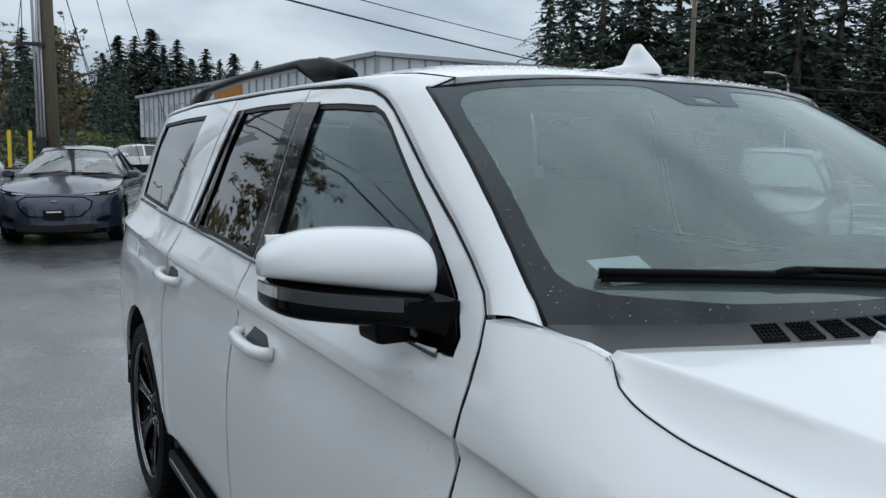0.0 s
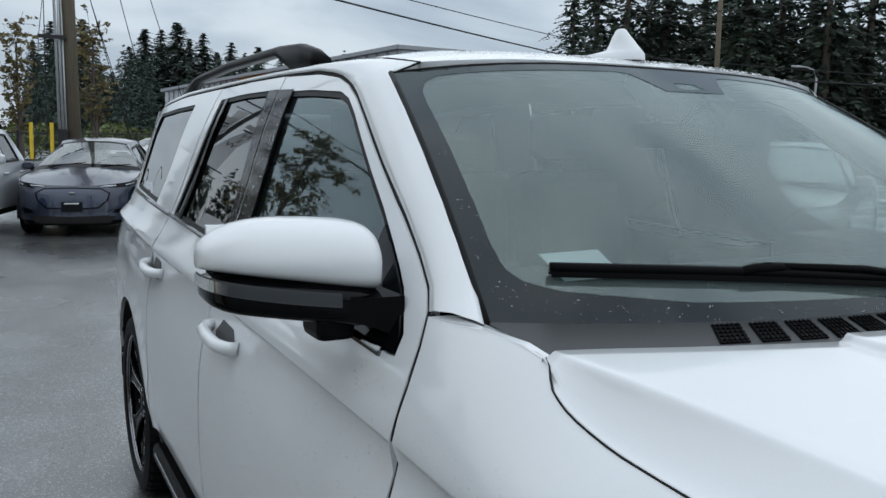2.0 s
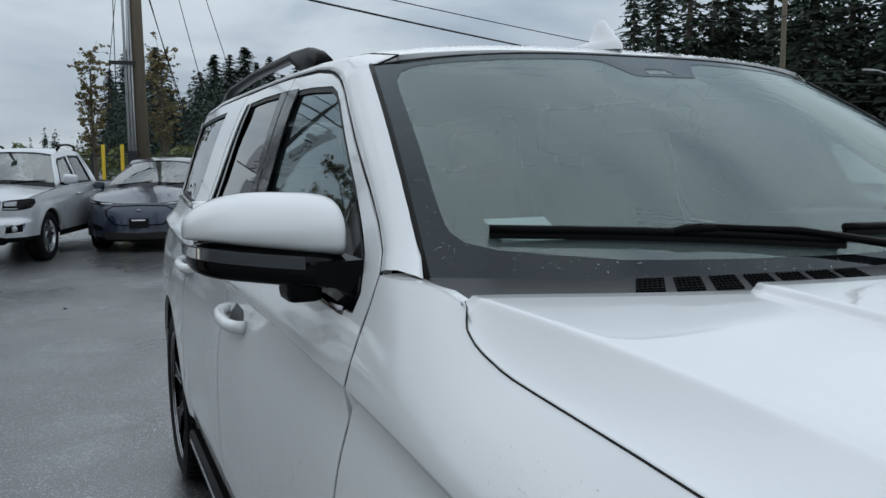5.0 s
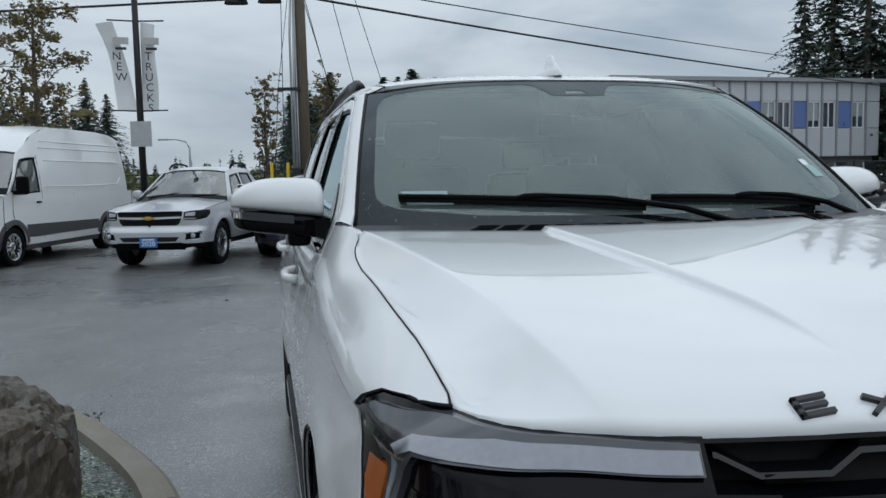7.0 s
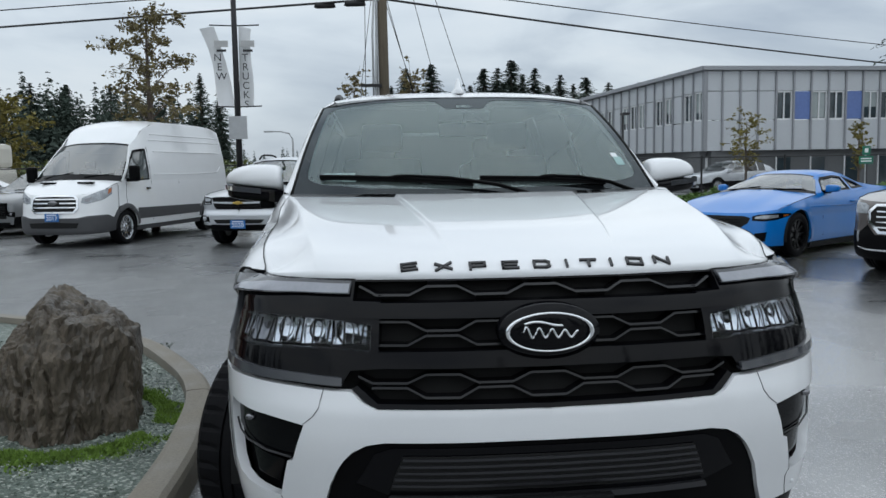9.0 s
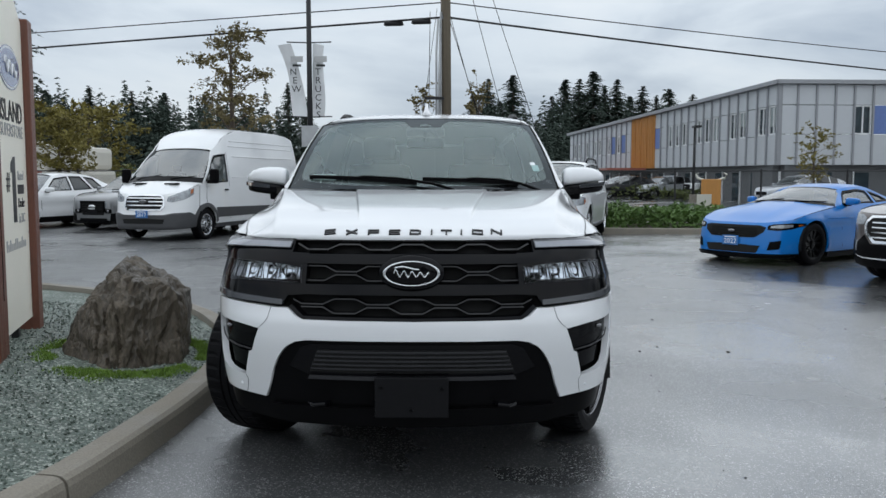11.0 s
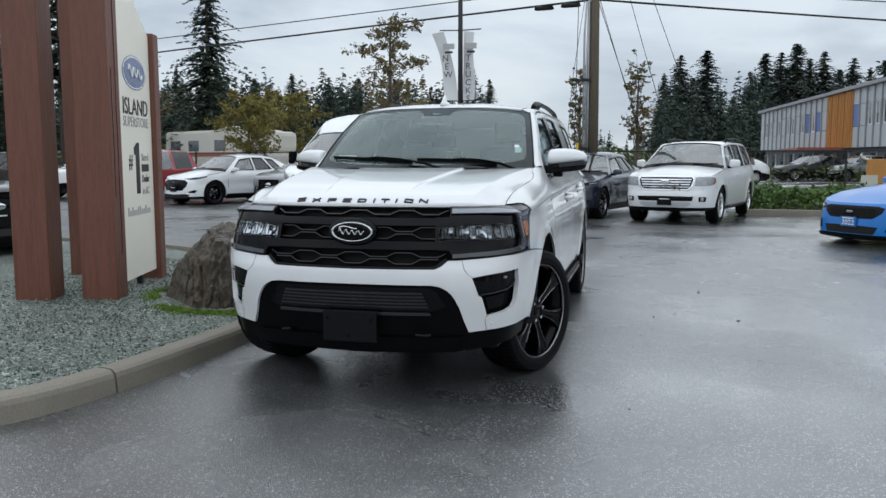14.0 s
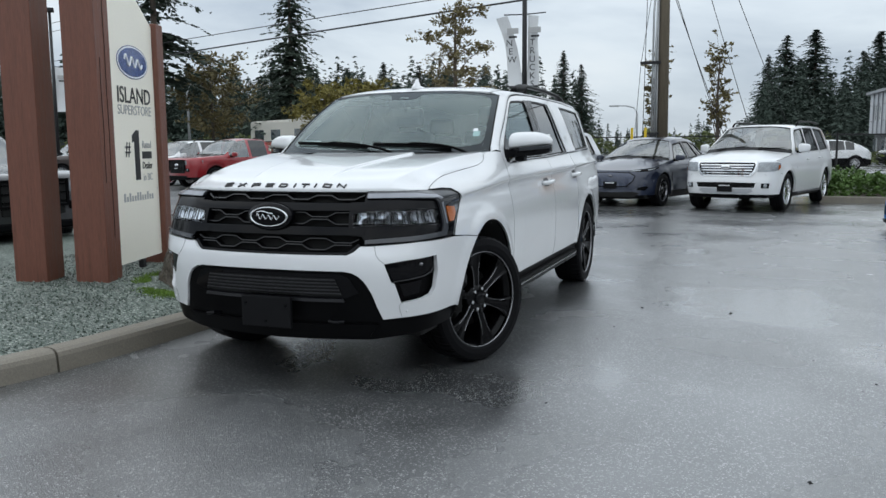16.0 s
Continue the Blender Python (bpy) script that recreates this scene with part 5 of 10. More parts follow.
for s in (-1, 1):
    rows = []
    for a, (y, z) in zip(inner_line, outer_line):
        p = screen_at(1.0, a[1], 0.004) if a[0] == "w" else roof_where(a[1] + 0.004, a[2])[0] + Vector((0, 0, -0.001))
        if a[0] == "w" and a[1] == 0.0:
            p += Vector((0.012, -0.01, 0.0))
        o = shell(s_at_y(y), z, 0.0)[0]
        bulge = Vector((0.55, -0.25 if a[0] == "w" else 0.0, 0.6)) * 0.016
        sink = Vector((-0.02, 0.0, -0.012))
        rows.append([p + Vector((-0.004, 0.012, -0.02)), p, p.lerp(o, 0.12) + bulge * 0.45, p.lerp(o, 0.5) + bulge, p.lerp(o, 0.85) + bulge * 0.5, o, o + sink])
    rows = [[(s * q.x, q.y, q.z) for q in r] for r in rows]
    part("windshield_pillar", strip_mesh("windshield_pillar", rows, "white_paint"), "", suv)
    part("roof_joint", tube(bmesh.new(), [(s * q.x, q.y, q.z) for q in [screen_at(1.0, 1.0, -0.002)] + [roof_where(a[1] + 0.001, a[2])[0] + Vector((0, 0, -0.0015)) for a in inner_line if a[0] == "r"]], 0.0028, 5), "cavity", suv)
    part("frame_joint", tube(bmesh.new(), [(s * q.x, q.y, q.z) for q in (shell(s_at_y(y + 0.005), z - 0.003, -0.005)[0] for y, z in outer_line)], 0.0034, 5), "cavity", suv)

# painted corner between hood, fender and windshield foot
for s in (-1, 1):
    o = [shell(s_at_y(y), z - 0.003, 0.0012)[0] for y, z in ((1.371, 1.347), (1.42, 1.358), (1.51, 1.362), (1.58, 1.360), (1.641, 1.357))]
    q = [Vector(p) for p in ((0.846, 1.372, 1.344), (0.838, 1.43, 1.350), (0.838, 1.49, 1.354), (0.843, 1.535, 1.358), (0.853, 1.56, 1.366))]
    part("cowl_corner", strip_mesh("cowl_corner", [[(s * p.x, p.y, p.z) for p in (b + Vector((-0.004, 0, -0.02)), b, b.lerp(a, 0.5) + Vector((0, 0, 0.003)), a)] for a, b in zip(o, q)], "white_paint"), "", suv)

cover = prism([(-0.13, 0), (0.13, 0), (0.09, 0.17), (-0.09, 0.17)], 0.05, "z")
cover_m = Matrix.Translation(screen_at(0, 0.83, -0.06)) @ Matrix.Rotation(radians(30), 4, "X")
part("sensor_cover", cover, "grey_plastic", windshield, at=cover_m)
part("sensor_window", prism([(-0.06, 0.03), (0.06, 0.03), (0.04, 0.075), (-0.04, 0.075)], 0.01, "z"), "interior_grey", windshield, at=cover_m @ Matrix.Translation((0, 0, 0.047)))
rvm = Matrix.Translation((0.0, 2.02, 1.66))
part("rear_view_mirror", boxed(-0.125, 0.125, -0.015, 0.02, -0.035, 0.035, bevel=0.012), "black_plastic", suv, at=rvm)
part("mirror_stalk", tube(bmesh.new(), [(0, 1.93, 1.735), (0, 1.99, 1.70), (0, 2.01, 1.67)], 0.012, 8), "black_plastic", suv)
part("windshield_sticker", screen_mesh("windshield_sticker", "teal_paper", 0.845, 0.90, 0.22, 0.30, 0.0022, 2, 2), "", windshield, "pale teal inspection sticker")
part("windshield_tag", screen_mesh("windshield_tag", "paper", 0.84, 0.88, 0.30, 0.34, 0.0022, 2, 2), "", windshield)

# cowl
cowl = part("cowl_panel", strip_mesh("cowl_panel", [[(x, 1.20 + 0.18 * (abs(x) / 0.84) ** 2.1 + t * 0.15, 1.336 + 0.018 * t + 0.006 * abs(x)) for x in np.linspace(-0.84, 0.84, 33)] for t in (-0.15, 0.1, 0.35, 0.8, 1.1)], "cowl_grey"), "", suv, "dark grey plastic cowl below the windshield")


def cowl_vent():
    """A slanting opening closed by a grid of thin ribs."""
    bm = bmesh.new()
    lean = Matrix.Identity(4)
    lean[0][1] = 0.42
    box(bm, -0.026, 0.026, -0.04, 0.04, -0.001, 0.0015, m=lean)
    for i in range(6):
        box(bm, -0.024 + 0.0088 * i, -0.0225 + 0.0088 * i, -0.039, 0.039, 0.0015, 0.004, m=lean)
    for i in range(5):
        box(bm, -0.025, 0.025, -0.033 + 0.016 * i, -0.0318 + 0.016 * i, 0.0015, 0.0035, m=lean)
    return from_bm("cowl_vent", bm, "black_plastic")


VENT = cowl_vent()
for s in (-1, 1):
    for i in range(7):
        x = s * (0.105 + 0.068 * i)
        y = 1.285 + 0.18 * (abs(x) / 0.84) ** 2.1 + 0.006
        part("cowl_vent", VENT, "", cowl, at=Matrix.Translation((x, y, 1.3475 + 0.006 * abs(x))) @ Matrix.Rotation(s * 0.42 * (abs(x) / 0.84) ** 1.1, 4, "Z") @ Matrix.Rotation(radians(6), 4, "X"))


def wiper(u0, u1, v0, v1, pivot_u, side):
    def line(lift, dv=0.0):
        return [screen_at(u0 + (u1 - u0) * t, v0 + (v1 - v0) * t + dv + 0.012 * math.sin(math.pi * t), lift) for t in np.linspace(0, 1, 16)]
    w = part("wiper", tube(bmesh.new(), line(0.017), 0.0085, 8, 0.0085), "black_plastic", suv, smooth=True)
    part("rubber_edge", strip_mesh("rubber_edge", [[tuple(a), tuple(b)] for a, b in zip(line(0.014), line(0.002))], "rubber"), "", w)
    part("air_spoiler", strip_mesh("air_spoiler", [[tuple(a), tuple(b), tuple(c)] for a, b, c in zip(line(0.008, -0.016), line(0.022, -0.004), line(0.022, 0.008))], "black_plastic"), "", w)
    mid, vm = u0 + (u1 - u0) * 0.54, v0 + (v1 - v0) * 0.54 + 0.012
    part("joint", tube(bmesh.new(), [screen_at(mid + d, vm + 0.004, h) for d, h in ((-0.055, 0.016), (-0.03, 0.024), (0.03, 0.025), (0.06, 0.020))], 0.0095, 8), "black_plastic", w, smooth=True)
    part("arm", tube(bmesh.new(), [screen_at(mid - 0.01, vm + 0.006, 0.028), screen_at(mid + (pivot_u - mid) * 0.35, vm * 0.80 + 0.004, 0.030), screen_at(mid + (pivot_u - mid) * 0.7, vm * 0.36, 0.026), screen_at(pivot_u, -0.04, 0.012)], 0.006, 8, 0.010), "black_plastic", w, smooth=True)
    return w


wiper(-0.86, -0.04, 0.135, 0.075, 0.30, 1)
wiper(0.0, 0.70, 0.115, 0.055, 0.86, 1)

# side glass, trims and mirrors
CAP_TOP = [(-1.0, 0.42), (-0.985, 0.60), (-0.95, 0.74), (-0.88, 0.87), (-0.78, 0.95), (-0.6, 1.0), (-0.1, 1.02), (0.15, 1.0), (0.38, 0.93), (0.56, 0.83), (0.70, 0.71), (0.81, 0.58), (0.89, 0.45), (0.95, 0.32), (0.985, 0.18), (1.0, 0.05)]
CAP_DEPTH = [(-1.0, 0.62), (-0.95, 0.80), (-0.85, 0.92), (-0.6, 1.0), (0.2, 0.98), (0.56, 0.88), (0.80, 0.70), (0.95, 0.45), (1.0, 0.20)]
for s in (-1, 1):
    for nm, loop, mat, lab in (("front_window", WIN_F, "side_glass", ""), ("rear_window", WIN_R, "privacy_glass", "dark privacy glass"), ("quarter_window", WIN_Q, "privacy_glass", "dark privacy glass")):
        pane = part(nm, panel_mesh(nm, loop, [], mat, skin(-0.010), gap=-0.006, rim=0, step=0.12, sides=(s,)), "", suv, lab)
        pane.visible_shadow = nm != "front_window"
    for nm, loop in (("window_seal", WIN_F), ("window_seal", WIN_R), ("window_seal", WIN_Q)):
        part(nm, panel_mesh(nm, loop, [shrink(loop, 0.011)], "seal", skin(-0.004), gap=-0.002, rim=0.006, step=0.06, sides=(s,)), "", suv)
    part("pillar_trim", panel_mesh("pillar_trim", [Y_(2.775, 1.303), Y_(2.775, 1.78), Y_(2.908, 1.784), Y_(2.908, 1.306)], [], "gloss_black", skin(0.003), gap=0.001, rim=0.008, step=0.06, sides=(s,)), "", suv, "gloss black door pillar trim")
    part("pillar_trim", panel_mesh("pillar_trim", [Y_(2.922, 1.306), Y_(2.922, 1.784), Y_(3.02, 1.785), Y_(2.985, 1.315)], [], "gloss_black", skin(0.003), gap=0.001, rim=0.008, step=0.06, sides=(s,)), "", suv, "gloss black door pillar trim")
    part("window_divider", panel_mesh("window_divider", [Y_(3.66, 1.325), Y_(3.535, 1.782), Y_(3.57, 1.782), Y_(3.70, 1.325)], [], "gloss_black", skin(0.0), gap=0, rim=0.008, step=0.06, sides=(s,)), "", suv)
    belt_line = [(1.74, 1.277), (2.4, 1.294), (2.905, 1.301), (2.925, 1.301), (3.4, 1.318), (3.84, 1.33)]
    part("belt_moulding", tube(bmesh.new(), [Vector((s * p.x, p.y, p.z)) for p in (shell(s_at_y(y), z, 0.004)[0] for y, z in belt_line)], 0.009, 8), "dark_chrome", suv, smooth=True)
    part("belt_moulding", tube(bmesh.new(), [Vector((s * p.x, p.y, p.z)) for p in (shell(s_at_y(y), z, 0.004)[0] for y, z in ((3.88, 1.331), (4.4, 1.345), (4.98, 1.36)))], 0.009, 8), "dark_chrome", suv, smooth=True)
    # running board
    rb = part("running_board", boxed(min(s * 0.86, s * 1.0), max(s * 0.86, s * 1.0), 1.66, 3.84, 0.335, 0.405, bevel=0.02), "black_plastic", suv)
    part("board_strip", boxed(min(s * 0.985, s * 1.003), max(s * 0.985, s * 1.003), 1.72, 3.78, 0.37, 0.382, bevel=0.004), "dark_chrome", rb)
    part("rocker_panel", panel_mesh("rocker_panel", [Y_(1.57, 0.36), Y_(1.57, 0.455), Y_(3.87, 0.455), Y_(3.87, 0.36)], [], "black_plastic", skin(-0.012), gap=0, rim=0.02, step=0.1, sides=(s,)), "", suv)
    # arches and liners
    for cy, r in ((AXLE_F, ARCH_F), (AXLE_R, ARCH_R)):
        v, f = lathe([(r + 0.002, -0.30), (r + 0.002, 0.0), ], 36)
        f = [q for q in f if all(WHEEL_R + v[i][2] > 0.40 for i in q)]
        part("arch_liner", mesh_of("arch_liner", [(s * (0.985 + x), cy + b, WHEEL_R + c) for x, b, c in v], f, "cavity"), "", suv)
        v, f = lathe([(r + 0.002, -0.30), (0.01, -0.30)], 36)
        f = [q for q in f if all(WHEEL_R + v[i][2] > 0.36 for i in q)]
        part("arch_wall", mesh_of("arch_wall", [(s * (0.985 + x), cy + b, WHEEL_R + c) for x, b, c in v], f, "cavity"), "", suv)
        lip = [shell(a, b, 0.004)[0] for a, b in arc(cy, r + 0.004, 178, 2, 30)]
    # door handles
    for y0, y1, z in ((2.555, 2.845, 1.092), (3.675, 3.965, 1.122)):
        hd = part("door_handle", tube(bmesh.new(), [Vector((s * p.x, p.y, p.z)) for p in (shell(s_at_y(y0 + (y1 - y0) * t), z + 0.008 * t, o)[0] for t, o in ((0, 0.0), (0.06, 0.026), (0.2, 0.042), (0.5, 0.047), (0.8, 0.042), (0.94, 0.026), (1, 0.0)))], 0.0185, 10), "white_paint", suv, smooth=True)
        part("handle_cup", panel_mesh("handle_cup", [Y_(y0 + 0.06, z - 0.03), Y_(y0 + 0.04, z), Y_(y0 + 0.08, z + 0.035), Y_(y1 - 0.10, z + 0.04), Y_(y1 - 0.05, z), Y_(y1 - 0.09, z - 0.032)], [], "grey_plastic", skin(0.0025), gap=0, rim=0.004, step=0.03, sides=(s,)), "", hd)
    # side mirror
    cap = bmesh.new()
    rings = []
    for u in (-1.0, -0.985, -0.95, -0.88, -0.78, -0.6, -0.35, -0.1, 0.15, 0.38, 0.56, 0.70, 0.81, 0.89, 0.95, 0.985, 1.0):
        out = u * 0.5 + 0.5
        zt = table(CAP_TOP, u) * 0.070
        zb = 0.056 - 0.036 * out
        dep = 0.090 * table(CAP_DEPTH, u)
        ring = []
        for k in range(28):
            a = math.tau * k / 28
            ca, sa = math.cos(a), math.sin(a)
            yy = math.copysign(abs(ca) ** 0.72, ca) * dep
            zz = (zt * abs(sa) ** 0.80) if sa > 0 else -zb * abs(sa) ** 0.45
            ring.append(cap.verts.new((s * (1.052 + 0.143 * u), 1.838 + yy + 0.115 * out + 0.02 * max(0.0, zz / 0.078), 1.428 + zz)))
        rings.append(ring)
    for p, q in zip(rings, rings[1:]):
        for k in range(28):
            cap.faces.new((p[k], p[(k + 1) % 28], q[(k + 1) % 28], q[k]))
    cap.faces.new(rings[0])
    cap.faces.new(rings[-1])
    mir = part("side_mirror", cap, "white_paint", suv, smooth=True)
    low = bmesh.new()
    bmesh.ops.create_cube(low, size=1)
    bmesh.ops.subdivide_edges(low, edges=low.edges[:], cuts=7, use_grid_fill=True)
    for v in low.verts:
        p = v.co * 2
        k = (abs(p.x) ** 6 + abs(p.y) ** 4 + abs(p.z) ** 4) ** (1 / 4.5)
        q = p / k if k > 1 else p
        v.co = Vector((s * (1.047 + 0.140 * q.x), 1.840 + 0.087 * q.y + 0.112 * (q.x * 0.5 + 0.5), 1.344 + (0.036 - 0.004 * q.x) * q.z + 0.024 * (q.x * 0.5 + 0.5)))
    part("mirror_base", low, "gloss_black", mir, smooth=True)
    part("mirror_glass", boxed(min(s * 0.96, s * 1.17), max(s * 0.96, s * 1.17), 1.988, 1.995, 1.39, 1.48, bevel=0.002), "mirror", mir)
    def lamp_band(lift, zs):
        return [[(s * (1.052 + (0.143 + lift) * math.sin(a)), 1.8955 - (0.146 + lift) * max(0.0, math.cos(a)) ** 0.55 + 0.0575 * math.sin(a), z + 0.026 * (math.sin(a) * 0.5 + 0.5)) for a in np.linspace(-0.35, 1.7, 18)] for z in zs]
    part("turn_lamp", strip_mesh("turn_lamp", lamp_band(0.003, (1.354, 1.364, 1.374)), "lamp_glass"), "", mir, "clear turn signal strip")
    part("lamp_backing", strip_mesh("lamp_backing", lamp_band(0.0005, (1.352, 1.376)), "grey_plastic"), "", mir)
    arm = bmesh.new()
    vs = []
    for x, y0, y1, z0, z1 in ((0.895, 1.72, 1.88, 1.30, 1.375), (0.94, 1.75, 1.92, 1.318, 1.370), (1.0, 1.81, 1.94, 1.33, 1.366)):
        vs.append([arm.verts.new((s * x, y, z)) for y, z in ((y0, z0), (y1, z0), (y1, z1), (y0, z1))])
    for a, b in zip(vs, vs[1:]):
        for i in range(4):
            arm.faces.new((a[i], a[(i + 1) % 4], b[(i + 1) % 4], b[i]))
    arm.faces.new(vs[0])
    arm.faces.new(vs[-1])
    part("mirror_arm", arm, "gloss_black", mir)
    part("camera_pod", boxed(s * 0.985 - 0.035, s * 0.985 + 0.035, 1.80, 1.90, 1.285, 1.335, bevel=0.015), "black_plastic", mir)
    part("mirror_sail", panel_mesh("mirror_sail", [Y_(1.694, 1.284), Y_(1.698, 1.314), Y_(1.757, 1.377), Y_(1.90, 1.478), Y_(1.925, 1.40), Y_(1.94, 1.287)], [], "gloss_black", skin(0.004), gap=0, rim=0.012, step=0.05, sides=(s,)), "", suv, "gloss black mirror mounting triangle")
    # roof rail
    pts = [(0.665, 2.72, 1.865), (0.664, 2.80, 1.895), (0.662, 2.93, 1.922), (0.66, 3.15, 1.934), (0.66, 3.8, 1.934), (0.655, 4.4, 1.915), (0.65, 4.62, 1.89), (0.65, 4.72, 1.855)]
    rail = bmesh.new()
    ring = []
    for i, (x, y, z) in enumerate(pts):
        b = 0.016 if 0 < i < len(pts) - 1 else 0.006
        base = roof_where(x, y)[0].z - 0.01 if (i < 3 or i > 5) else z - 0.026
        ring.append([rail.verts.new((s * xx, y, zz)) for xx, zz in ((x - 0.022, base), (x + 0.024, base), (x + 0.018, z - 0.004), (x + 0.006, z + 0.004), (x - 0.012, z + 0.004), (x - 0.019, z - 0.004))])
    for a, b in zip(ring, ring[1:]):
        for i in range(6):
            rail.faces.new((a[i], a[(i + 1) % 6], b[(i + 1) % 6], b[i]))
    rail.faces.new(ring[0])
    rail.faces.new(ring[-1])
    part("roof_rail", rail, "black_plastic", suv, smooth=True)

# roof fin
fin = bmesh.new()
rings = []
for t, (y0, y1, hw) in zip((0, 0.016, 0.028, 0.034, 0.050, 0.070, 0.083, 0.088), ((2.150, 2.388, 0.036), (2.152, 2.384, 0.034), (2.162, 2.376, 0.027), (2.170, 2.300, 0.020), (2.188, 2.288, 0.016), (2.210, 2.276, 0.012), (2.224, 2.266, 0.009), (2.232, 2.258, 0.006))):
    z = 1.857 + t
    rings.append([fin.verts.new((hw * math.cos(a), (y0 + y1) / 2 - (y1 - y0) / 2 * math.sin(a), z + (0.012 * (math.sin(a) * -0.5 + 0.5) if t < 0.02 else 0))) for a in (math.tau * k / 16 for k in range(16))])
for a, b in zip(rings, rings[1:]):
    for i in range(16):
        fin.faces.new((a[i], a[(i + 1) % 16], b[(i + 1) % 16], b[i]))
fin.faces.new(rings[-1])
part("roof_fin", fin, "white_paint", suv, smooth=True)

# ---- nose: black fascia, lamps, grille ----
def face_patch(name, loop, material, out, parent=None, label="", gap=0.0, rim=0.012, step=0.05, sides=(1, -1), holes=()):
    return part(name, panel_mesh(name, loop, list(holes), material, skin(out), gap=gap, rim=rim, step=step, sides=sides), "", parent or suv, label)


fascia = face_patch("grille_backing", [X_(0, 1.150), X_(0.6, 1.150), X_(0.75, 1.165), X_(0.87, 1.182), Y_(0.42, 1.15), Y_(0.46, 0.885), X_(0.88, 0.87), X_(0.6, 0.83), X_(0.52, 0.79), X_(0, 0.785)], "cavity", -0.075, rim=0)
for z0, z1, xa, out in ((1.040, 1.084, 0.60, -0.006), (0.905, 0.953, 0.585, -0.004)):
    face_patch("grille_crossbar", [X_(0, z0), X_(xa, z0 + 0.002), X_(xa, z1 - 0.002), X_(0, z1)], "gloss_black", out, fascia, rim=0.05)
face_patch("grille_top_bar", [X_(0, 1.138), X_(0.58, 1.138), X_(0.58, 1.152), X_(0, 1.152)], "gloss_black", -0.012, fascia, rim=0.05)
face_patch("grille_bottom_bar", [X_(0, 0.790), X_(0.50, 0.795), X_(0.565, 0.85), X_(0.55, 0.86), X_(0.49, 0.812), X_(0, 0.806)], "gloss_black", -0.010, fascia, rim=0.05)


def wave(level, other, x1):
    """A grille bar that steps between two heights, both halves: level at the middle and every second flat, other between."""
    bm = bmesh.new()
    pitch, flat = 0.1525, 0.050
    stops = []
    for i in range(5):
        c = i * pitch
        stops += [(c - flat, level if i % 2 == 0 else other), (c + flat, level if i % 2 == 0 else other)]
    xs = sorted({0.0, x1} | {x for x, _ in stops if 0 < x < x1})
    for s in (1, -1):
        ring = []
        for x in xs:
            z = float(np.interp(x, [p[0] for p in stops], [p[1] for p in stops]))
            q = []
            for dz, o in ((-0.0032, -0.022), (0.0032, -0.022), (0.0042, -0.060), (-0.0042, -0.060)):
                p = shell(s_at_x(x), z + dz, o)[0]
                q.append(bm.verts.new((s * p.x, p.y, p.z)))
            ring.append(q)
        for a, b in zip(ring, ring[1:]):
            for i in range(4):
                bm.faces.new((a[i], a[(i + 1) % 4], b[(i + 1) % 4], b[i]))
    part("grille_wave", bm, "grille_bar", fascia)


wave(1.123, 1.101, 0.565)
wave(1.006, 1.030, 0.52)
wave(0.992, 0.966, 0.52)
wave(0.886, 0.863, 0.55)
wave(0.824, 0.850, 0.51)
for z, cs in ((1.128, (0.0, 0.305)), (1.096, (0.1525, 0.4575)), (0.999, (0.305,)), (0.856, (0.1525, 0.4575))):
    for c in cs:
        for s in (1, -1):
            p = shell(s_at_x(c), z, -0.032)[0]
            part("mesh_link", boxed(s * p.x - 0.042, s * p.x + 0.042, p.y, p.y + 0.03, z - 0.0065, z + 0.0065, bevel=0.002), "black_plastic", fascia)

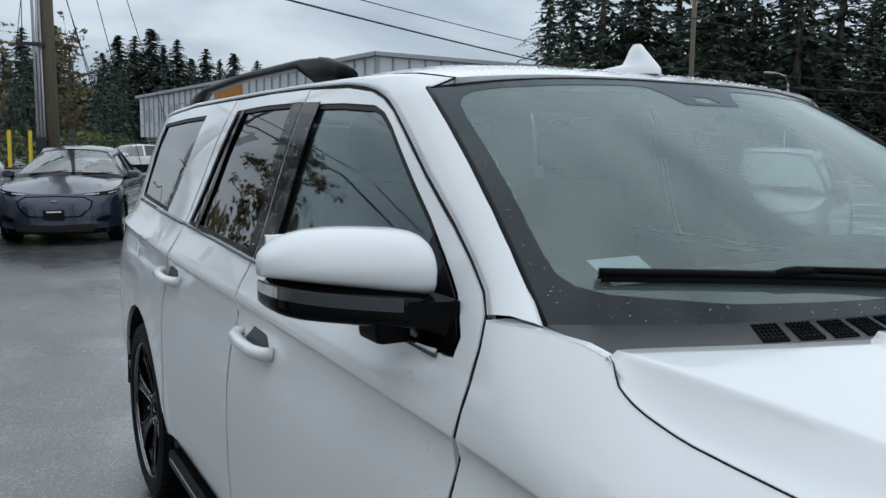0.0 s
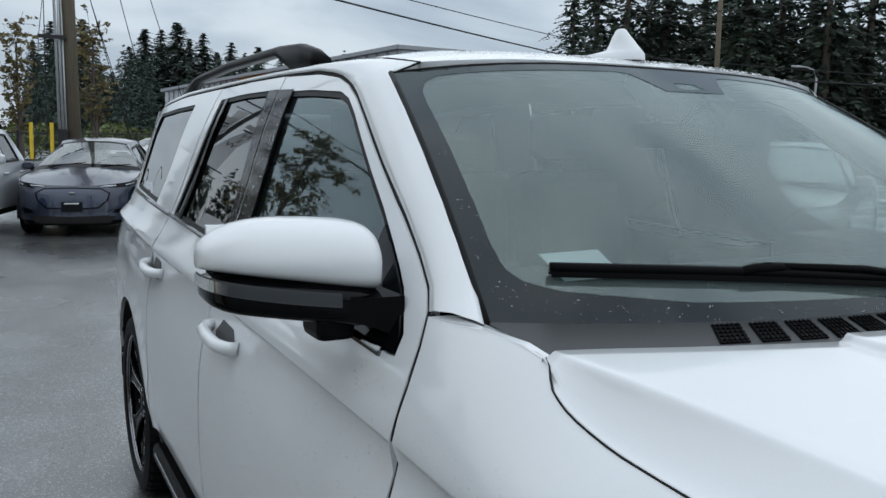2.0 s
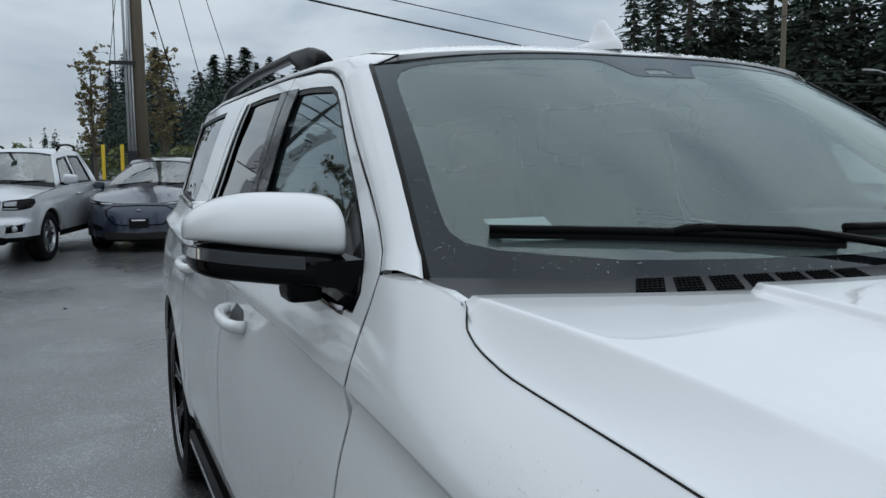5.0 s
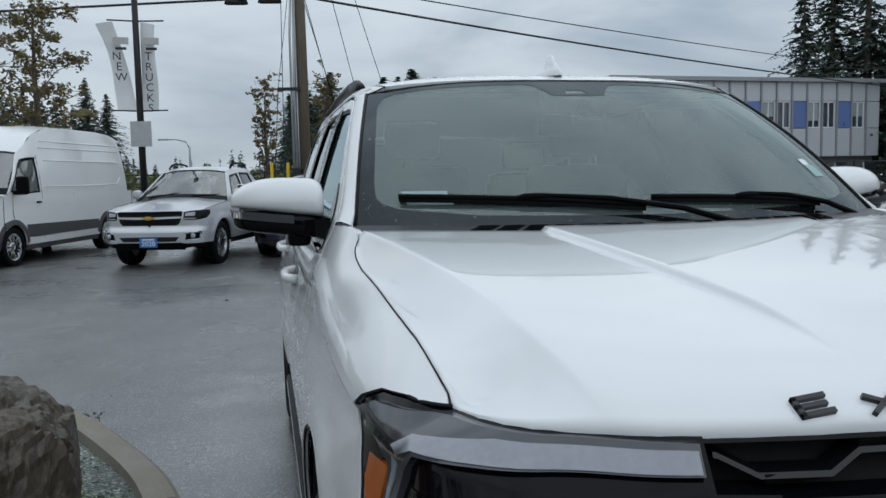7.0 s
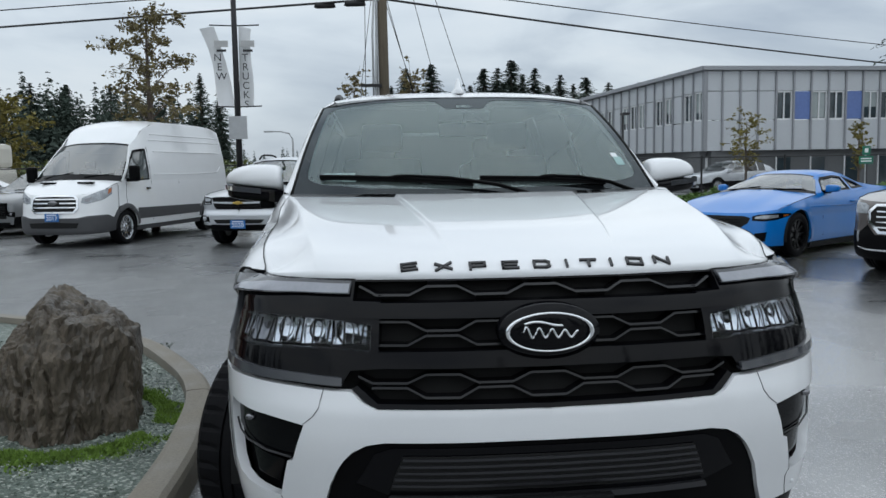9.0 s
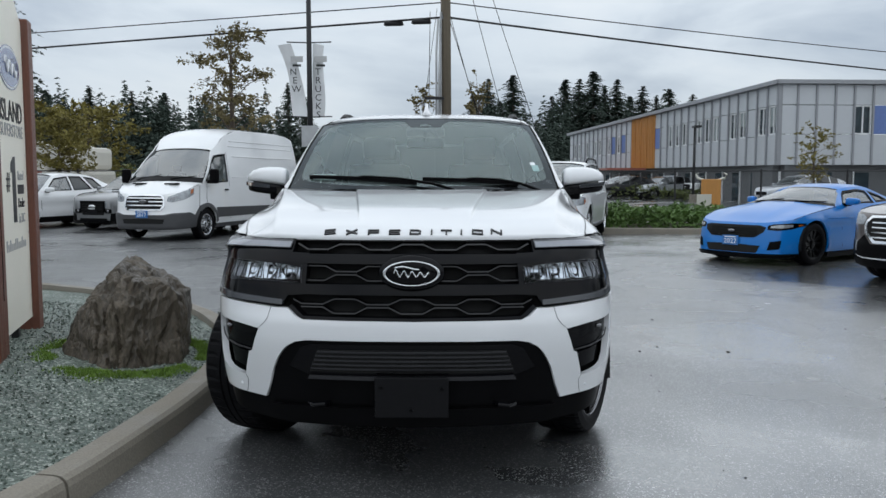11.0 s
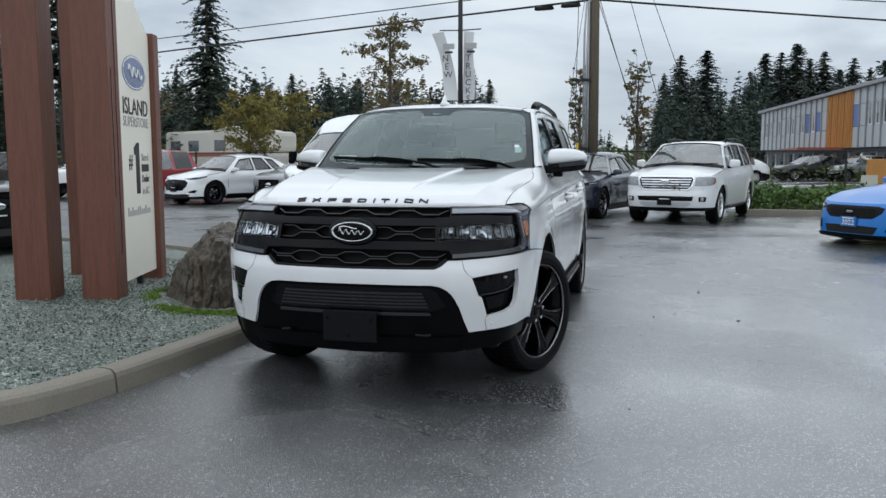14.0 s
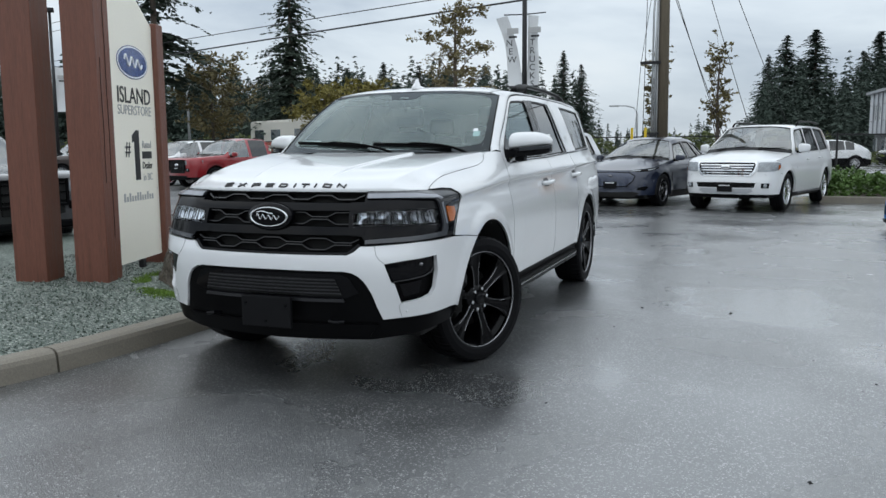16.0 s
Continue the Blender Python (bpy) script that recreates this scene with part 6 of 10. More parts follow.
# lamp clusters
for s in (-1, 1):
    lamp = face_patch("headlight", [X_(0.49, 1.086), X_(0.575, 1.088), X_(0.578, 1.149), X_(0.80, 1.149), Y_(0.385, 1.149), Y_(0.46, 1.151), Y_(0.53, 1.146), Y_(0.59, 1.122), Y_(0.645, 1.083), Y_(0.563, 1.0), Y_(0.497, 0.93), Y_(0.468, 0.880), X_(0.87, 0.872), X_(0.60, 0.855), X_(0.57, 0.90), X_(0.49, 0.905)], "gloss_black", -0.008, suv, "headlight with clear cells in a gloss black surround", sides=(s,), rim=0.05, step=0.03,
                      holes=([X_(0.515, 1.022), X_(0.62, 1.036), X_(0.86, 1.047), Y_(0.36, 1.043), Y_(0.36, 0.960), X_(0.86, 0.962), X_(0.62, 0.962), X_(0.515, 0.955)],))
    face_patch("lamp_housing", [X_(0.505, 1.03), X_(0.87, 1.057), Y_(0.37, 1.055), Y_(0.37, 0.95), X_(0.505, 0.945)], "cavity", -0.075, lamp, sides=(s,), rim=0)
    s0, s1 = s_at_x(0.53), s_at_y(0.345)
    for i in range(5):
        a, b = s0 + (s1 - s0) * i / 5, s0 + (s1 - s0) * (i + 1) / 5 - 0.006
        rows = []
        for t in np.linspace(0, 1, 7):
            r = []
            for q in np.linspace(0, 1, 6):
                p = shell(a + (b - a) * q, 0.966 + 0.070 * t, -0.03 - 0.035 * math.sin(math.pi * q) * (0.4 + 0.6 * math.sin(math.pi * t)))[0]
                r.append((s * p.x, p.y, p.z))
            rows.append(r)
        part("reflector_cell", strip_mesh("reflector_cell", rows, "chrome" if i in (0, 1, 2) else "dark_chrome"), "", lamp)
        for q in range(4):
            x = a + (b - a) * (q + 0.5) / 4
            p0, p1 = shell(x, 0.970, -0.022)[0], shell(x + 0.004 * (q - 1.5), 1.032, -0.026)[0]
            part("reflector_rib", tube(bmesh.new(), [(s * p0.x, p0.y, p0.z), (s * p1.x, p1.y, p1.z)], 0.0016 if q % 2 else 0.0034, 5), "dark_chrome" if q % 2 and i < 4 else "cavity", lamp)
    face_patch("lens_cover", [X_(0.51, 1.027), X_(0.62, 1.041), X_(0.86, 1.052), Y_(0.365, 1.047), Y_(0.365, 0.955), X_(0.86, 0.957), X_(0.62, 0.957), X_(0.51, 0.95)], "lamp_glass", -0.005, lamp, "clear lens", sides=(s,), rim=0)
    drl = face_patch("daytime_lamp", [X_(0.585, 1.106), X_(0.80, 1.107), X_(0.90, 1.106), Y_(0.33, 1.102), Y_(0.365, 1.075), Y_(0.378, 1.03), Y_(0.375, 0.955), Y_(0.355, 0.918), X_(0.90, 0.909), X_(0.80, 0.899), X_(0.59, 0.884), X_(0.59, 0.858), X_(0.80, 0.870), X_(0.90, 0.879), Y_(0.38, 0.888), Y_(0.41, 0.925), Y_(0.425, 1.0), Y_(0.435, 1.055), Y_(0.50, 1.075), Y_(0.575, 1.085), Y_(0.575, 1.118), Y_(0.52, 1.139), Y_(0.45, 1.144), Y_(0.36, 1.1475), X_(0.80, 1.1470), X_(0.585, 1.1440)], "lamp_white", 0.004, lamp, "pale light guide curving round the headlight", sides=(s,), gap=0.002, rim=0.03, step=0.025)
    face_patch("light_core", [X_(0.59, 1.110), X_(0.80, 1.111), X_(0.90, 1.111), Y_(0.34, 1.108), Y_(0.39, 1.085), Y_(0.402, 1.03), Y_(0.40, 0.955), Y_(0.412, 0.955), Y_(0.416, 1.03), Y_(0.41, 1.09), Y_(0.37, 1.124), X_(0.90, 1.138), X_(0.80, 1.138), X_(0.59, 1.136)], "light_core", 0.0065, drl, "white translucent core", sides=(s,), gap=0.001, rim=0.004, step=0.025)
    face_patch("marker_lens", [Y_(0.47, 1.072), Y_(0.57, 1.080), Y_(0.62, 1.083), Y_(0.555, 1.005), Y_(0.47, 1.06)], "dark_chrome", 0.0, lamp, sides=(s,), rim=0.02, step=0.03)
    face_patch("side_marker", [Y_(0.445, 1.052), Y_(0.445, 0.965), Y_(0.495, 0.965), Y_(0.54, 1.005), Y_(0.545, 1.045)], "amber", 0.001, lamp, "amber side marker", sides=(s,), rim=0.02)
    # bumper pocket with fog lamp
    pocket = face_patch("fog_lamp_pocket", [X_(0.685, 0.76), X_(0.935, 0.80), X_(0.935, 0.54), X_(0.77, 0.51)], "black_plastic", -0.05, suv, sides=(s,), rim=0)
    face_patch("pocket_shelf", [X_(0.703, 0.746), X_(0.925, 0.782), X_(0.927, 0.70), X_(0.895, 0.675), X_(0.745, 0.648)], "gloss_black", -0.022, pocket, sides=(s,), rim=0.03)
    p, n = shell(s_at_x(0.875), 0.742, -0.016)
    fg = bmesh.new()
    bmesh.ops.create_uvsphere(fg, u_segments=16, v_segments=8, radius=0.015, matrix=Matrix.Translation((s * p.x, p.y, p.z)) @ Matrix.Diagonal((1, 0.5, 0.7, 1)))
    part("fog_lamp", fg, "dark_chrome", pocket, smooth=True)
    part("pocket_lip", tube(bmesh.new(), [(s * q.x, q.y, q.z) for q in (shell(s_at_x(x), z, -0.012)[0] for x, z in ((0.745, 0.648), (0.82, 0.658), (0.885, 0.672), (0.912, 0.690), (0.922, 0.72)))], 0.0032, 6), "slat_grey", pocket, smooth=True)
    face_patch("pocket_blank", [X_(0.775, 0.63), X_(0.885, 0.648), X_(0.875, 0.575), X_(0.80, 0.558)], "gloss_black", -0.03, pocket, sides=(s,), rim=0.015)
    part("bumper_seam", tube(bmesh.new(), [(s * q.x, q.y, q.z) for q in (shell(s_at_x(x), z, 0.0005)[0] for x, z in ((0.782, 0.526), (0.772, 0.505), (0.778, 0.47), (0.788, 0.44)))], 0.0012, 5), "grey_plastic", suv)
    p, n = shell(s_at_x(0.81), 0.478, 0.002)
    sn = bmesh.new()
    bmesh.ops.create_uvsphere(sn, u_segments=10, v_segments=6, radius=0.008, matrix=Matrix.Translation((s * p.x, p.y, p.z)) @ Matrix.Diagonal((1, 0.4, 1, 1)))
    part("parking_sensor", sn, "white_paint", suv, smooth=True)

# emblem: oval badge with an abstract flourish
def oval(name, a, b, y, depth, material, parent, ring=0.0):
    bm = bmesh.new()
    n = 48
    prof = [(1.0, 0.0), (1.0, -depth * 0.7), (0.97, -depth)] + ([(1 - ring, -depth), (1 - ring - 0.02, -depth * 0.6)] if ring else [(0.5, -depth * 1.15), (0.001, -depth * 1.2)])
    rs = [[bm.verts.new((a * k * math.cos(t), y + d, 1.005 + b * k * math.sin(t))) for t in (math.tau * i / n for i in range(n))] for k, d in prof]
    for p, q in zip(rs, rs[1:]):
        for i in range(n):
            bm.faces.new((p[i], p[(i + 1) % n], q[(i + 1) % n], q[i]))
    return part(name, bm, material, parent, smooth=True)


badge = oval("emblem", 0.147, 0.080, 0.055, 0.045, "gloss_black", suv)
oval("emblem_ring", 0.127, 0.057, 0.012, 0.012, "chrome", badge, ring=0.09)
oval("emblem_field", 0.117, 0.049, 0.012, 0.004, "gloss_black", badge)
flour = tube(bmesh.new(), [(-0.078 + 0.156 * t, -0.003, 1.003 + 0.016 * math.sin(t * 27) * (1 - 0.45 * t) + 0.008 * (0.5 - t)) for t in np.linspace(0, 1, 80)], 0.0034, 6)
part("emblem_flourish", flour, "chrome", badge, smooth=True)
part("emblem_flourish", tube(bmesh.new(), [(-0.075 + 0.11 * t, -0.003, 1.030 + 0.006 * math.sin(t * 5)) for t in np.linspace(0, 1, 16)], 0.0038, 6), "chrome", badge, smooth=True)

# lower intake, valance, plate bracket
valance = face_patch("lower_valance", [X_(0, 0.703), X_(0.47, 0.703), X_(0.52, 0.695), X_(0.56, 0.674), X_(0.585, 0.649), X_(0.605, 0.620), X_(0.628, 0.575), X_(0.656, 0.497), X_(0.688, 0.424), X_(0.79, 0.434), X_(0.875, 0.441), X_(0.955, 0.450), Y_(0.50, 0.456), Y_(0.54, 0.43), Y_(0.50, 0.37), X_(0.90, 0.345), X_(0.6, 0.30), X_(0, 0.285)], "black_plastic", -0.014, suv, "black lower valance", rim=0.05,
                     holes=())
face_patch("intake_frame", [X_(0, 0.690), X_(0.45, 0.690), X_(0.50, 0.672), X_(0.525, 0.63), X_(0.555, 0.585), X_(0.46, 0.545), X_(0, 0.535)], "gloss_black", -0.008, valance, rim=0.02)
face_patch("intake_opening", [X_(0, 0.668), X_(0.42, 0.668), X_(0.445, 0.61), X_(0.46, 0.566), X_(0, 0.560)], "cavity", -0.0045, valance, rim=0)
for i in range(5):
    z = 0.574 + 0.0195 * i
    face_patch("intake_slat", [X_(0, z), X_(0.452 - 0.008 * i, z + 0.002), X_(0.452 - 0.008 * i, z + 0.009), X_(0, z + 0.008)], "slat_grey", 0.002, valance, rim=0.006, step=0.08)
# lighter grey than the valance: the ledge's highlight is put into its colour
face_patch("valance_step", [X_(0, 0.545), X_(0.46, 0.548), X_(0.47, 0.530), X_(0, 0.527)], "slat_grey", 0.006, valance, rim=0.02)
face_patch("skid_plate", [X_(0, 0.39), X_(0.66, 0.40), X_(0.60, 0.325), X_(0, 0.30)], "black_plastic", 0.006, valance, rim=0.03)
for s in (-1, 1):
    part("tow_hook", tube(bmesh.new(), [(s * 0.37, 0.03, 0.42), (s * 0.39, -0.015, 0.425), (s * 0.43, -0.02, 0.422), (s * 0.46, 0.02, 0.42)], 0.011, 8), "gloss_black", valance)
plate = part("plate_bracket", boxed(-0.16, 0.165, -0.062, -0.036, 0.375, 0.555, bevel=0.006), "plate_black", suv, "empty black number plate bracket")
for x, z in ((-0.13, 0.51), (0.135, 0.505), (0.0, 0.41)):
    part("bolt", tube(bmesh.new(), [(x, -0.062, z), (x, -0.067, z)], 0.008, 10), "black_plastic", plate)

# raised block letters on the hood's lip
STROKES = {
    "E": [((0, 0), (0, 1)), ((0, 1), (1, 1)), ((0, 0.5), (0.9, 0.5)), ((0, 0), (1, 0))], "X": [((0, 0), (1, 1)), ((0, 1), (1, 0))],
    "P": [((0, 0), (0, 1)), ((0, 1), (1, 1)), ((1, 1), (1, 0.42)), ((1, 0.42), (0, 0.42))], "D": [((0, 0), (0, 1)), ((0, 1), (0.8, 1)), ((0.8, 1), (1, 0.8)), ((1, 0.8), (1, 0.2)), ((1, 0.2), (0.8, 0)), ((0.8, 0), (0, 0))],
    "I": [((0.5, 0), (0.5, 1))], "T": [((0, 1), (1, 1)), ((0.5, 0), (0.5, 1))], "O": [((0, 0), (0, 1)), ((0, 1), (1, 1)), ((1, 1), (1, 0)), ((1, 0), (0, 0))],
    "N": [((0, 0), (0, 1)), ((0, 1), (1, 0)), ((1, 0), (1, 1))]}
LETTER_MESH = {}
for i, ch in enumerate("EXPEDITION"):
    if ch not in LETTER_MESH:
        bm = bmesh.new()
        for (x0, y0), (x1, y1) in STROKES[ch]:
            a, b = Vector(((x0 - 0.5) * 0.044, (y0 - 0.5) * 0.027)), Vector(((x1 - 0.5) * 0.044, (y1 - 0.5) * 0.027))
            d = b - a
            box(bm, -0.0036, d.length + 0.0036, -0.0036, 0.0036, -0.005, 0.003, m=Matrix.Translation((a.x, a.y, 0)) @ Matrix.Rotation(math.atan2(d.y, d.x), 4, "Z"))
        LETTER_MESH[ch] = from_bm("letter", bm, "lettering_black")
    x = (-0.382, -0.2815, -0.181, -0.084, 0.010, 0.0855, 0.1525, 0.221, 0.295, 0.382)[i]
    y = table(HOOD_NOSE, abs(x)) + 0.024
    p, n = hood_where(x, y)
    up = (Vector((0, 1, 0)) - n * n.y).normalized()
    side = up.cross(n)
    part("letter", LETTER_MESH[ch], "", suv, at=Matrix(((side.x, up.x, n.x, p.x + n.x * 0.004), (side.y, up.y, n.y, p.y + n.y * 0.004), (side.z, up.z, n.z, p.z + n.z * 0.004), (0, 0, 0, 1))))

# wheels
LIP = mesh_of("rim_lip", *lathe([(0.311, 0.118), (0.315, 0.127), (0.311, 0.131), (0.307, 0.129), (0.305, 0.116)], 64), "dark_chrome")
CAP = mesh_of("centre_cap", *lathe([(0.034, 0.09), (0.034, 0.104), (0.028, 0.108), (0.001, 0.109)], 20), "gloss_black")


def suv_wheel(x, y, steer):
    rim = 0.304
    key = "hero"
    if key not in WHEEL_CACHE:
        k = len(tyre_profile(WHEEL_R, 0.285, rim))
        tv, tf = lathe(tyre_profile(WHEEL_R, 0.285, rim), 160)
        for i, (a, b, c) in enumerate(tv):
            r = math.hypot(b, c)
            if r > WHEEL_R - 0.012 and abs(a) > 0.035 and (i // k) % 4 == 0:
                tv[i] = (a, b * (1 - 0.008 / r), c * (1 - 0.008 / r))
        tyre = mesh_of("tyre", tv, tf, "rubber", smooth=False)
        bm = bmesh.new()
        bv, bf = lathe([(rim + 0.003, 0.10), (rim - 0.015, 0.09), (rim - 0.03, -0.02), (rim - 0.035, -0.10), (0.02, -0.10)], 48)
        vs = [bm.verts.new(q) for q in bv]
        for q in bf:
            bm.faces.new([vs[i] for i in q])
        barrel = from_bm("barrel", bm, "rim_black", smooth=True)
        sp = bmesh.new()
        edge = bmesh.new()
        secs = [(0.055, 0.030, 0.084, 0.004), (0.10, 0.026, 0.094, 0.005), (0.15, 0.027, 0.103, 0.007), (0.20, 0.034, 0.110, 0.009), (0.24, 0.048, 0.115, 0.010), (0.275, 0.062, 0.118, 0.008), (0.303, 0.080, 0.119, 0.004)]
        ring = []
        for z, w, x0, dip in secs:
            ring.append([sp.verts.new(q) for q in ((x0 - 0.055, -w * 1.05, z), (x0 - 0.004, -w, z), (x0, -w * 0.80, z), (x0 - dip, -w * 0.52, z), (x0 - dip * 1.3, 0, z), (x0 - dip, w * 0.52, z), (x0, w * 0.80, z), (x0 - 0.004, w, z), (x0 - 0.055, w * 1.05, z))])
        for p, q in zip(ring, ring[1:]):
            for i in range(8):
                sp.faces.new((p[i], p[i + 1], q[i + 1], q[i]))
        for sg in (-1, 1):
            tube(edge, [(x0 + 0.0005, sg * w * 0.80, z) for z, w, x0, dip in secs[:-2]], 0.0018, 4)
        hub = bmesh.new()
        hv, hf = lathe([(0.095, 0.03), (0.095, 0.078), (0.085, 0.088), (0.04, 0.094), (0.001, 0.096)], 28)
        vs = [hub.verts.new(q) for q in hv]
        for q in hf:
            hub.faces.new([vs[i] for i in q])
        nut = tube(bmesh.new(), [(0.085, 0, 0), (0.108, 0, 0)], 0.011, 6)
        disc = mesh_of("brake_disc", *lathe([(0.19, -0.02), (0.19, 0.005), (0.06, 0.005)], 32), "disc_dark")
        WHEEL_CACHE[key] = (tyre, barrel, from_bm("spoke", sp, "rim_black"), from_bm("spoke_edge", edge, "dark_chrome"), from_bm("hub", hub, "rim_black", True), from_bm("lug_nut", nut, "chrome"), disc)
    tyre, barrel, sp, edge, hub, nut, disc = WHEEL_CACHE[key]
    w = new("wheel")
    w.parent, w.empty_display_size = suv, 0.1
    w.matrix_local = Matrix.Translation((x, y, WHEEL_R)) @ Matrix.Rotation(radians(steer), 4, "Z") @ (Matrix.Rotation(math.pi, 4, "Z") if x < 0 else Matrix()) @ Matrix.Rotation(radians(12), 4, "X")
    part("tyre", tyre, "", w, "black low-profile tyre")
    part("barrel", barrel, "", w)
    part("rim_lip", LIP, "", w, "thin grey machined rim lip")
    part("hub", hub, "", w)
    part("centre_cap", CAP, "", w)
    part("brake_disc", disc, "", w)
    for k in range(6):
        a = Matrix.Rotation(math.tau * k / 6, 4, "X")
        part("spoke", sp, "", w, at=a)
        part("spoke_edge", edge, "", w, "thin grey line along the spoke edge", at=a)
        part("lug_nut", nut, "", w, at=a @ Matrix.Rotation(math.pi / 6, 4, "X") @ Matrix.Translation((0, 0, 0.068)))
    return w


STEER = -24
for s in (-1, 1):
    suv_wheel(s * 0.855, AXLE_F - 0.03, STEER)
    suv_wheel(s * 0.855, AXLE_R, 0)

# cabin and underside
part("underbody", boxed(-0.80, 0.80, 0.35, 5.3, 0.28, 0.44, bevel=0.04), "cavity", suv)
part("engine_bay", boxed(-0.66, 0.66, 0.28, 1.20, 0.44, 1.02, bevel=0.04), "cavity", suv)
for s in (-1, 1):
    part("door_lining", panel_mesh("door_lining", [Y_(1.45, 0.44), Y_(1.45, 1.27), Y_(3.9, 1.29), Y_(3.9, 0.44)], [], "interior", skin(-0.075), gap=0, rim=0, step=0.15, sides=(s,)), "", suv)
    part("body_lining", panel_mesh("body_lining", [Y_(3.9, 0.92), Y_(3.9, 1.32), (END_S, 1.32), (END_S, 0.92)], [], "interior", skin(-0.06), gap=0, rim=0, step=0.2, sides=(s,)), "", suv)
    seat = part("front_seat", boxed(s * 0.40 - 0.25, s * 0.40 + 0.25, 2.35, 2.85, 0.80, 0.98, bevel=0.06), "interior", suv)
    part("backrest", boxed(s * 0.40 - 0.25, s * 0.40 + 0.25, -0.07, 0.07, 0, 0.62, bevel=0.06, m=Matrix()), "interior", seat, at=Matrix.Translation((0, 2.86, 0.93)) @ Matrix.Rotation(radians(-14), 4, "X"))
    part("headrest", boxed(s * 0.40 - 0.13, s * 0.40 + 0.13, 2.98, 3.08, 1.57, 1.75, bevel=0.04), "interior", seat)
    seat2 = part("rear_seat", boxed(s * 0.42 - 0.24, s * 0.42 + 0.24, 3.75, 3.90, 0.85, 1.50, bevel=0.06), "interior", suv)
    part("headrest", boxed(s * 0.42 - 0.13, s * 0.42 + 0.13, 3.85, 3.93, 1.52, 1.68, bevel=0.04), "interior", seat2)
part("cabin_floor", boxed(-0.85, 0.85, 1.3, 5.2, 0.5, 0.62), "interior", suv)
dash = part("dashboard", strip_mesh("dashboard", [[(x, y + 0.24 * (abs(x) / 0.8) ** 2.2, z) for x in np.linspace(-0.80, 0.80, 17)] for y, z in ((1.22, 1.29), (1.38, 1.325), (1.58, 1.375), (1.76, 1.385), (1.83, 1.33), (1.83, 0.85))], "interior_grey"), "", suv, "dark grey dashboard")
part("instrument_hood", boxed(0.24, 0.58, 1.70, 1.92, 1.30, 1.42, bevel=0.03), "interior", dash)
part("centre_screen", boxed(-0.16, 0.16, 1.84, 1.86, 1.14, 1.40, bevel=0.006), "gloss_black", dash)
ringv = [(0.41 + 0.185 * math.cos(a), 1.99 + 0.07 * math.sin(a), 1.17 + 0.175 * math.sin(a)) for a in np.linspace(0, math.tau, 33)]
wheel_hand = part("steering_wheel", tube(bmesh.new(), ringv, 0.016, 8), "interior", suv, smooth=True)
part("steering_hub", boxed(0.34, 0.48, 1.93, 2.0, 1.11, 1.22, bevel=0.02), "interior", wheel_hand)
part("headliner", strip_mesh("headliner", [[(x, y, z - 0.03 * (abs(x) / 0.68) ** 3) for x in np.linspace(-0.68, 0.68, 9)] for y, z in ((2.16, 1.80), (2.5, 1.83), (3.2, 1.845), (4.2, 1.845), (5.1, 1.78))], "headliner"), "", suv)
for s in (-1, 1):
    part("sun_visor", boxed(s * 0.38 - 0.2, s * 0.38 + 0.2, 2.14, 2.32, 1.772, 1.788, bevel=0.006), "headliner", suv)
paper = tagged(part("dash_paper", prism([(-0.07, -0.05), (0.07, -0.055), (0.072, 0.022), (-0.068, 0.025)], 0.002, "z"), "paper", None), "pale printed papers lying on the dashboard", "paper")
paper.matrix_world = Matrix.Translation((-0.625, 1.60, 1.437)) @ Matrix.Rotation(radians(8), 4, "Z") @ Matrix.Rotation(radians(30), 4, "X")


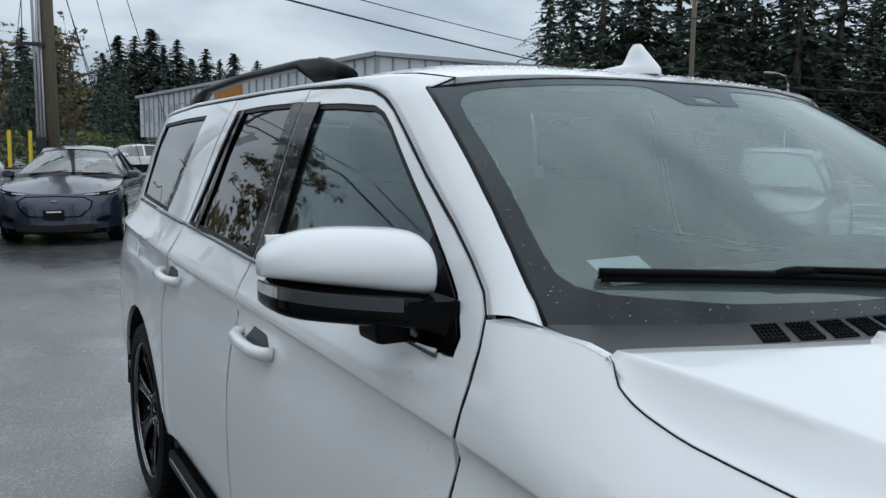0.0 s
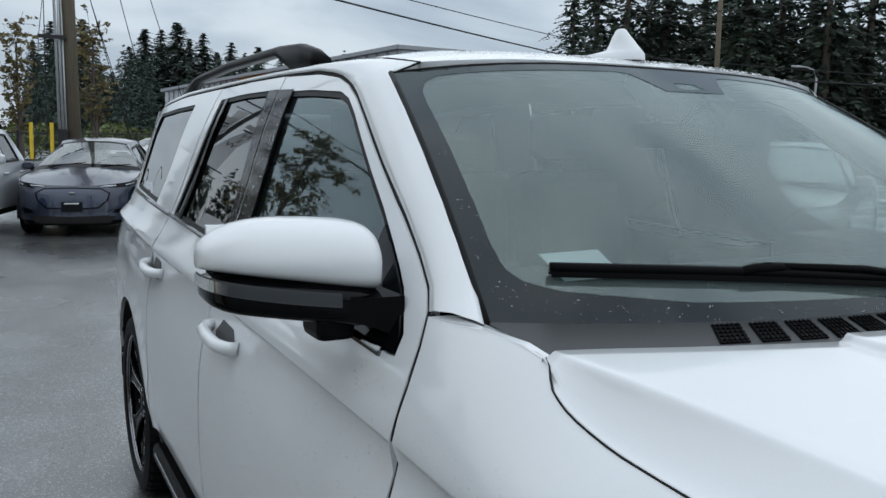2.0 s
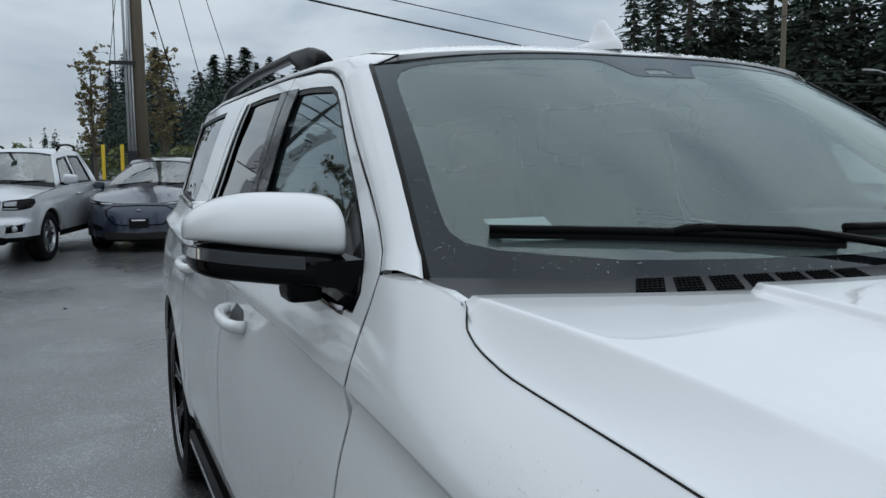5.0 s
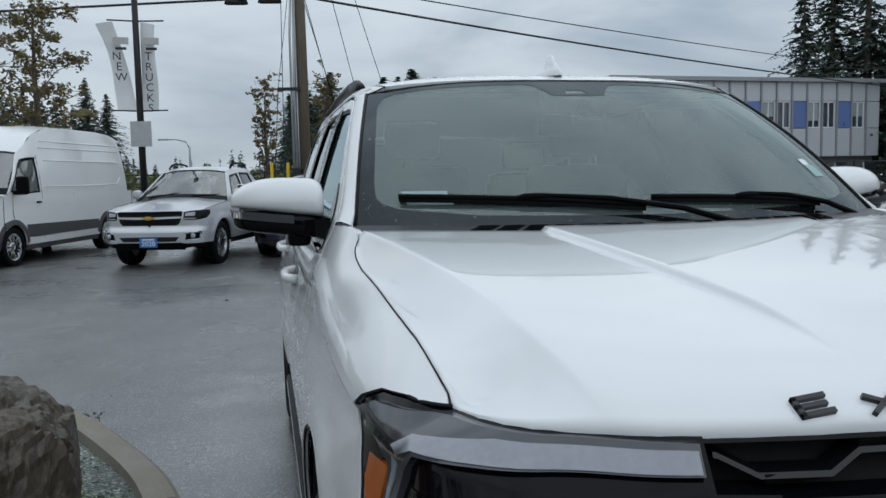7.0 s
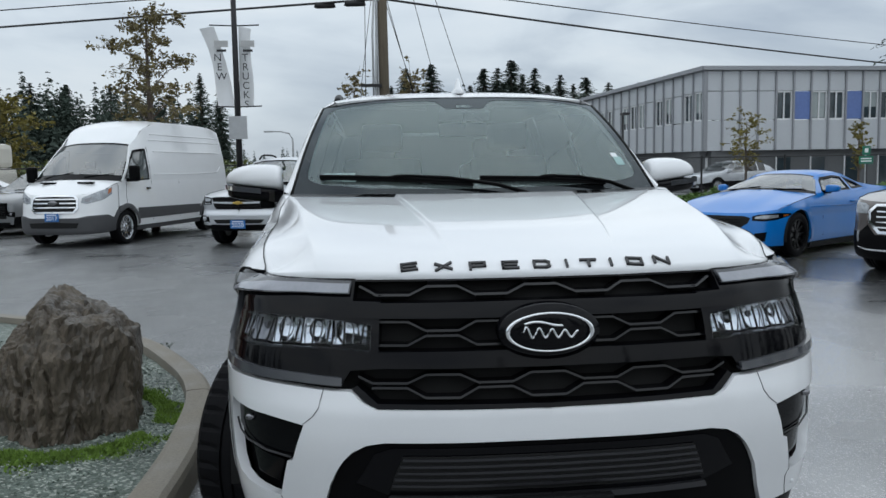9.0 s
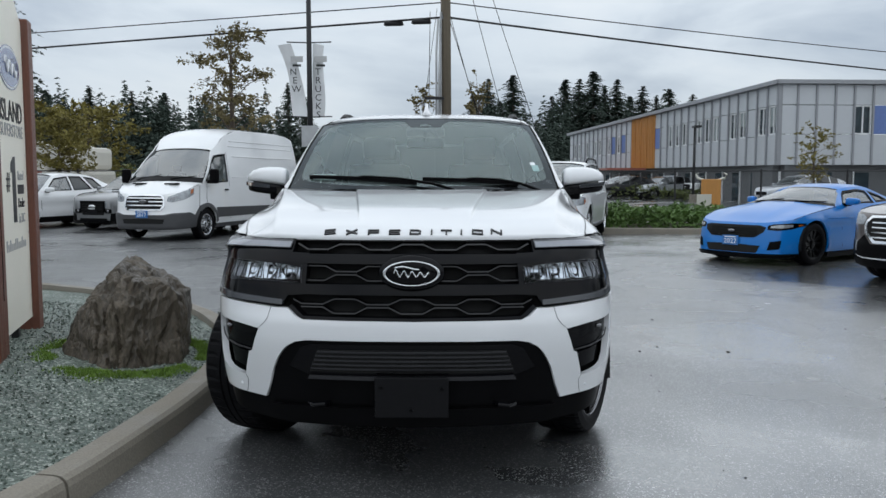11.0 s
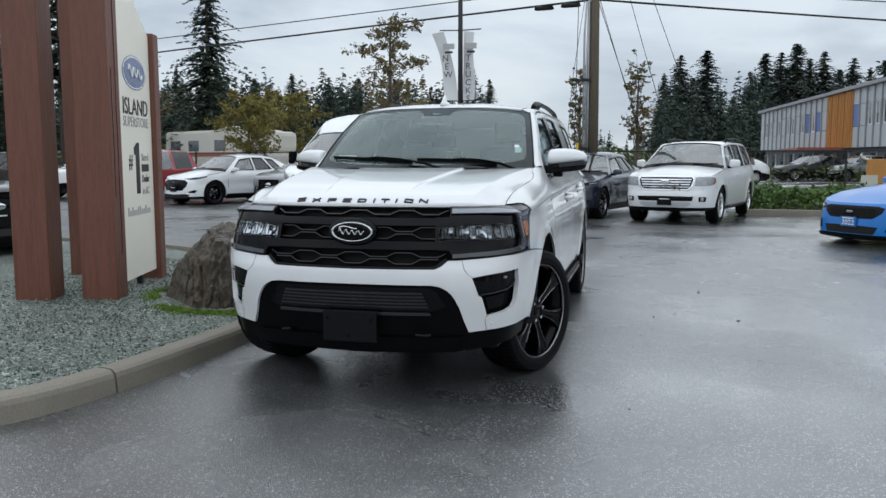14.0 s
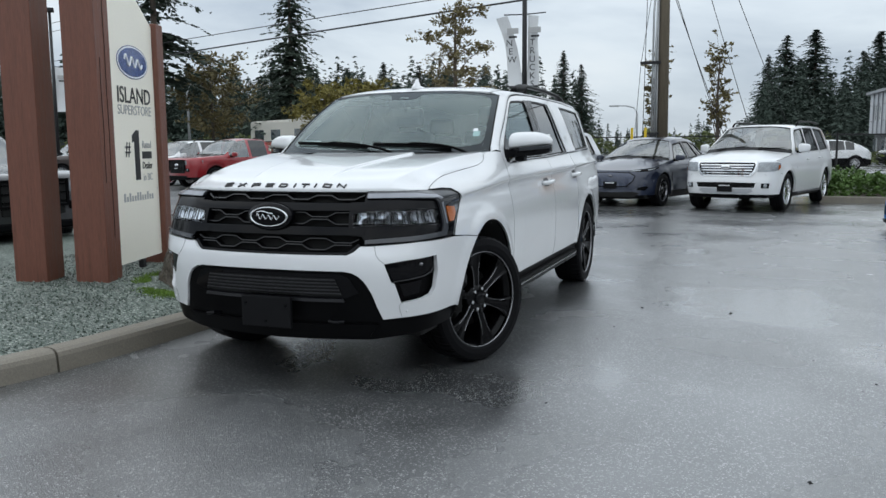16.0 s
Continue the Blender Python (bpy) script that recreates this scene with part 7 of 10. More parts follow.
# rain standing in beads on the paint, the roof's front and the foot of the windshield
def rain_beads():
    rng = random.Random(11)
    verts, faces = [], []
    def bead(p, n, r):
        u = n.cross(Vector((0.3, 0.2, 1))).normalized()
        w = n.cross(u)
        k = len(verts)
        for h, q in ((0.0, 1.0), (0.45, 0.8)):
            for i in range(6):
                a = math.tau * i / 6
                verts.append(p + (u * math.cos(a) + w * math.sin(a)) * r * q + n * r * h)
        verts.append(p + n * r * 0.62)
        for i in range(6):
            faces.append((k + i, k + (i + 1) % 6, k + 6 + (i + 1) % 6, k + 6 + i))
            faces.append((k + 6 + i, k + 6 + (i + 1) % 6, k + 12))
    for _ in range(4200):
        y, z = rng.uniform(1.64, 3.6), rng.uniform(0.62, 1.26)
        if noise.noise(Vector((y * 2.2, z * 2.2, 4))) < -0.05 + 0.5 * abs(z - 1.0):
            continue
        p, n = shell(s_at_y(y), z, 0.0005)
        for s in (-1, 1):
            bead(Vector((s * p.x, p.y, p.z)), Vector((s * n.x, n.y, 0.1)).normalized(), rng.uniform(0.0010, 0.0010 + 0.0030 * rng.random()))
    for _ in range(900):
        y, z = rng.uniform(0.7, 1.6), rng.uniform(0.9, 1.22)
        p, n = shell(s_at_y(y), z, 0.0005)
        for s in (-1, 1):
            bead(Vector((s * p.x, p.y, p.z)), Vector((s * n.x, n.y, 0.1)).normalized(), rng.uniform(0.001, 0.0022))
    for _ in range(500):
        x, y = rng.uniform(-0.6, 0.6), 2.11 + abs(rng.gauss(0, 0.14))
        p, n = roof_where(x, y)
        bead(p, n, rng.uniform(0.0012, 0.0034))
    for _ in range(420):
        u, v = rng.uniform(-0.97, 0.97), rng.uniform(0.01, 0.12)
        bead(screen_at(u, v, 0.002), Vector((0, -0.5, 0.85)).normalized(), rng.uniform(0.0008, 0.0022))
    for _ in range(160):
        u, v = rng.choice((-1, 1)) * rng.uniform(0.91, 0.98), rng.uniform(0.05, 0.6)
        bead(screen_at(u, v, 0.002), Vector((0, -0.5, 0.85)).normalized(), rng.uniform(0.0008, 0.0018))
    for _ in range(260):
        y, z = rng.uniform(2.78, 3.0), rng.uniform(1.32, 1.76)
        p, n = shell(s_at_y(y), z, 0.0035)
        for s in (-1, 1):
            bead(Vector((s * p.x, p.y, p.z)), Vector((s * n.x, n.y, 0.3)).normalized(), rng.uniform(0.0012, 0.0032))
    return mesh_of("rain_drops", verts, faces, "rain_water")


part("rain_water", rain_beads(), "", suv, "beads of rain water")


# ---- parked vehicles near the camera's way ----
class Skin:
    """The side and front skin of a vehicle: a rounded plan drawn in by height."""

    def __init__(self, plan, side_in, front_in, corner):
        line = smooth_line(plan, 0.02)
        self.X, self.Y = np.array([p.x for p in line]), np.array([p.y for p in line])
        self.S = np.concatenate([[0], np.cumsum(np.hypot(np.diff(self.X), np.diff(self.Y)))])
        self.side_in, self.front_in = side_in, front_in
        self.c0, self.c1 = self.sx(corner[0]), self.sy(corner[1])
        self.end = float(self.S[-1])
        self.arches = ()

    def sx(self, x):
        n = int(np.argmax(self.Y > 0.5))
        return float(np.interp(x, self.X[:n], self.S[:n]))

    def sy(self, y):
        n = int(np.argmax(self.Y > 0.06))
        return float(np.interp(y, self.Y[n:], self.S[n:]))

    def at(self, s, z, out=0.0):
        x, y = float(np.interp(s, self.S, self.X)), float(np.interp(s, self.S, self.Y))
        tx = float(np.interp(s + 0.02, self.S, self.X) - np.interp(s - 0.02, self.S, self.X))
        ty = float(np.interp(s + 0.02, self.S, self.Y) - np.interp(s - 0.02, self.S, self.Y))
        n = math.hypot(tx, ty)
        nx, ny = ty / n, -tx / n
        w = smoothstep(self.c0, self.c1, s)
        d = table(self.front_in, z) * (1 - w) + table(self.side_in, z) * w
        for cy, r, R in self.arches:
            d -= 0.018 * (1 - smoothstep(r + 0.02, r + 0.12, math.hypot(y - cy, z - R))) * w
        return Vector((x - nx * (d - out), y - ny * (d - out), z)), Vector((nx, ny, 0.0))

    def pts(self, *p):
        """Points given as ("x", x, z) on the front or ("y", y, z) on the flank."""
        return [(self.sx(v) if k == "x" else self.sy(v), z) for k, v, z in p]


def X(x, z):
    return ("x", x, z)


def Y(y, z):
    return ("y", y, z)


class Parked:
    """One parked vehicle. Its front is at y = 0, its nose towards -y."""

    def __init__(self, name, label, m, category, skin_, paint, edge, belt, cowl, roof, wheels, sill, windows, rear, spokes=6, metal="alloy", crown=0.035, lower="black_plastic", bow=0.02, glass_side="car_glass_dark", lean=1.1):
        self.root = thing(name, label, category, m, "parked vehicles")
        self.k, self.paint, self.windows = skin_, paint, windows
        self.edge, self.belt, self.roof, self.lean = edge, belt, roof, lean
        yf, yr, R, tw = wheels
        r = R * 1.14
        skin_.arches = ((yf, r, R), (yr, r, R))
        self.cowl_y, self.cowl_z, self.cowl_sweep = cowl
        root, k = self.root, skin_
        arcs = []
        for cy in (yf, yr):
            lo = math.degrees(math.asin(max(-0.9, min(0.9, (sill - R) / r))))
            arcs.append([(k.sy(cy + r * math.cos(radians(a))), R + r * math.sin(radians(a))) for a in np.linspace(180 - lo, lo, 15)])
        top = [(k.sx(x), z) for x, z in edge["nose"]] + [(k.sy(y), z) for y, z in edge["hood"]] + [(k.sy(y), z) for y, z in belt]
        bottom = [(0.0, sill), (k.sx(edge["nose"][-1][0] * 0.8), sill)] + arcs[0] + arcs[1] + [(k.end, sill + 0.03)]
        loop = bottom + [(k.end, belt[-1][1])] + top[::-1]
        part("body", panel_mesh("body", loop, [], paint, lambda a, b: k.at(a, b), gap=0, rim=0.03, step=0.07, sides=(1, -1)), "", root)
        for s in (1, -1):
            part("sill_cladding", panel_mesh("sill_cladding", [(k.sy(yf + r), sill - 0.10), (k.sy(yf + r), sill + 0.02), (k.sy(yr - r), sill + 0.02), (k.sy(yr - r), sill - 0.10)], [], lower, lambda a, b: k.at(a, b, -0.02), gap=0, rim=0, step=0.2, sides=(s,)), "", root)
        self.patch("lower_valance", lower, -0.02, X(0, sill - 0.09), X(0.6, sill - 0.08), Y(yf - r - 0.03, sill - 0.05), Y(yf - r + 0.02, sill + 0.03), X(0, sill + 0.03))
        # hood
        nose_s = np.linspace(-1, 1, 21)
        tip = k.sy(edge["hood"][0][0])
        rows = []
        hood_pts = [k.at(k.sy(y), z)[0] for y, z in edge["hood"]]
        cum = np.concatenate([[0], np.cumsum([(b - a).length for a, b in zip(hood_pts, hood_pts[1:])])])
        zn = lambda s: float(np.interp(s, [k.sx(x) for x, z in edge["nose"]] + [tip], [z for x, z in edge["nose"]] + [edge["hood"][0][1]]))
        for v in np.linspace(0, 1, 14):
            row = []
            e = Vector([float(np.interp(v * cum[-1], cum, [p[i] for p in hood_pts])) for i in range(3)])
            n1, c1 = k.at(tip, zn(tip))[0], self.cowl(1.0)
            for a in nose_s:
                q = abs(a)
                n = k.at(q * tip, zn(q * tip))[0]
                c = self.cowl(q)
                p = n.lerp(c, v) + (e - n1.lerp(c1, v)) * q ** 2.5
                h = math.sin(math.pi * min(1.0, v * 0.75 + 0.0)) if v < 1 else math.sin(math.pi * 0.75)
                p.z += crown * h * (1 - q ** 2.2) + edge.get("bulge", 0.0) * (1 - smoothstep(0.42, 0.52, q)) * smoothstep(0.05, 0.5, v) * (1 - 0.5 * v)
                row.append((math.copysign(p.x, a) if q > 1e-6 else 0.0, p.y, p.z))
            rows.append(row)
        part("hood", strip_mesh("hood", rows, paint), "", root)
        for s in (-1, 1):
            part("hood_gap", tube(bmesh.new(), [(s * p.x, p.y, p.z + 0.001) for p in hood_pts], 0.006, 5), "cavity", root)
        self.crown_end = crown * math.sin(math.pi * 0.75)
        # cabin side with windows, roof, screens
        yA, zA, yB = self.roof_front, self.rail_z(self.roof_front), roof[-1][0]
        c = self.cowl(1.0)
        frame = [(c.y, table(belt, c.y)), (c.y + 0.02, c.z + 0.02), (yA - 0.04, zA - 0.035)] + [(y, self.rail_z(y)) for y in np.linspace(yA, yB, 9)] + [(rear[0], rear[1])] + [(y, table(belt, y)) for y in np.linspace(rear[0] - 0.02, c.y + 0.1, 8)]
        part("cabin_frame", panel_mesh("cabin_frame", frame, windows, paint, self.side, gap=0, rim=0.02, step=0.09, sides=(1, -1)), "", root)
        for i, w in enumerate(windows):
            for s in (-1, 1):
                part("side_window", panel_mesh("side_window", w, [], "car_glass" if i == 0 else glass_side, lambda a, b: (self.side(a, b)[0] - self.side(a, b)[1] * 0.012, self.side(a, b)[1]), gap=-0.004, rim=0, step=0.2, sides=(s,)), "", root)
                part("window_trim", panel_mesh("window_trim", w, [shrink(w, 0.022)], "seal", lambda a, b: (self.side(a, b)[0] + self.side(a, b)[1] * 0.003, self.side(a, b)[1]), gap=-0.004, rim=0.01, step=0.1, sides=(s,)), "", root)
        rows = []
        for y in list(np.linspace(yA, yB, 12)):
            xr, zr, zt = self.rail_x(y), self.rail_z(y), table([(a, b) for a, b, _ in roof], y)
            rows.append([(math.copysign(xr * abs(a), a), y + (0.10 * a * a if abs(y - yA) < 1e-6 else 0), zt - (zt - zr) * abs(a) ** 3) for a in np.linspace(-1, 1, 13)])
        part("roof", strip_mesh("roof", rows, paint), "", root)
        rows = []
        for v in np.linspace(0, 1, 9):
            row = []
            for a in np.linspace(-1, 1, 15):
                p0 = self.cowl(abs(a) * 0.985) + Vector((0, 0, self.crown_end * (1 - abs(a) ** 2.2)))
                zt = table([(q, b) for q, b, _ in roof], yA)
                p1 = Vector((self.rail_x(yA) * abs(a) * 0.985, yA + 0.10 * a * a, zt - (zt - zA) * abs(a) ** 3))
                p = p0.lerp(p1, v) + Vector((0, -0.5, 0.8)) * bow * math.sin(math.pi * v)
                row.append((math.copysign(p.x, a), p.y, p.z))
            rows.append(row)
        ws = part("windshield", strip_mesh("windshield", rows, "car_glass"), "", root)
        part("screen_border", strip_mesh("screen_border", [[Vector(p) + Vector((0, -0.004, 0.004)) for p in rows[0]], [Vector(p) + Vector((0, -0.004, 0.004)) for p in rows[1]]], "gloss_black"), "", ws)
        part("screen_border", strip_mesh("screen_border", [[Vector(p).lerp(Vector(q), 0.6) + Vector((0, -0.003, 0.003)) for p, q in zip(rows[-2], rows[-1])], [Vector(p) + Vector((0, -0.003, 0.003)) for p in rows[-1]]], "gloss_black"), "", ws)
        for j0, d in ((0, 0.05), (0, 0.55)):
            q = [Vector(rows[0][int(2 + d * 14)]).lerp(Vector(rows[1][int(2 + d * 14)]), 0.4), Vector(rows[0][int(7 + d * 12)]).lerp(Vector(rows[1][int(7 + d * 12)]), 1.2)]
            part("wiper", tube(bmesh.new(), [p + Vector((0, -0.02, 0.015)) for p in q], 0.010, 6), "black_plastic", ws)
        # underside, cabin, wheels
        L = float(k.Y.max())
        half = float(k.X.max())
        part("underbody", boxed(-half * 0.82, half * 0.82, 0.25, L - 0.25, sill - 0.08, sill + 0.16, bevel=0.03), "cavity", root)
        part("bulkhead", boxed(-half * 0.80, half * 0.80, 0.45, self.cowl_y + 0.25, sill + 0.1, self.edge["hood"][0][1] - 0.12, bevel=0.05), "cavity", root)
        zb = belt[len(belt) // 2][1]
        cab1 = rear[0] - 0.25
        part("cabin_floor", boxed(-half * 0.80, half * 0.80, self.cowl_y + 0.05, cab1, sill + 0.1, zb - 0.10, bevel=0.04), "interior", root)
        for sx in (-1, 1):
            st = part("seat", boxed(sx * half * 0.42 - 0.24, sx * half * 0.42 + 0.24, yA + 0.35, yA + 0.52, zb - 0.2, zb + 0.26, bevel=0.06), "interior", root)
            part("headrest", boxed(sx * half * 0.42 - 0.12, sx * half * 0.42 + 0.12, yA + 0.40, yA + 0.50, min(zb + 0.28, zA - 0.30), min(zb + 0.44, zA - 0.14), bevel=0.04), "interior", st)
        for cy in (yf, yr):
            for s in (-1, 1):
                well, wf = lathe([(0.02, -0.26), (r + 0.004, -0.26), (r + 0.004, 0.0)], 28)
                xo = k.at(k.sy(cy), R + r)[0].x - 0.015
                wf = [q for q in wf if all(R + well[i][2] > sill - 0.02 for i in q)]
                part("wheel_arch_liner", mesh_of("wheel_arch_liner", [(s * (xo + x), cy + b, R + c2) for x, b, c2 in well], wf, "cavity"), "", root)
                add_wheel(root, s * (k.at(k.sy(cy), R)[0].x - tw / 2 - 0.005), cy, R, tw, R * 0.68, spokes, metal)

    @property
    def roof_front(self):
        return self.roof[0][0]

    def cowl(self, q):
        xe = self.k.at(self.k.sy(self.edge["hood"][-1][0]), self.edge["hood"][-1][1])[0]
        return Vector((xe.x * q, self.cowl_y + (xe.y - self.cowl_y) * q ** 2, self.cowl_z + (xe.z - self.cowl_z) * q ** 2))

    def rail_x(self, y):
        return table([(a, c) for a, _, c in self.roof], y)

    def rail_z(self, y):
        return table([(a, b) for a, b, _ in self.roof], y) - 0.055

    def side(self, y, z):
        def x(y, z):
            b = table(self.belt, y)
            xb = self.k.at(self.k.sy(y), b)[0].x - 0.006
            t = max(0.0, (z - b) / max(0.1, self.rail_z(max(y, self.roof_front)) - b))
            return xb - (xb - self.rail_x(max(y, self.roof_front))) * min(1.15, t) ** self.lean
        n = Vector((1, -(x(y + 0.02, z) - x(y - 0.02, z)) / 0.04, -(x(y, z + 0.02) - x(y, z - 0.02)) / 0.04)).normalized()
        return Vector((x(y, z), y, z)), n

    def patch(self, name, material, out, *p, parent=None, label="", rim=0.03, holes=(), both=False, step=0.06):
        """A piece following the skin. both: one piece each side; else one across the middle."""
        k = self.k
        loop = k.pts(*p)
        made = None
        for sides in (((1,), (-1,)) if both else ((1, -1),)):
            made = part(name, panel_mesh(name, loop, [k.pts(*h) for h in holes], material, lambda a, b: k.at(a, b, out), gap=0, rim=rim, step=step, sides=sides), "", parent or self.root, label)
        return made

    def line(self, name, material, radius, *p, out=0.0, parent=None, both=True):
        for s in ((-1, 1) if both else (1,)):
            part(name, tube(bmesh.new(), [(s * q.x, q.y, q.z) for q in (self.k.at(a, b, out)[0] for a, b in self.k.pts(*p))], radius, 6), material, parent or self.root, smooth=True)

    def plate(self, z, material, year, w=0.155, h=0.08, y=-0.02):
        y0 = self.k.at(0, z)[0].y + y
        pl = part("sales_plate", boxed(-w, w, y0 - 0.014, y0, z - h, z + h, bevel=0.004), material, self.root)
        part("caption_bar", boxed(-0.11, 0.11, y0 - 0.017, y0 - 0.0145, z + h * 0.55, z + h * 0.78), "lettering_white", pl)
        if year:
            words("year_number", year, 0.115, "lettering_white", pl, Matrix(((1, 0, 0, 0), (0, 0, -1, y0 - 0.0155), (0, 1, 0, z - 0.018), (0, 0, 0, 1))), stretch=1.1)

    def mirrors(self, y, z, material, w=0.105, h=0.075):
        for s in (-1, 1):
            x = self.side(y, z - 0.05)[0].x
            bm = bmesh.new()
            bmesh.ops.create_cube(bm, size=1)
            bmesh.ops.subdivide_edges(bm, edges=bm.edges[:], cuts=5, use_grid_fill=True)
            for v in bm.verts:
                p = v.co * 2
                kk = (abs(p.x) ** 4 + abs(p.y) ** 3 + abs(p.z) ** 4) ** 0.25
                q = p / kk if kk > 1 else p
                v.co = Vector((s * (x + 0.06 + w + w * q.x), y + 0.06 * q.y + 0.04 * q.x, z + h * q.z * (1 - 0.12 * q.x)))
            mo = part("side_mirror", bm, material, self.root, smooth=True)
            part("mirror_arm", boxed(min(s * (x - 0.03), s * (x + 0.12)), max(s * (x - 0.03), s * (x + 0.12)), y - 0.04, y + 0.04, z - h - 0.02, z - h + 0.03, bevel=0.012), "black_plastic", mo)
            part("mirror_glass", boxed(min(s * (x + 0.08), s * (x + 0.24)), max(s * (x + 0.08), s * (x + 0.24)), y + 0.066, y + 0.070, z - h * 0.7, z + h * 0.7), "mirror", mo)

    def doors(self, lines, handles, material=None):
        for pts in lines:
            self.line("door_gap", "cavity", 0.0055, *[Y(y, z) for y, z in pts], out=-0.002)
        for y, z in handles:
            for s in (-1, 1):
                line = [self.k.at(self.k.sy(y + d), z, o)[0] for d, o in ((0, 0.0), (0.02, 0.03), (0.11, 0.038), (0.19, 0.03), (0.21, 0.0))]
                part("door_handle", tube(bmesh.new(), [(s * p.x, p.y, p.z) for p in line], 0.015, 8), material or self.paint, self.root, smooth=True)

    def oval(self, name, z, a, b, material, parent=None, out=0.02):
        bm = bmesh.new()
        y = self.k.at(0, z)[0].y - out
        bmesh.ops.create_uvsphere(bm, u_segments=20, v_segments=10, radius=1, matrix=Matrix.Translation((0, y, z)) @ Matrix.Diagonal((a, 0.018, b, 1)))
        return part(name, bm, material, parent or self.root, smooth=True)

    def round_lamp(self, x, z, r, out=0.005, rim="chrome"):
        for s in (-1, 1):
            p, n = self.k.at(self.k.sx(x), z, out)
            bm = bmesh.new()
            bmesh.ops.create_uvsphere(bm, u_segments=16, v_segments=8, radius=r, matrix=Matrix.Translation((s * p.x, p.y, p.z)) @ Matrix.Diagonal((1, 0.4, 1, 1)))
            part("fog_lamp", bm, "lamp_lens", self.root, smooth=True)

    def rails(self, y0, y1, material="black_plastic"):
        for s in (-1, 1):
            pts = [(s * (self.rail_x(y) - 0.05), y, table([(a, b) for a, b, _ in self.roof], y) + d) for y, d in ((y0, -0.03), (y0 + 0.12, 0.035), (y0 + 0.3, 0.05), ((y0 + y1) / 2, 0.05), (y1 - 0.3, 0.05), (y1 - 0.12, 0.035), (y1, -0.03))]
            part("roof_rail", tube(bmesh.new(), pts, 0.02, 8), material, self.root, smooth=True)


def suv_side(w=0.0):
    return [(0.25, 0.07), (0.4, 0.03), (0.6, 0.004), (0.8, 0.0), (0.95, 0.008), (1.05, 0.025), (1.15, 0.05), (1.25, 0.09), (1.5, 0.2)]


def white_suv(m):
    k = Skin([(0, 0.0), (0.35, 0.01), (0.62, 0.06), (0.80, 0.15), (0.91, 0.28), (0.97, 0.48), (1.0, 0.8), (1.015, 1.4), (1.015, 3.8), (0.99, 4.6), (0.93, 5.0), (0.75, 5.15), (0, 5.2)],
             suv_side(), [(0.3, 0.08), (0.45, 0.02), (0.6, 0.0), (0.70, 0.015), (0.74, 0.05), (0.85, 0.06), (1.0, 0.085), (1.06, 0.12), (1.12, 0.2)], (0.62, 0.5))
    c = Parked("parked_suv", "white full-size suv with chrome grille parked facing the lot", m, "suv", k, "white_paint_b",
               {"nose": [(0, 1.06), (0.4, 1.058), (0.6, 1.05), (0.75, 1.04)], "hood": [(0.38, 1.055), (0.7, 1.105), (1.1, 1.15), (1.42, 1.19)], "bulge": 0.02},
               [(1.42, 1.19), (1.7, 1.19), (3.0, 1.20), (4.4, 1.23), (5.1, 1.22)], (1.24, 1.235, 0.0), [(2.1, 1.79, 0.71), (2.4, 1.83, 0.75), (3.4, 1.855, 0.76), (4.4, 1.83, 0.73), (4.85, 1.77, 0.70)], (0.98, 4.08, 0.40, 0.275), 0.37,
               [[(1.68, 1.235), (2.18, 1.70), (2.62, 1.745), (2.62, 1.235)], [(2.72, 1.235), (2.72, 1.75), (3.45, 1.755), (3.62, 1.25)], [(3.78, 1.25), (3.62, 1.755), (4.45, 1.725), (4.62, 1.28)]], (5.0, 1.22), metal="chrome")
    g = c.patch("grille", "cavity", 0.004, X(0, 0.77), X(0.47, 0.77), X(0.555, 0.83), X(0.605, 0.98), X(0.59, 1.03), X(0, 1.035))
    c.patch("grille_surround", "chrome", 0.022, X(0, 0.745), X(0.50, 0.745), X(0.59, 0.82), X(0.642, 0.99), X(0.62, 1.05), X(0, 1.055), X(0, 1.026), X(0.575, 1.021), X(0.603, 0.975), X(0.552, 0.84), X(0.475, 0.772), X(0, 0.772), parent=g)
    for i in range(4):
        z = 0.80 + i * 0.054
        c.patch("grille_bar", "chrome", 0.014, X(0, z), X(0.51 + 0.018 * i, z), X(0.515 + 0.018 * i, z + 0.027), X(0, z + 0.027), parent=g, rim=0.02)
    c.patch("skid_plate", "silver_paint", 0.010, X(0, 0.385), X(0.46, 0.385), X(0.56, 0.44), X(0.52, 0.49), X(0, 0.485), label="silver skid plate below the intake")
    c.oval("emblem", 0.925, 0.10, 0.055, "chrome", g, 0.05)
    c.patch("headlight", "lamp_lens", 0.006, X(0.635, 0.835), X(0.80, 0.835), Y(0.34, 0.85), Y(0.50, 0.91), Y(0.52, 1.0), Y(0.36, 1.03), X(0.72, 1.03), X(0.66, 1.02), both=True, label="clear headlight")
    c.patch("turn_signal", "amber", 0.010, Y(0.40, 0.86), Y(0.48, 0.91), Y(0.49, 0.97), Y(0.42, 0.97), both=True)
    c.patch("bumper_intake", "cavity", 0.004, X(0, 0.51), X(0.58, 0.515), X(0.61, 0.61), X(0, 0.62))
    for i in range(3):
        z = 0.52 + i * 0.03
        c.patch("intake_bar", "black_plastic", 0.012, X(0, z), X(0.585, z), X(0.585, z + 0.01), X(0, z + 0.01), rim=0.01)
    c.patch("fog_lamp_bezel", "black_plastic", 0.004, X(0.71, 0.50), X(0.84, 0.50), X(0.85, 0.60), X(0.71, 0.60), both=True)
    c.round_lamp(0.775, 0.55, 0.045, 0.01)
    c.line("bumper_joint", "cavity", 0.004, X(0.0, 0.735), X(0.5, 0.735), X(0.8, 0.77), Y(0.5, 0.80), Y(0.58, 0.78))
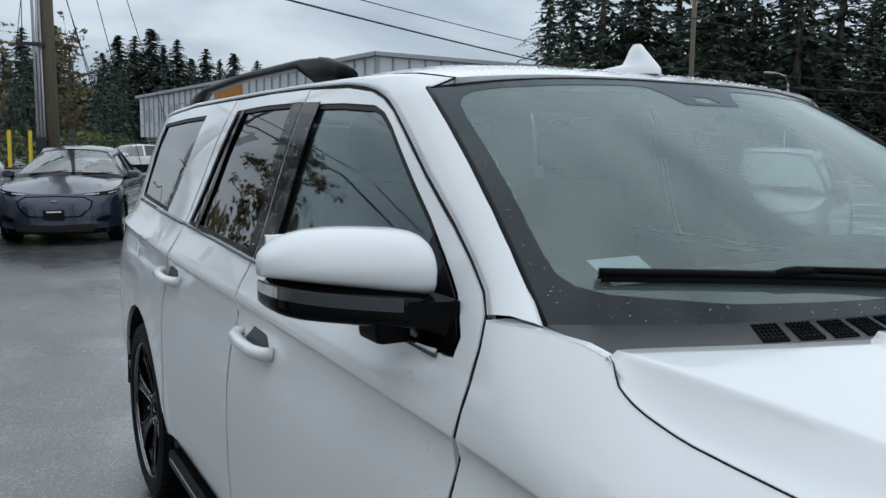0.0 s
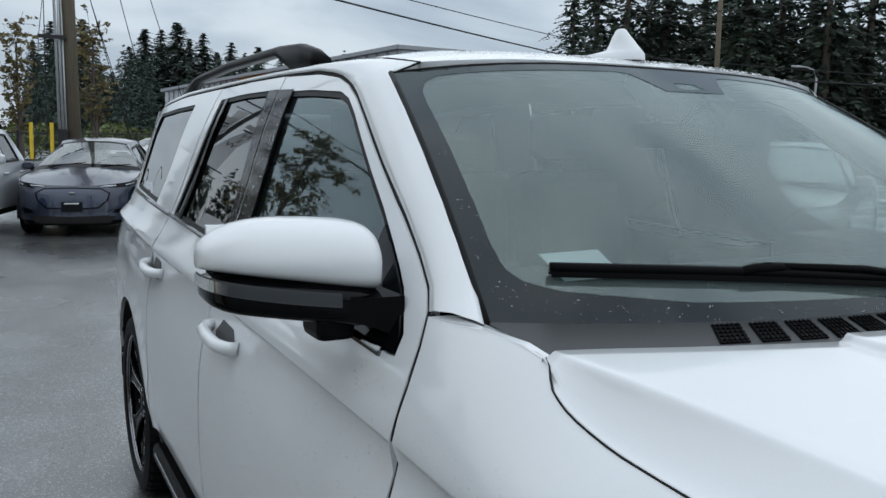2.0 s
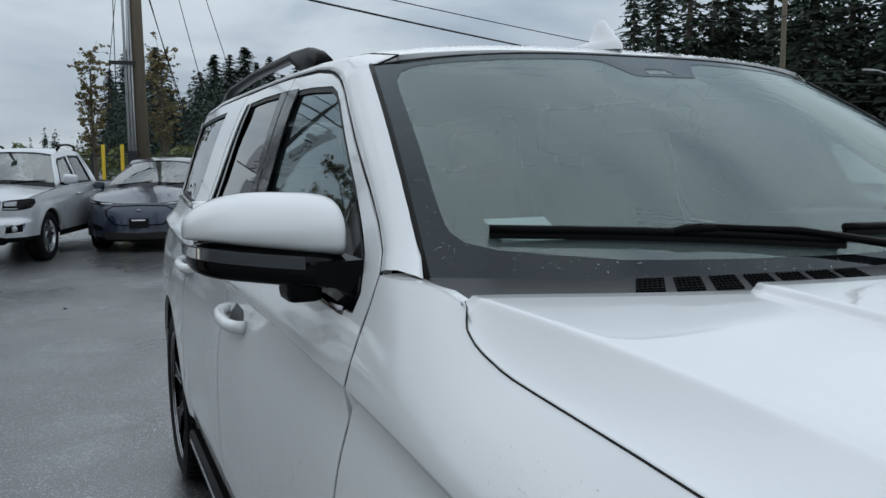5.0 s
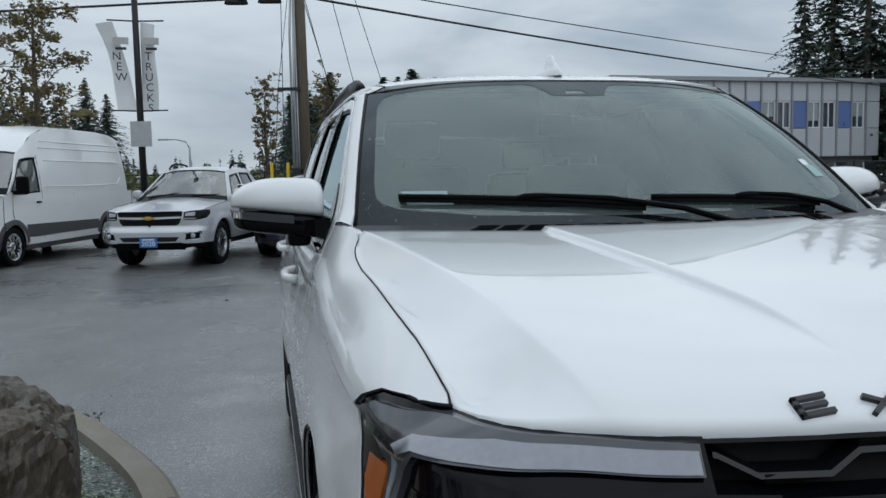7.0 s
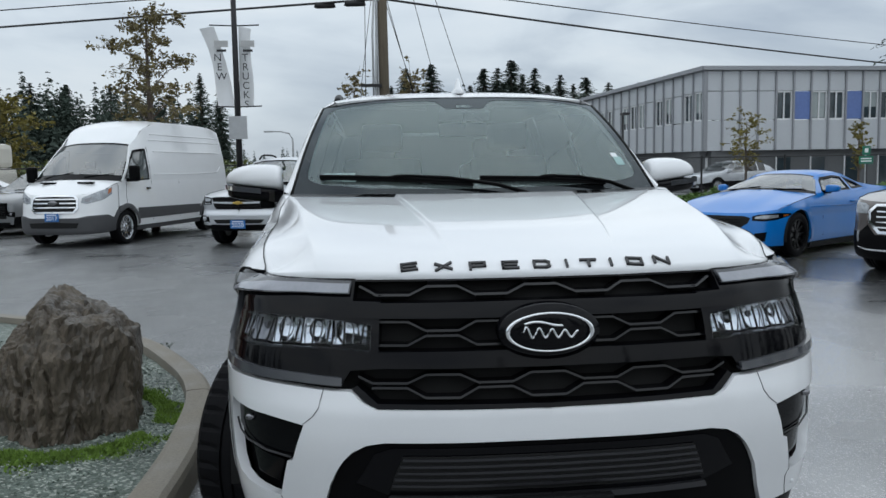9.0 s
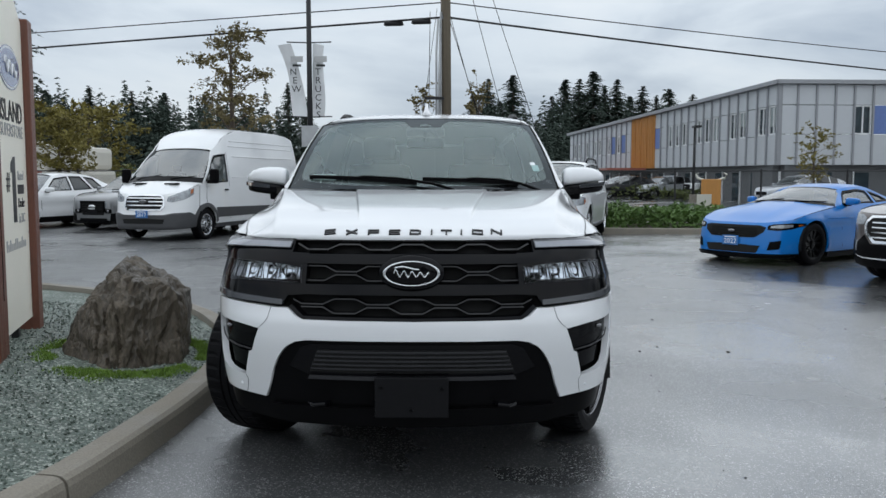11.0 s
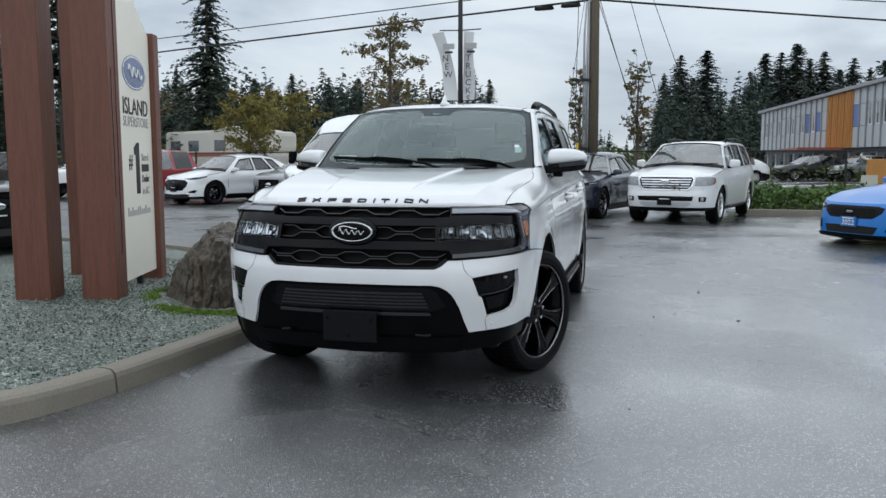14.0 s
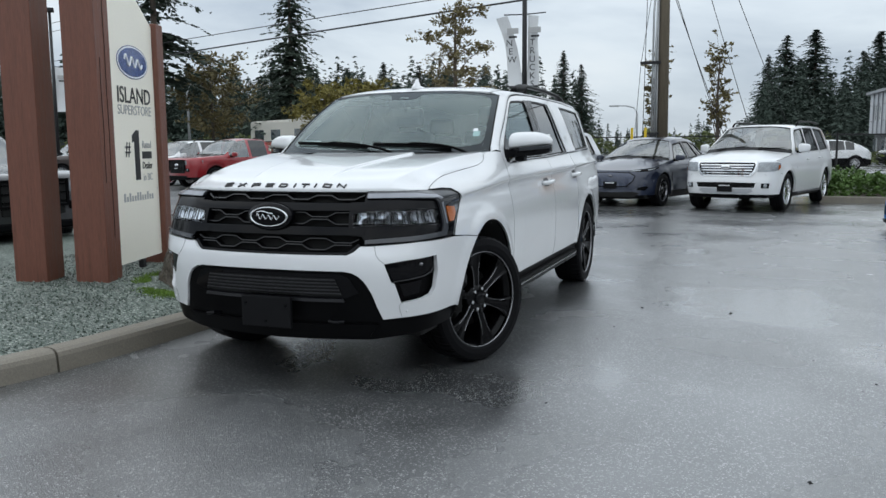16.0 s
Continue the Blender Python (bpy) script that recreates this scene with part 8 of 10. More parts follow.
    c.plate(0.50, "plate_black", "", y=-0.01)
    c.mirrors(1.78, 1.31, "white_paint_b", 0.11, 0.09)
    c.doors([[(1.62, 0.42), (1.60, 0.9), (1.62, 1.19)], [(2.66, 0.42), (2.67, 1.2)], [(3.62, 0.9), (3.68, 1.2)]], [(2.40, 1.06), (3.42, 1.08)])
    c.rails(2.5, 4.6)
    for s in (-1, 1):
        part("running_board", boxed(min(s * 0.86, s * 1.04), max(s * 0.86, s * 1.04), 1.6, 3.5, 0.33, 0.38, bevel=0.015), "grey_plastic", c.root)
    return c


def blue_crossover(name, label, m, paint, roof_paint=None):
    k = Skin([(0, 0.0), (0.30, 0.015), (0.55, 0.08), (0.74, 0.20), (0.86, 0.38), (0.92, 0.6), (0.94, 1.0), (0.94, 2.4), (0.945, 3.7), (0.92, 4.3), (0.82, 4.6), (0, 4.72)],
             [(0.2, 0.05), (0.35, 0.02), (0.5, 0.012), (0.65, 0.022), (0.8, 0.004), (0.9, 0.012), (1.0, 0.045), (1.1, 0.1)], [(0.15, 0.05), (0.25, 0.0), (0.38, 0.015), (0.5, 0.025), (0.7, 0.05), (0.80, 0.10), (0.88, 0.19), (0.95, 0.3)], (0.45, 0.6))
    c = Parked(name, label, m, "crossover", k, paint,
               {"nose": [(0, 0.83), (0.3, 0.833), (0.55, 0.845), (0.7, 0.86)], "hood": [(0.42, 0.89), (0.7, 0.945), (1.05, 0.99), (1.35, 1.03)], "bulge": 0.018},
               [(1.35, 1.03), (1.7, 1.03), (2.6, 1.04), (3.6, 1.07), (4.3, 1.08)], (1.12, 1.06, 0.0), [(2.05, 1.535, 0.56), (2.4, 1.59, 0.60), (2.9, 1.605, 0.605), (3.5, 1.54, 0.58), (4.1, 1.34, 0.53)], (0.90, 3.88, 0.37, 0.24), 0.28,
               [[(1.62, 1.065), (2.12, 1.42), (2.55, 1.475), (2.55, 1.07)], [(2.62, 1.07), (2.62, 1.48), (3.05, 1.475), (3.32, 1.10)], [(3.40, 1.11), (3.16, 1.465), (3.55, 1.42), (3.78, 1.14)]], (4.45, 1.08), spokes=5, metal="dark_chrome")
    n = c.patch("grille_panel", "navy_gloss" if paint == "navy_paint" else "gloss_black", 0.006, X(0, 0.47), X(0.38, 0.49), X(0.52, 0.60), X(0.56, 0.71), X(0.45, 0.775), X(0, 0.79))
    c.patch("panel_outline", "black_plastic", 0.010, X(0, 0.452), X(0.40, 0.47), X(0.545, 0.60), X(0.585, 0.715), X(0.46, 0.79), X(0, 0.805), X(0, 0.79), X(0.45, 0.775), X(0.56, 0.71), X(0.52, 0.60), X(0.38, 0.49), X(0, 0.47), parent=n, rim=0.015)
    c.oval("emblem", 0.715, 0.05, 0.022, "dark_chrome", n, 0.02)
    c.patch("headlight", "gloss_black", 0.004, X(0.42, 0.815), X(0.66, 0.80), Y(0.34, 0.81), Y(0.60, 0.875), Y(0.62, 0.905), Y(0.44, 0.885), X(0.68, 0.855), X(0.45, 0.835), both=True, label="slim headlight with light bars")
    for a, b, z in ((0.44, 0.64, 0.825), (0.50, 0.70, 0.833)):
        c.patch("light_bar", "lamp_lens", 0.009, X(a, z - 0.010), X(b, z - 0.006), X(b, z + 0.008), X(a, z + 0.0), both=True, rim=0.006)
    c.patch("light_bar", "lamp_lens", 0.008, Y(0.30, 0.832), Y(0.50, 0.865), Y(0.50, 0.878), Y(0.30, 0.848), both=True, rim=0.006)
    c.patch("bumper_intake", "cavity", 0.004, X(0, 0.23), X(0.55, 0.23), X(0.66, 0.33), X(0.52, 0.36), X(0, 0.34))
    c.patch("side_intake", "black_plastic", 0.004, X(0.60, 0.40), X(0.76, 0.38), Y(0.30, 0.46), X(0.78, 0.485), X(0.64, 0.45), both=True)
    c.line("bumper_crease", "cavity", 0.004, X(0.0, 0.40), X(0.5, 0.41), X(0.62, 0.46), X(0.78, 0.52))
    c.patch("arch_cladding", "black_plastic", 0.004, Y(1.33, 0.20), Y(1.33, 0.34), Y(3.44, 0.34), Y(3.44, 0.20), both=True, rim=0.01)
    c.plate(0.50, "plate_black", "", y=-0.012)
    c.mirrors(1.62, 1.10, paint, 0.10, 0.065)
    c.doors([[(1.42, 0.36), (1.40, 0.8), (1.45, 1.03)], [(2.58, 0.36), (2.59, 1.04)], [(3.30, 0.75), (3.36, 1.07)]], [])
    return c


def silver_pickup(m):
    k = Skin([(0, 0.0), (0.40, 0.015), (0.65, 0.06), (0.80, 0.15), (0.88, 0.28), (0.92, 0.5), (0.94, 0.9), (0.945, 1.5), (0.945, 4.9), (0.93, 5.3), (0.85, 5.4), (0, 5.42)],
             [(0.3, 0.06), (0.45, 0.02), (0.6, 0.004), (0.8, 0.0), (0.92, 0.008), (1.0, 0.02), (1.1, 0.045), (1.2, 0.08)], [(0.3, 0.10), (0.40, 0.02), (0.5, 0.0), (0.64, 0.0), (0.69, 0.03), (0.71, 0.06), (0.85, 0.05), (0.97, 0.07), (1.03, 0.12), (1.1, 0.2)], (0.6, 0.5))
    c = Parked("parked_pickup", "silver crew-cab pickup truck with gold emblem and sales plate", m, "pickup truck", k, "silver_paint",
               {"nose": [(0, 1.0), (0.4, 1.0), (0.62, 0.995), (0.75, 0.995)], "hood": [(0.36, 1.01), (0.7, 1.055), (1.1, 1.09), (1.42, 1.12)], "bulge": 0.022},
               [(1.42, 1.12), (1.8, 1.12), (3.4, 1.13), (3.62, 1.14), (5.3, 1.15)], (1.26, 1.155, 0.0), [(2.05, 1.70, 0.63), (2.3, 1.755, 0.66), (2.8, 1.775, 0.67), (3.2, 1.76, 0.66), (3.42, 1.71, 0.64)], (0.98, 4.20, 0.385, 0.26), 0.44,
               [[(1.68, 1.165), (2.12, 1.585), (2.46, 1.63), (2.46, 1.165)], [(2.55, 1.165), (2.55, 1.635), (3.12, 1.635), (3.26, 1.18)]], (3.56, 1.135), spokes=5)
    g = c.patch("grille", "cavity", 0.004, X(0, 0.715), X(0.46, 0.715), X(0.54, 0.80), X(0.58, 0.94), X(0.56, 0.985), X(0, 0.985))
    c.patch("grille_top_bar", "black_plastic", 0.018, X(0, 0.925), X(0.575, 0.93), X(0.585, 0.975), X(0, 0.985), parent=g)
    c.patch("grille_mid_bar", "silver_paint", 0.020, X(0, 0.845), X(0.555, 0.865), X(0.565, 0.895), X(0, 0.885), parent=g)
    for i in range(3):
        z = 0.745 + 0.033 * i
        c.patch("grille_bar", "black_plastic", 0.010, X(0, z), X(0.48, z), X(0.48, z + 0.012), X(0, z + 0.012), parent=g, rim=0.01)
    y0 = k.at(0, 0.865)[0].y
    bow_tie = bmesh.new()
    box(bow_tie, -0.10, 0.10, y0 - 0.05, y0 - 0.02, 0.852, 0.888, bevel=0.008)
    box(bow_tie, -0.04, 0.04, y0 - 0.051, y0 - 0.02, 0.838, 0.902, bevel=0.008)
    part("emblem", bow_tie, "gold", g)
    c.patch("headlight", "gloss_black", 0.004, X(0.60, 0.84), X(0.80, 0.83), Y(0.36, 0.86), Y(0.48, 0.93), Y(0.48, 0.99), Y(0.34, 1.0), X(0.70, 0.985), X(0.605, 0.965), both=True, label="headlight with a projector lens")
    c.patch("lens_cover", "lamp_lens", 0.008, X(0.63, 0.90), X(0.78, 0.90), X(0.80, 0.97), X(0.63, 0.955), both=True, rim=0.01)
    c.patch("light_bar", "lamp_lens", 0.009, X(0.61, 0.855), X(0.79, 0.848), X(0.80, 0.866), X(0.61, 0.873), both=True, rim=0.01)
    c.patch("bumper_intake", "cavity", 0.004, X(0, 0.475), X(0.46, 0.475), X(0.53, 0.55), X(0, 0.555))
    c.patch("fog_lamp_bezel", "black_plastic", 0.004, X(0.62, 0.505), X(0.82, 0.52), X(0.83, 0.63), X(0.64, 0.60), both=True)
    c.patch("bezel_trim", "chrome", 0.008, X(0.60, 0.49), X(0.84, 0.505), X(0.85, 0.645), X(0.62, 0.62), X(0.64, 0.60), X(0.83, 0.63), X(0.82, 0.52), X(0.62, 0.505), both=True, rim=0.01)
    c.round_lamp(0.735, 0.565, 0.045, 0.012)
    c.patch("lower_bumper", "black_plastic", 0.004, X(0, 0.33), X(0.60, 0.33), X(0.70, 0.42), X(0.55, 0.455), X(0, 0.455), rim=0.02)
    c.plate(0.46, "plate_blue", "2020", y=-0.012)
    c.mirrors(1.74, 1.25, "silver_paint", 0.10, 0.08)
    c.doors([[(1.60, 0.46), (1.58, 0.8), (1.60, 1.12)], [(2.50, 0.46), (2.51, 1.13)], [(3.38, 0.5), (3.38, 1.13)], [(3.60, 0.5), (3.60, 1.13)]], [(2.24, 1.0), (3.12, 1.0)])
    part("cargo_bed", boxed(-0.80, 0.80, 3.66, 5.3, 0.9, 1.05), "cavity", c.root)
    c.rails(2.35, 3.3)
    return c


def high_van(m):
    k = Skin([(0, 0.0), (0.40, 0.02), (0.68, 0.10), (0.86, 0.24), (0.96, 0.46), (1.0, 0.75), (1.03, 1.2), (1.03, 5.7), (1.0, 5.93), (0.9, 5.98), (0, 5.98)],
             [(0.25, 0.05), (0.45, 0.01), (0.7, 0.0), (1.0, 0.006), (1.3, 0.02), (1.6, 0.05), (2.2, 0.15)], [(0.25, 0.04), (0.35, 0.0), (0.60, 0.0), (0.66, 0.04), (0.8, 0.06), (1.0, 0.10), (1.08, 0.14), (1.2, 0.3)], (0.55, 0.6))
    c = Parked("cargo_van", "white high-roof cargo van with grey lower bumper", m, "van", k, "white_paint_b",
               {"nose": [(0, 1.06), (0.35, 1.06), (0.6, 1.07), (0.8, 1.10)], "hood": [(0.44, 1.17), (0.60, 1.24), (0.75, 1.28), (0.90, 1.31)]},
               [(0.90, 1.31), (1.5, 1.30), (3.0, 1.30), (5.9, 1.30)], (0.66, 1.335, 0.0), [(1.60, 2.14, 0.80), (1.85, 2.36, 0.83), (2.25, 2.56, 0.84), (2.8, 2.67, 0.84), (4.5, 2.68, 0.84), (5.6, 2.63, 0.83), (5.88, 2.55, 0.81)], (1.02, 4.75, 0.355, 0.235), 0.36,
               [[(1.02, 1.36), (1.42, 1.80), (1.60, 1.95), (2.00, 1.99), (2.00, 1.335), (1.55, 1.32)]], (5.93, 1.30), lower="grey_plastic", metal="chrome", spokes=8, crown=0.03, bow=0.05, lean=1.6)
    g = c.patch("grille", "cavity", 0.004, X(0, 0.72), X(0.42, 0.72), X(0.50, 0.80), X(0.49, 0.98), X(0.42, 1.03), X(0, 1.04))
    c.patch("grille_surround", "chrome", 0.02, X(0, 0.695), X(0.44, 0.695), X(0.535, 0.79), X(0.525, 0.99), X(0.44, 1.055), X(0, 1.065), X(0, 1.03), X(0.42, 1.02), X(0.485, 0.975), X(0.49, 0.81), X(0.42, 0.73), X(0, 0.73), parent=g)
    for z in (0.80, 0.885, 0.965):
        c.patch("grille_bar", "chrome", 0.014, X(0, z), X(0.48, z), X(0.48, z + 0.026), X(0, z + 0.026), parent=g, rim=0.02)
    c.oval("emblem", 0.90, 0.105, 0.05, "dark_chrome", g, 0.05)
    c.patch("headlight", "lamp_lens", 0.006, X(0.58, 0.90), X(0.70, 0.88), Y(0.34, 0.95), Y(0.56, 1.06), Y(0.58, 1.20), Y(0.40, 1.155), X(0.78, 1.07), X(0.60, 1.0), both=True, label="clear trapezoid headlight")
    c.patch("headlight_inner", "dark_chrome", 0.009, X(0.64, 0.93), X(0.74, 0.925), X(0.80, 1.03), X(0.66, 0.99), both=True, rim=0.01)
    c.patch("turn_signal", "amber", 0.010, Y(0.46, 1.06), Y(0.54, 1.10), Y(0.56, 1.185), Y(0.49, 1.165), both=True)
    b = c.patch("front_bumper", "grey_plastic", 0.012, X(0, 0.27), X(0.7, 0.27), Y(0.62, 0.32), Y(0.60, 0.58), Y(0.42, 0.655), X(0.70, 0.64), X(0.50, 0.60), X(0, 0.60), rim=0.05)
    c.patch("bumper_slot", "cavity", 0.016, X(0, 0.40), X(0.50, 0.40), X(0.54, 0.50), X(0, 0.52), parent=b, rim=0)
    c.patch("side_moulding", "grey_plastic", 0.012, Y(1.44, 0.50), Y(1.44, 0.74), Y(3.0, 0.72), Y(4.32, 0.70), Y(4.32, 0.50), both=True, rim=0.012)
    for cy in (1.02, 4.75):
        ring = [(cy + rr * math.cos(radians(a)), 0.355 + rr * math.sin(radians(a))) for rr, aa in ((0.405, np.linspace(4, 176, 14)), (0.50, np.linspace(172, 8, 14))) for a in aa]
        c.patch("arch_moulding", "grey_plastic", 0.010, *[Y(y, z) for y, z in ring], both=True, rim=0.01)
    c.line("panel_crease", "white_paint_b", 0.012, Y(2.2, 1.44), Y(4.6, 1.44), Y(5.4, 1.46), Y(5.6, 1.6))
    c.line("door_gap", "cavity", 0.005, Y(1.06, 0.60), Y(1.02, 1.0), Y(1.06, 1.30))
    c.line("door_gap", "cavity", 0.005, Y(2.06, 0.45), Y(2.06, 1.30))
    c.line("door_gap", "cavity", 0.005, Y(3.30, 0.45), Y(3.30, 1.30))
    for s in (-1, 1):
        for z, y0, y1 in ((1.95, 2.3, 5.6), (2.20, 2.2, 5.7), (2.33, 2.3, 5.75)):
            part("side_swage", tube(bmesh.new(), [(s * (c.side(y, z)[0].x + 0.004), y, z) for y in np.linspace(y0, y1, 6)], 0.012, 6), "white_paint_b", c.root, smooth=True)
        part("door_gap", tube(bmesh.new(), [(s * (c.side(2.06, z)[0].x + 0.001), 2.06, z) for z in (1.31, 1.6, 2.0, 2.05)], 0.005, 5), "cavity", c.root)
        mo = part("side_mirror", boxed(s * 1.19 - 0.105, s * 1.19 + 0.105, 1.02, 1.17, 1.30, 1.64, bevel=0.055), "black_plastic", c.root)
        part("mirror_arm", boxed(s * 1.05 - 0.07, s * 1.05 + 0.07, 1.07, 1.13, 1.30, 1.38, bevel=0.012), "black_plastic", mo)
        part("door_handle", boxed(min(s * 1.03, s * 1.055), max(s * 1.03, s * 1.055), 1.82, 1.97, 1.13, 1.165, bevel=0.01), "black_plastic", c.root)
        part("window_deflector", tube(bmesh.new(), [(s * (c.side(y, z)[0].x + 0.012), y, z) for y, z in ((1.44, 1.80), (1.62, 1.955), (1.80, 1.985), (1.98, 1.99))], 0.02, 6), "gloss_black", c.root)
    c.plate(0.615, "plate_blue", "2017", y=-0.02)
    part("roof_vent", boxed(-0.2, 0.2, 3.4, 3.8, 2.6, 2.68, bevel=0.03), "black_plastic", c.root)
    for s in (-1, 1):
        part("hood_vent", boxed(s * 0.42 - 0.17, s * 0.42 + 0.17, 0.50, 0.60, 1.285, 1.315, bevel=0.01), "black_plastic", c.root)
    return c


def blue_coupe(m):
    k = Skin([(0, 0.0), (0.35, 0.015), (0.60, 0.08), (0.78, 0.20), (0.87, 0.38), (0.92, 0.6), (0.955, 0.95), (0.94, 1.8), (0.93, 2.4), (0.96, 3.5), (0.94, 4.3), (0.82, 4.72), (0, 4.79)],
             [(0.15, 0.05), (0.3, 0.02), (0.5, 0.012), (0.62, 0.016), (0.72, 0.0), (0.80, 0.012), (0.9, 0.045), (1.0, 0.09)], [(0.12, 0.04), (0.2, 0.0), (0.35, 0.01), (0.5, 0.03), (0.62, 0.05), (0.68, 0.08), (0.75, 0.16), (0.85, 0.3)], (0.5, 0.65))
    c = Parked("sports_coupe", "bright blue sports coupe with black wheels", m, "sports car", k, "blue_paint",
               {"nose": [(0, 0.70), (0.35, 0.70), (0.58, 0.705), (0.72, 0.72)], "hood": [(0.44, 0.755), (0.8, 0.845), (1.2, 0.90), (1.62, 0.945)], "bulge": 0.025},
               [(1.62, 0.945), (2.0, 0.945), (3.0, 0.955), (3.5, 0.99), (4.4, 1.0)], (1.38, 0.975, 0.0), [(2.18, 1.27, 0.55), (2.5, 1.325, 0.58), (2.9, 1.33, 0.58), (3.4, 1.25, 0.56), (4.0, 1.09, 0.53)], (0.92, 3.64, 0.345, 0.26), 0.20,
               [[(1.90, 0.985), (2.28, 1.20), (2.65, 1.23), (2.92, 1.205), (2.90, 0.99)], [(2.98, 1.0), (2.99, 1.20), (3.32, 1.12), (3.42, 1.02)]], (4.35, 1.0), spokes=10, metal="rim_black", crown=0.045)
    g = c.patch("grille", "cavity", 0.004, X(0, 0.45), X(0.42, 0.46), X(0.56, 0.55), X(0.60, 0.63), X(0.50, 0.66), X(0, 0.66))
    for i in range(4):
        z = 0.48 + i * 0.04
        c.patch("grille_bar", "black_plastic", 0.010, X(0, z), X(0.46, z), X(0.46, z + 0.008), X(0, z + 0.008), parent=g, rim=0.01)
    c.oval("emblem", 0.56, 0.07, 0.026, "dark_chrome", g, 0.03)
    c.patch("headlight", "gloss_black", 0.004, X(0.62, 0.59), X(0.76, 0.58), Y(0.42, 0.605), Y(0.68, 0.665), Y(0.66, 0.69), Y(0.40, 0.70), X(0.70, 0.68), X(0.62, 0.655), both=True, label="dark headlight with clear lens")
    c.patch("lens_cover", "lamp_lens", 0.008, X(0.66, 0.62), X(0.80, 0.615), Y(0.42, 0.635), Y(0.42, 0.675), X(0.76, 0.67), X(0.67, 0.65), both=True, rim=0.01)
    c.patch("turn_signal", "amber", 0.009, Y(0.52, 0.645), Y(0.62, 0.663), Y(0.60, 0.675), Y(0.52, 0.672), both=True, rim=0.01)
    c.patch("bumper_intake", "cavity", 0.004, X(0, 0.21), X(0.46, 0.21), X(0.52, 0.33), X(0, 0.35))
    c.patch("side_intake", "black_plastic", 0.004, X(0.62, 0.26), X(0.78, 0.28), X(0.80, 0.42), X(0.66, 0.40), both=True)
    c.patch("front_splitter", "black_plastic", 0.03, X(0, 0.13), X(0.7, 0.13), Y(0.40, 0.14), Y(0.40, 0.19), X(0.7, 0.18), X(0, 0.18), rim=0.08)
    c.plate(0.40, "plate_blue", "2022", y=-0.012)
    c.mirrors(1.95, 1.03, "blue_paint", 0.095, 0.06)
    c.doors([[(1.80, 0.28), (1.76, 0.6), (1.80, 0.94)], [(3.02, 0.32), (3.06, 0.7), (3.05, 0.955)]], [(2.72, 0.80)])
    c.line("side_crease", "blue_paint", 0.008, Y(1.3, 0.76), Y(2.2, 0.75), Y(3.0, 0.73))
    c.patch("side_skirt", "black_plastic", 0.012, Y(1.32, 0.12), Y(1.32, 0.20), Y(3.24, 0.20), Y(3.24, 0.12), both=True, rim=0.02)
    return c


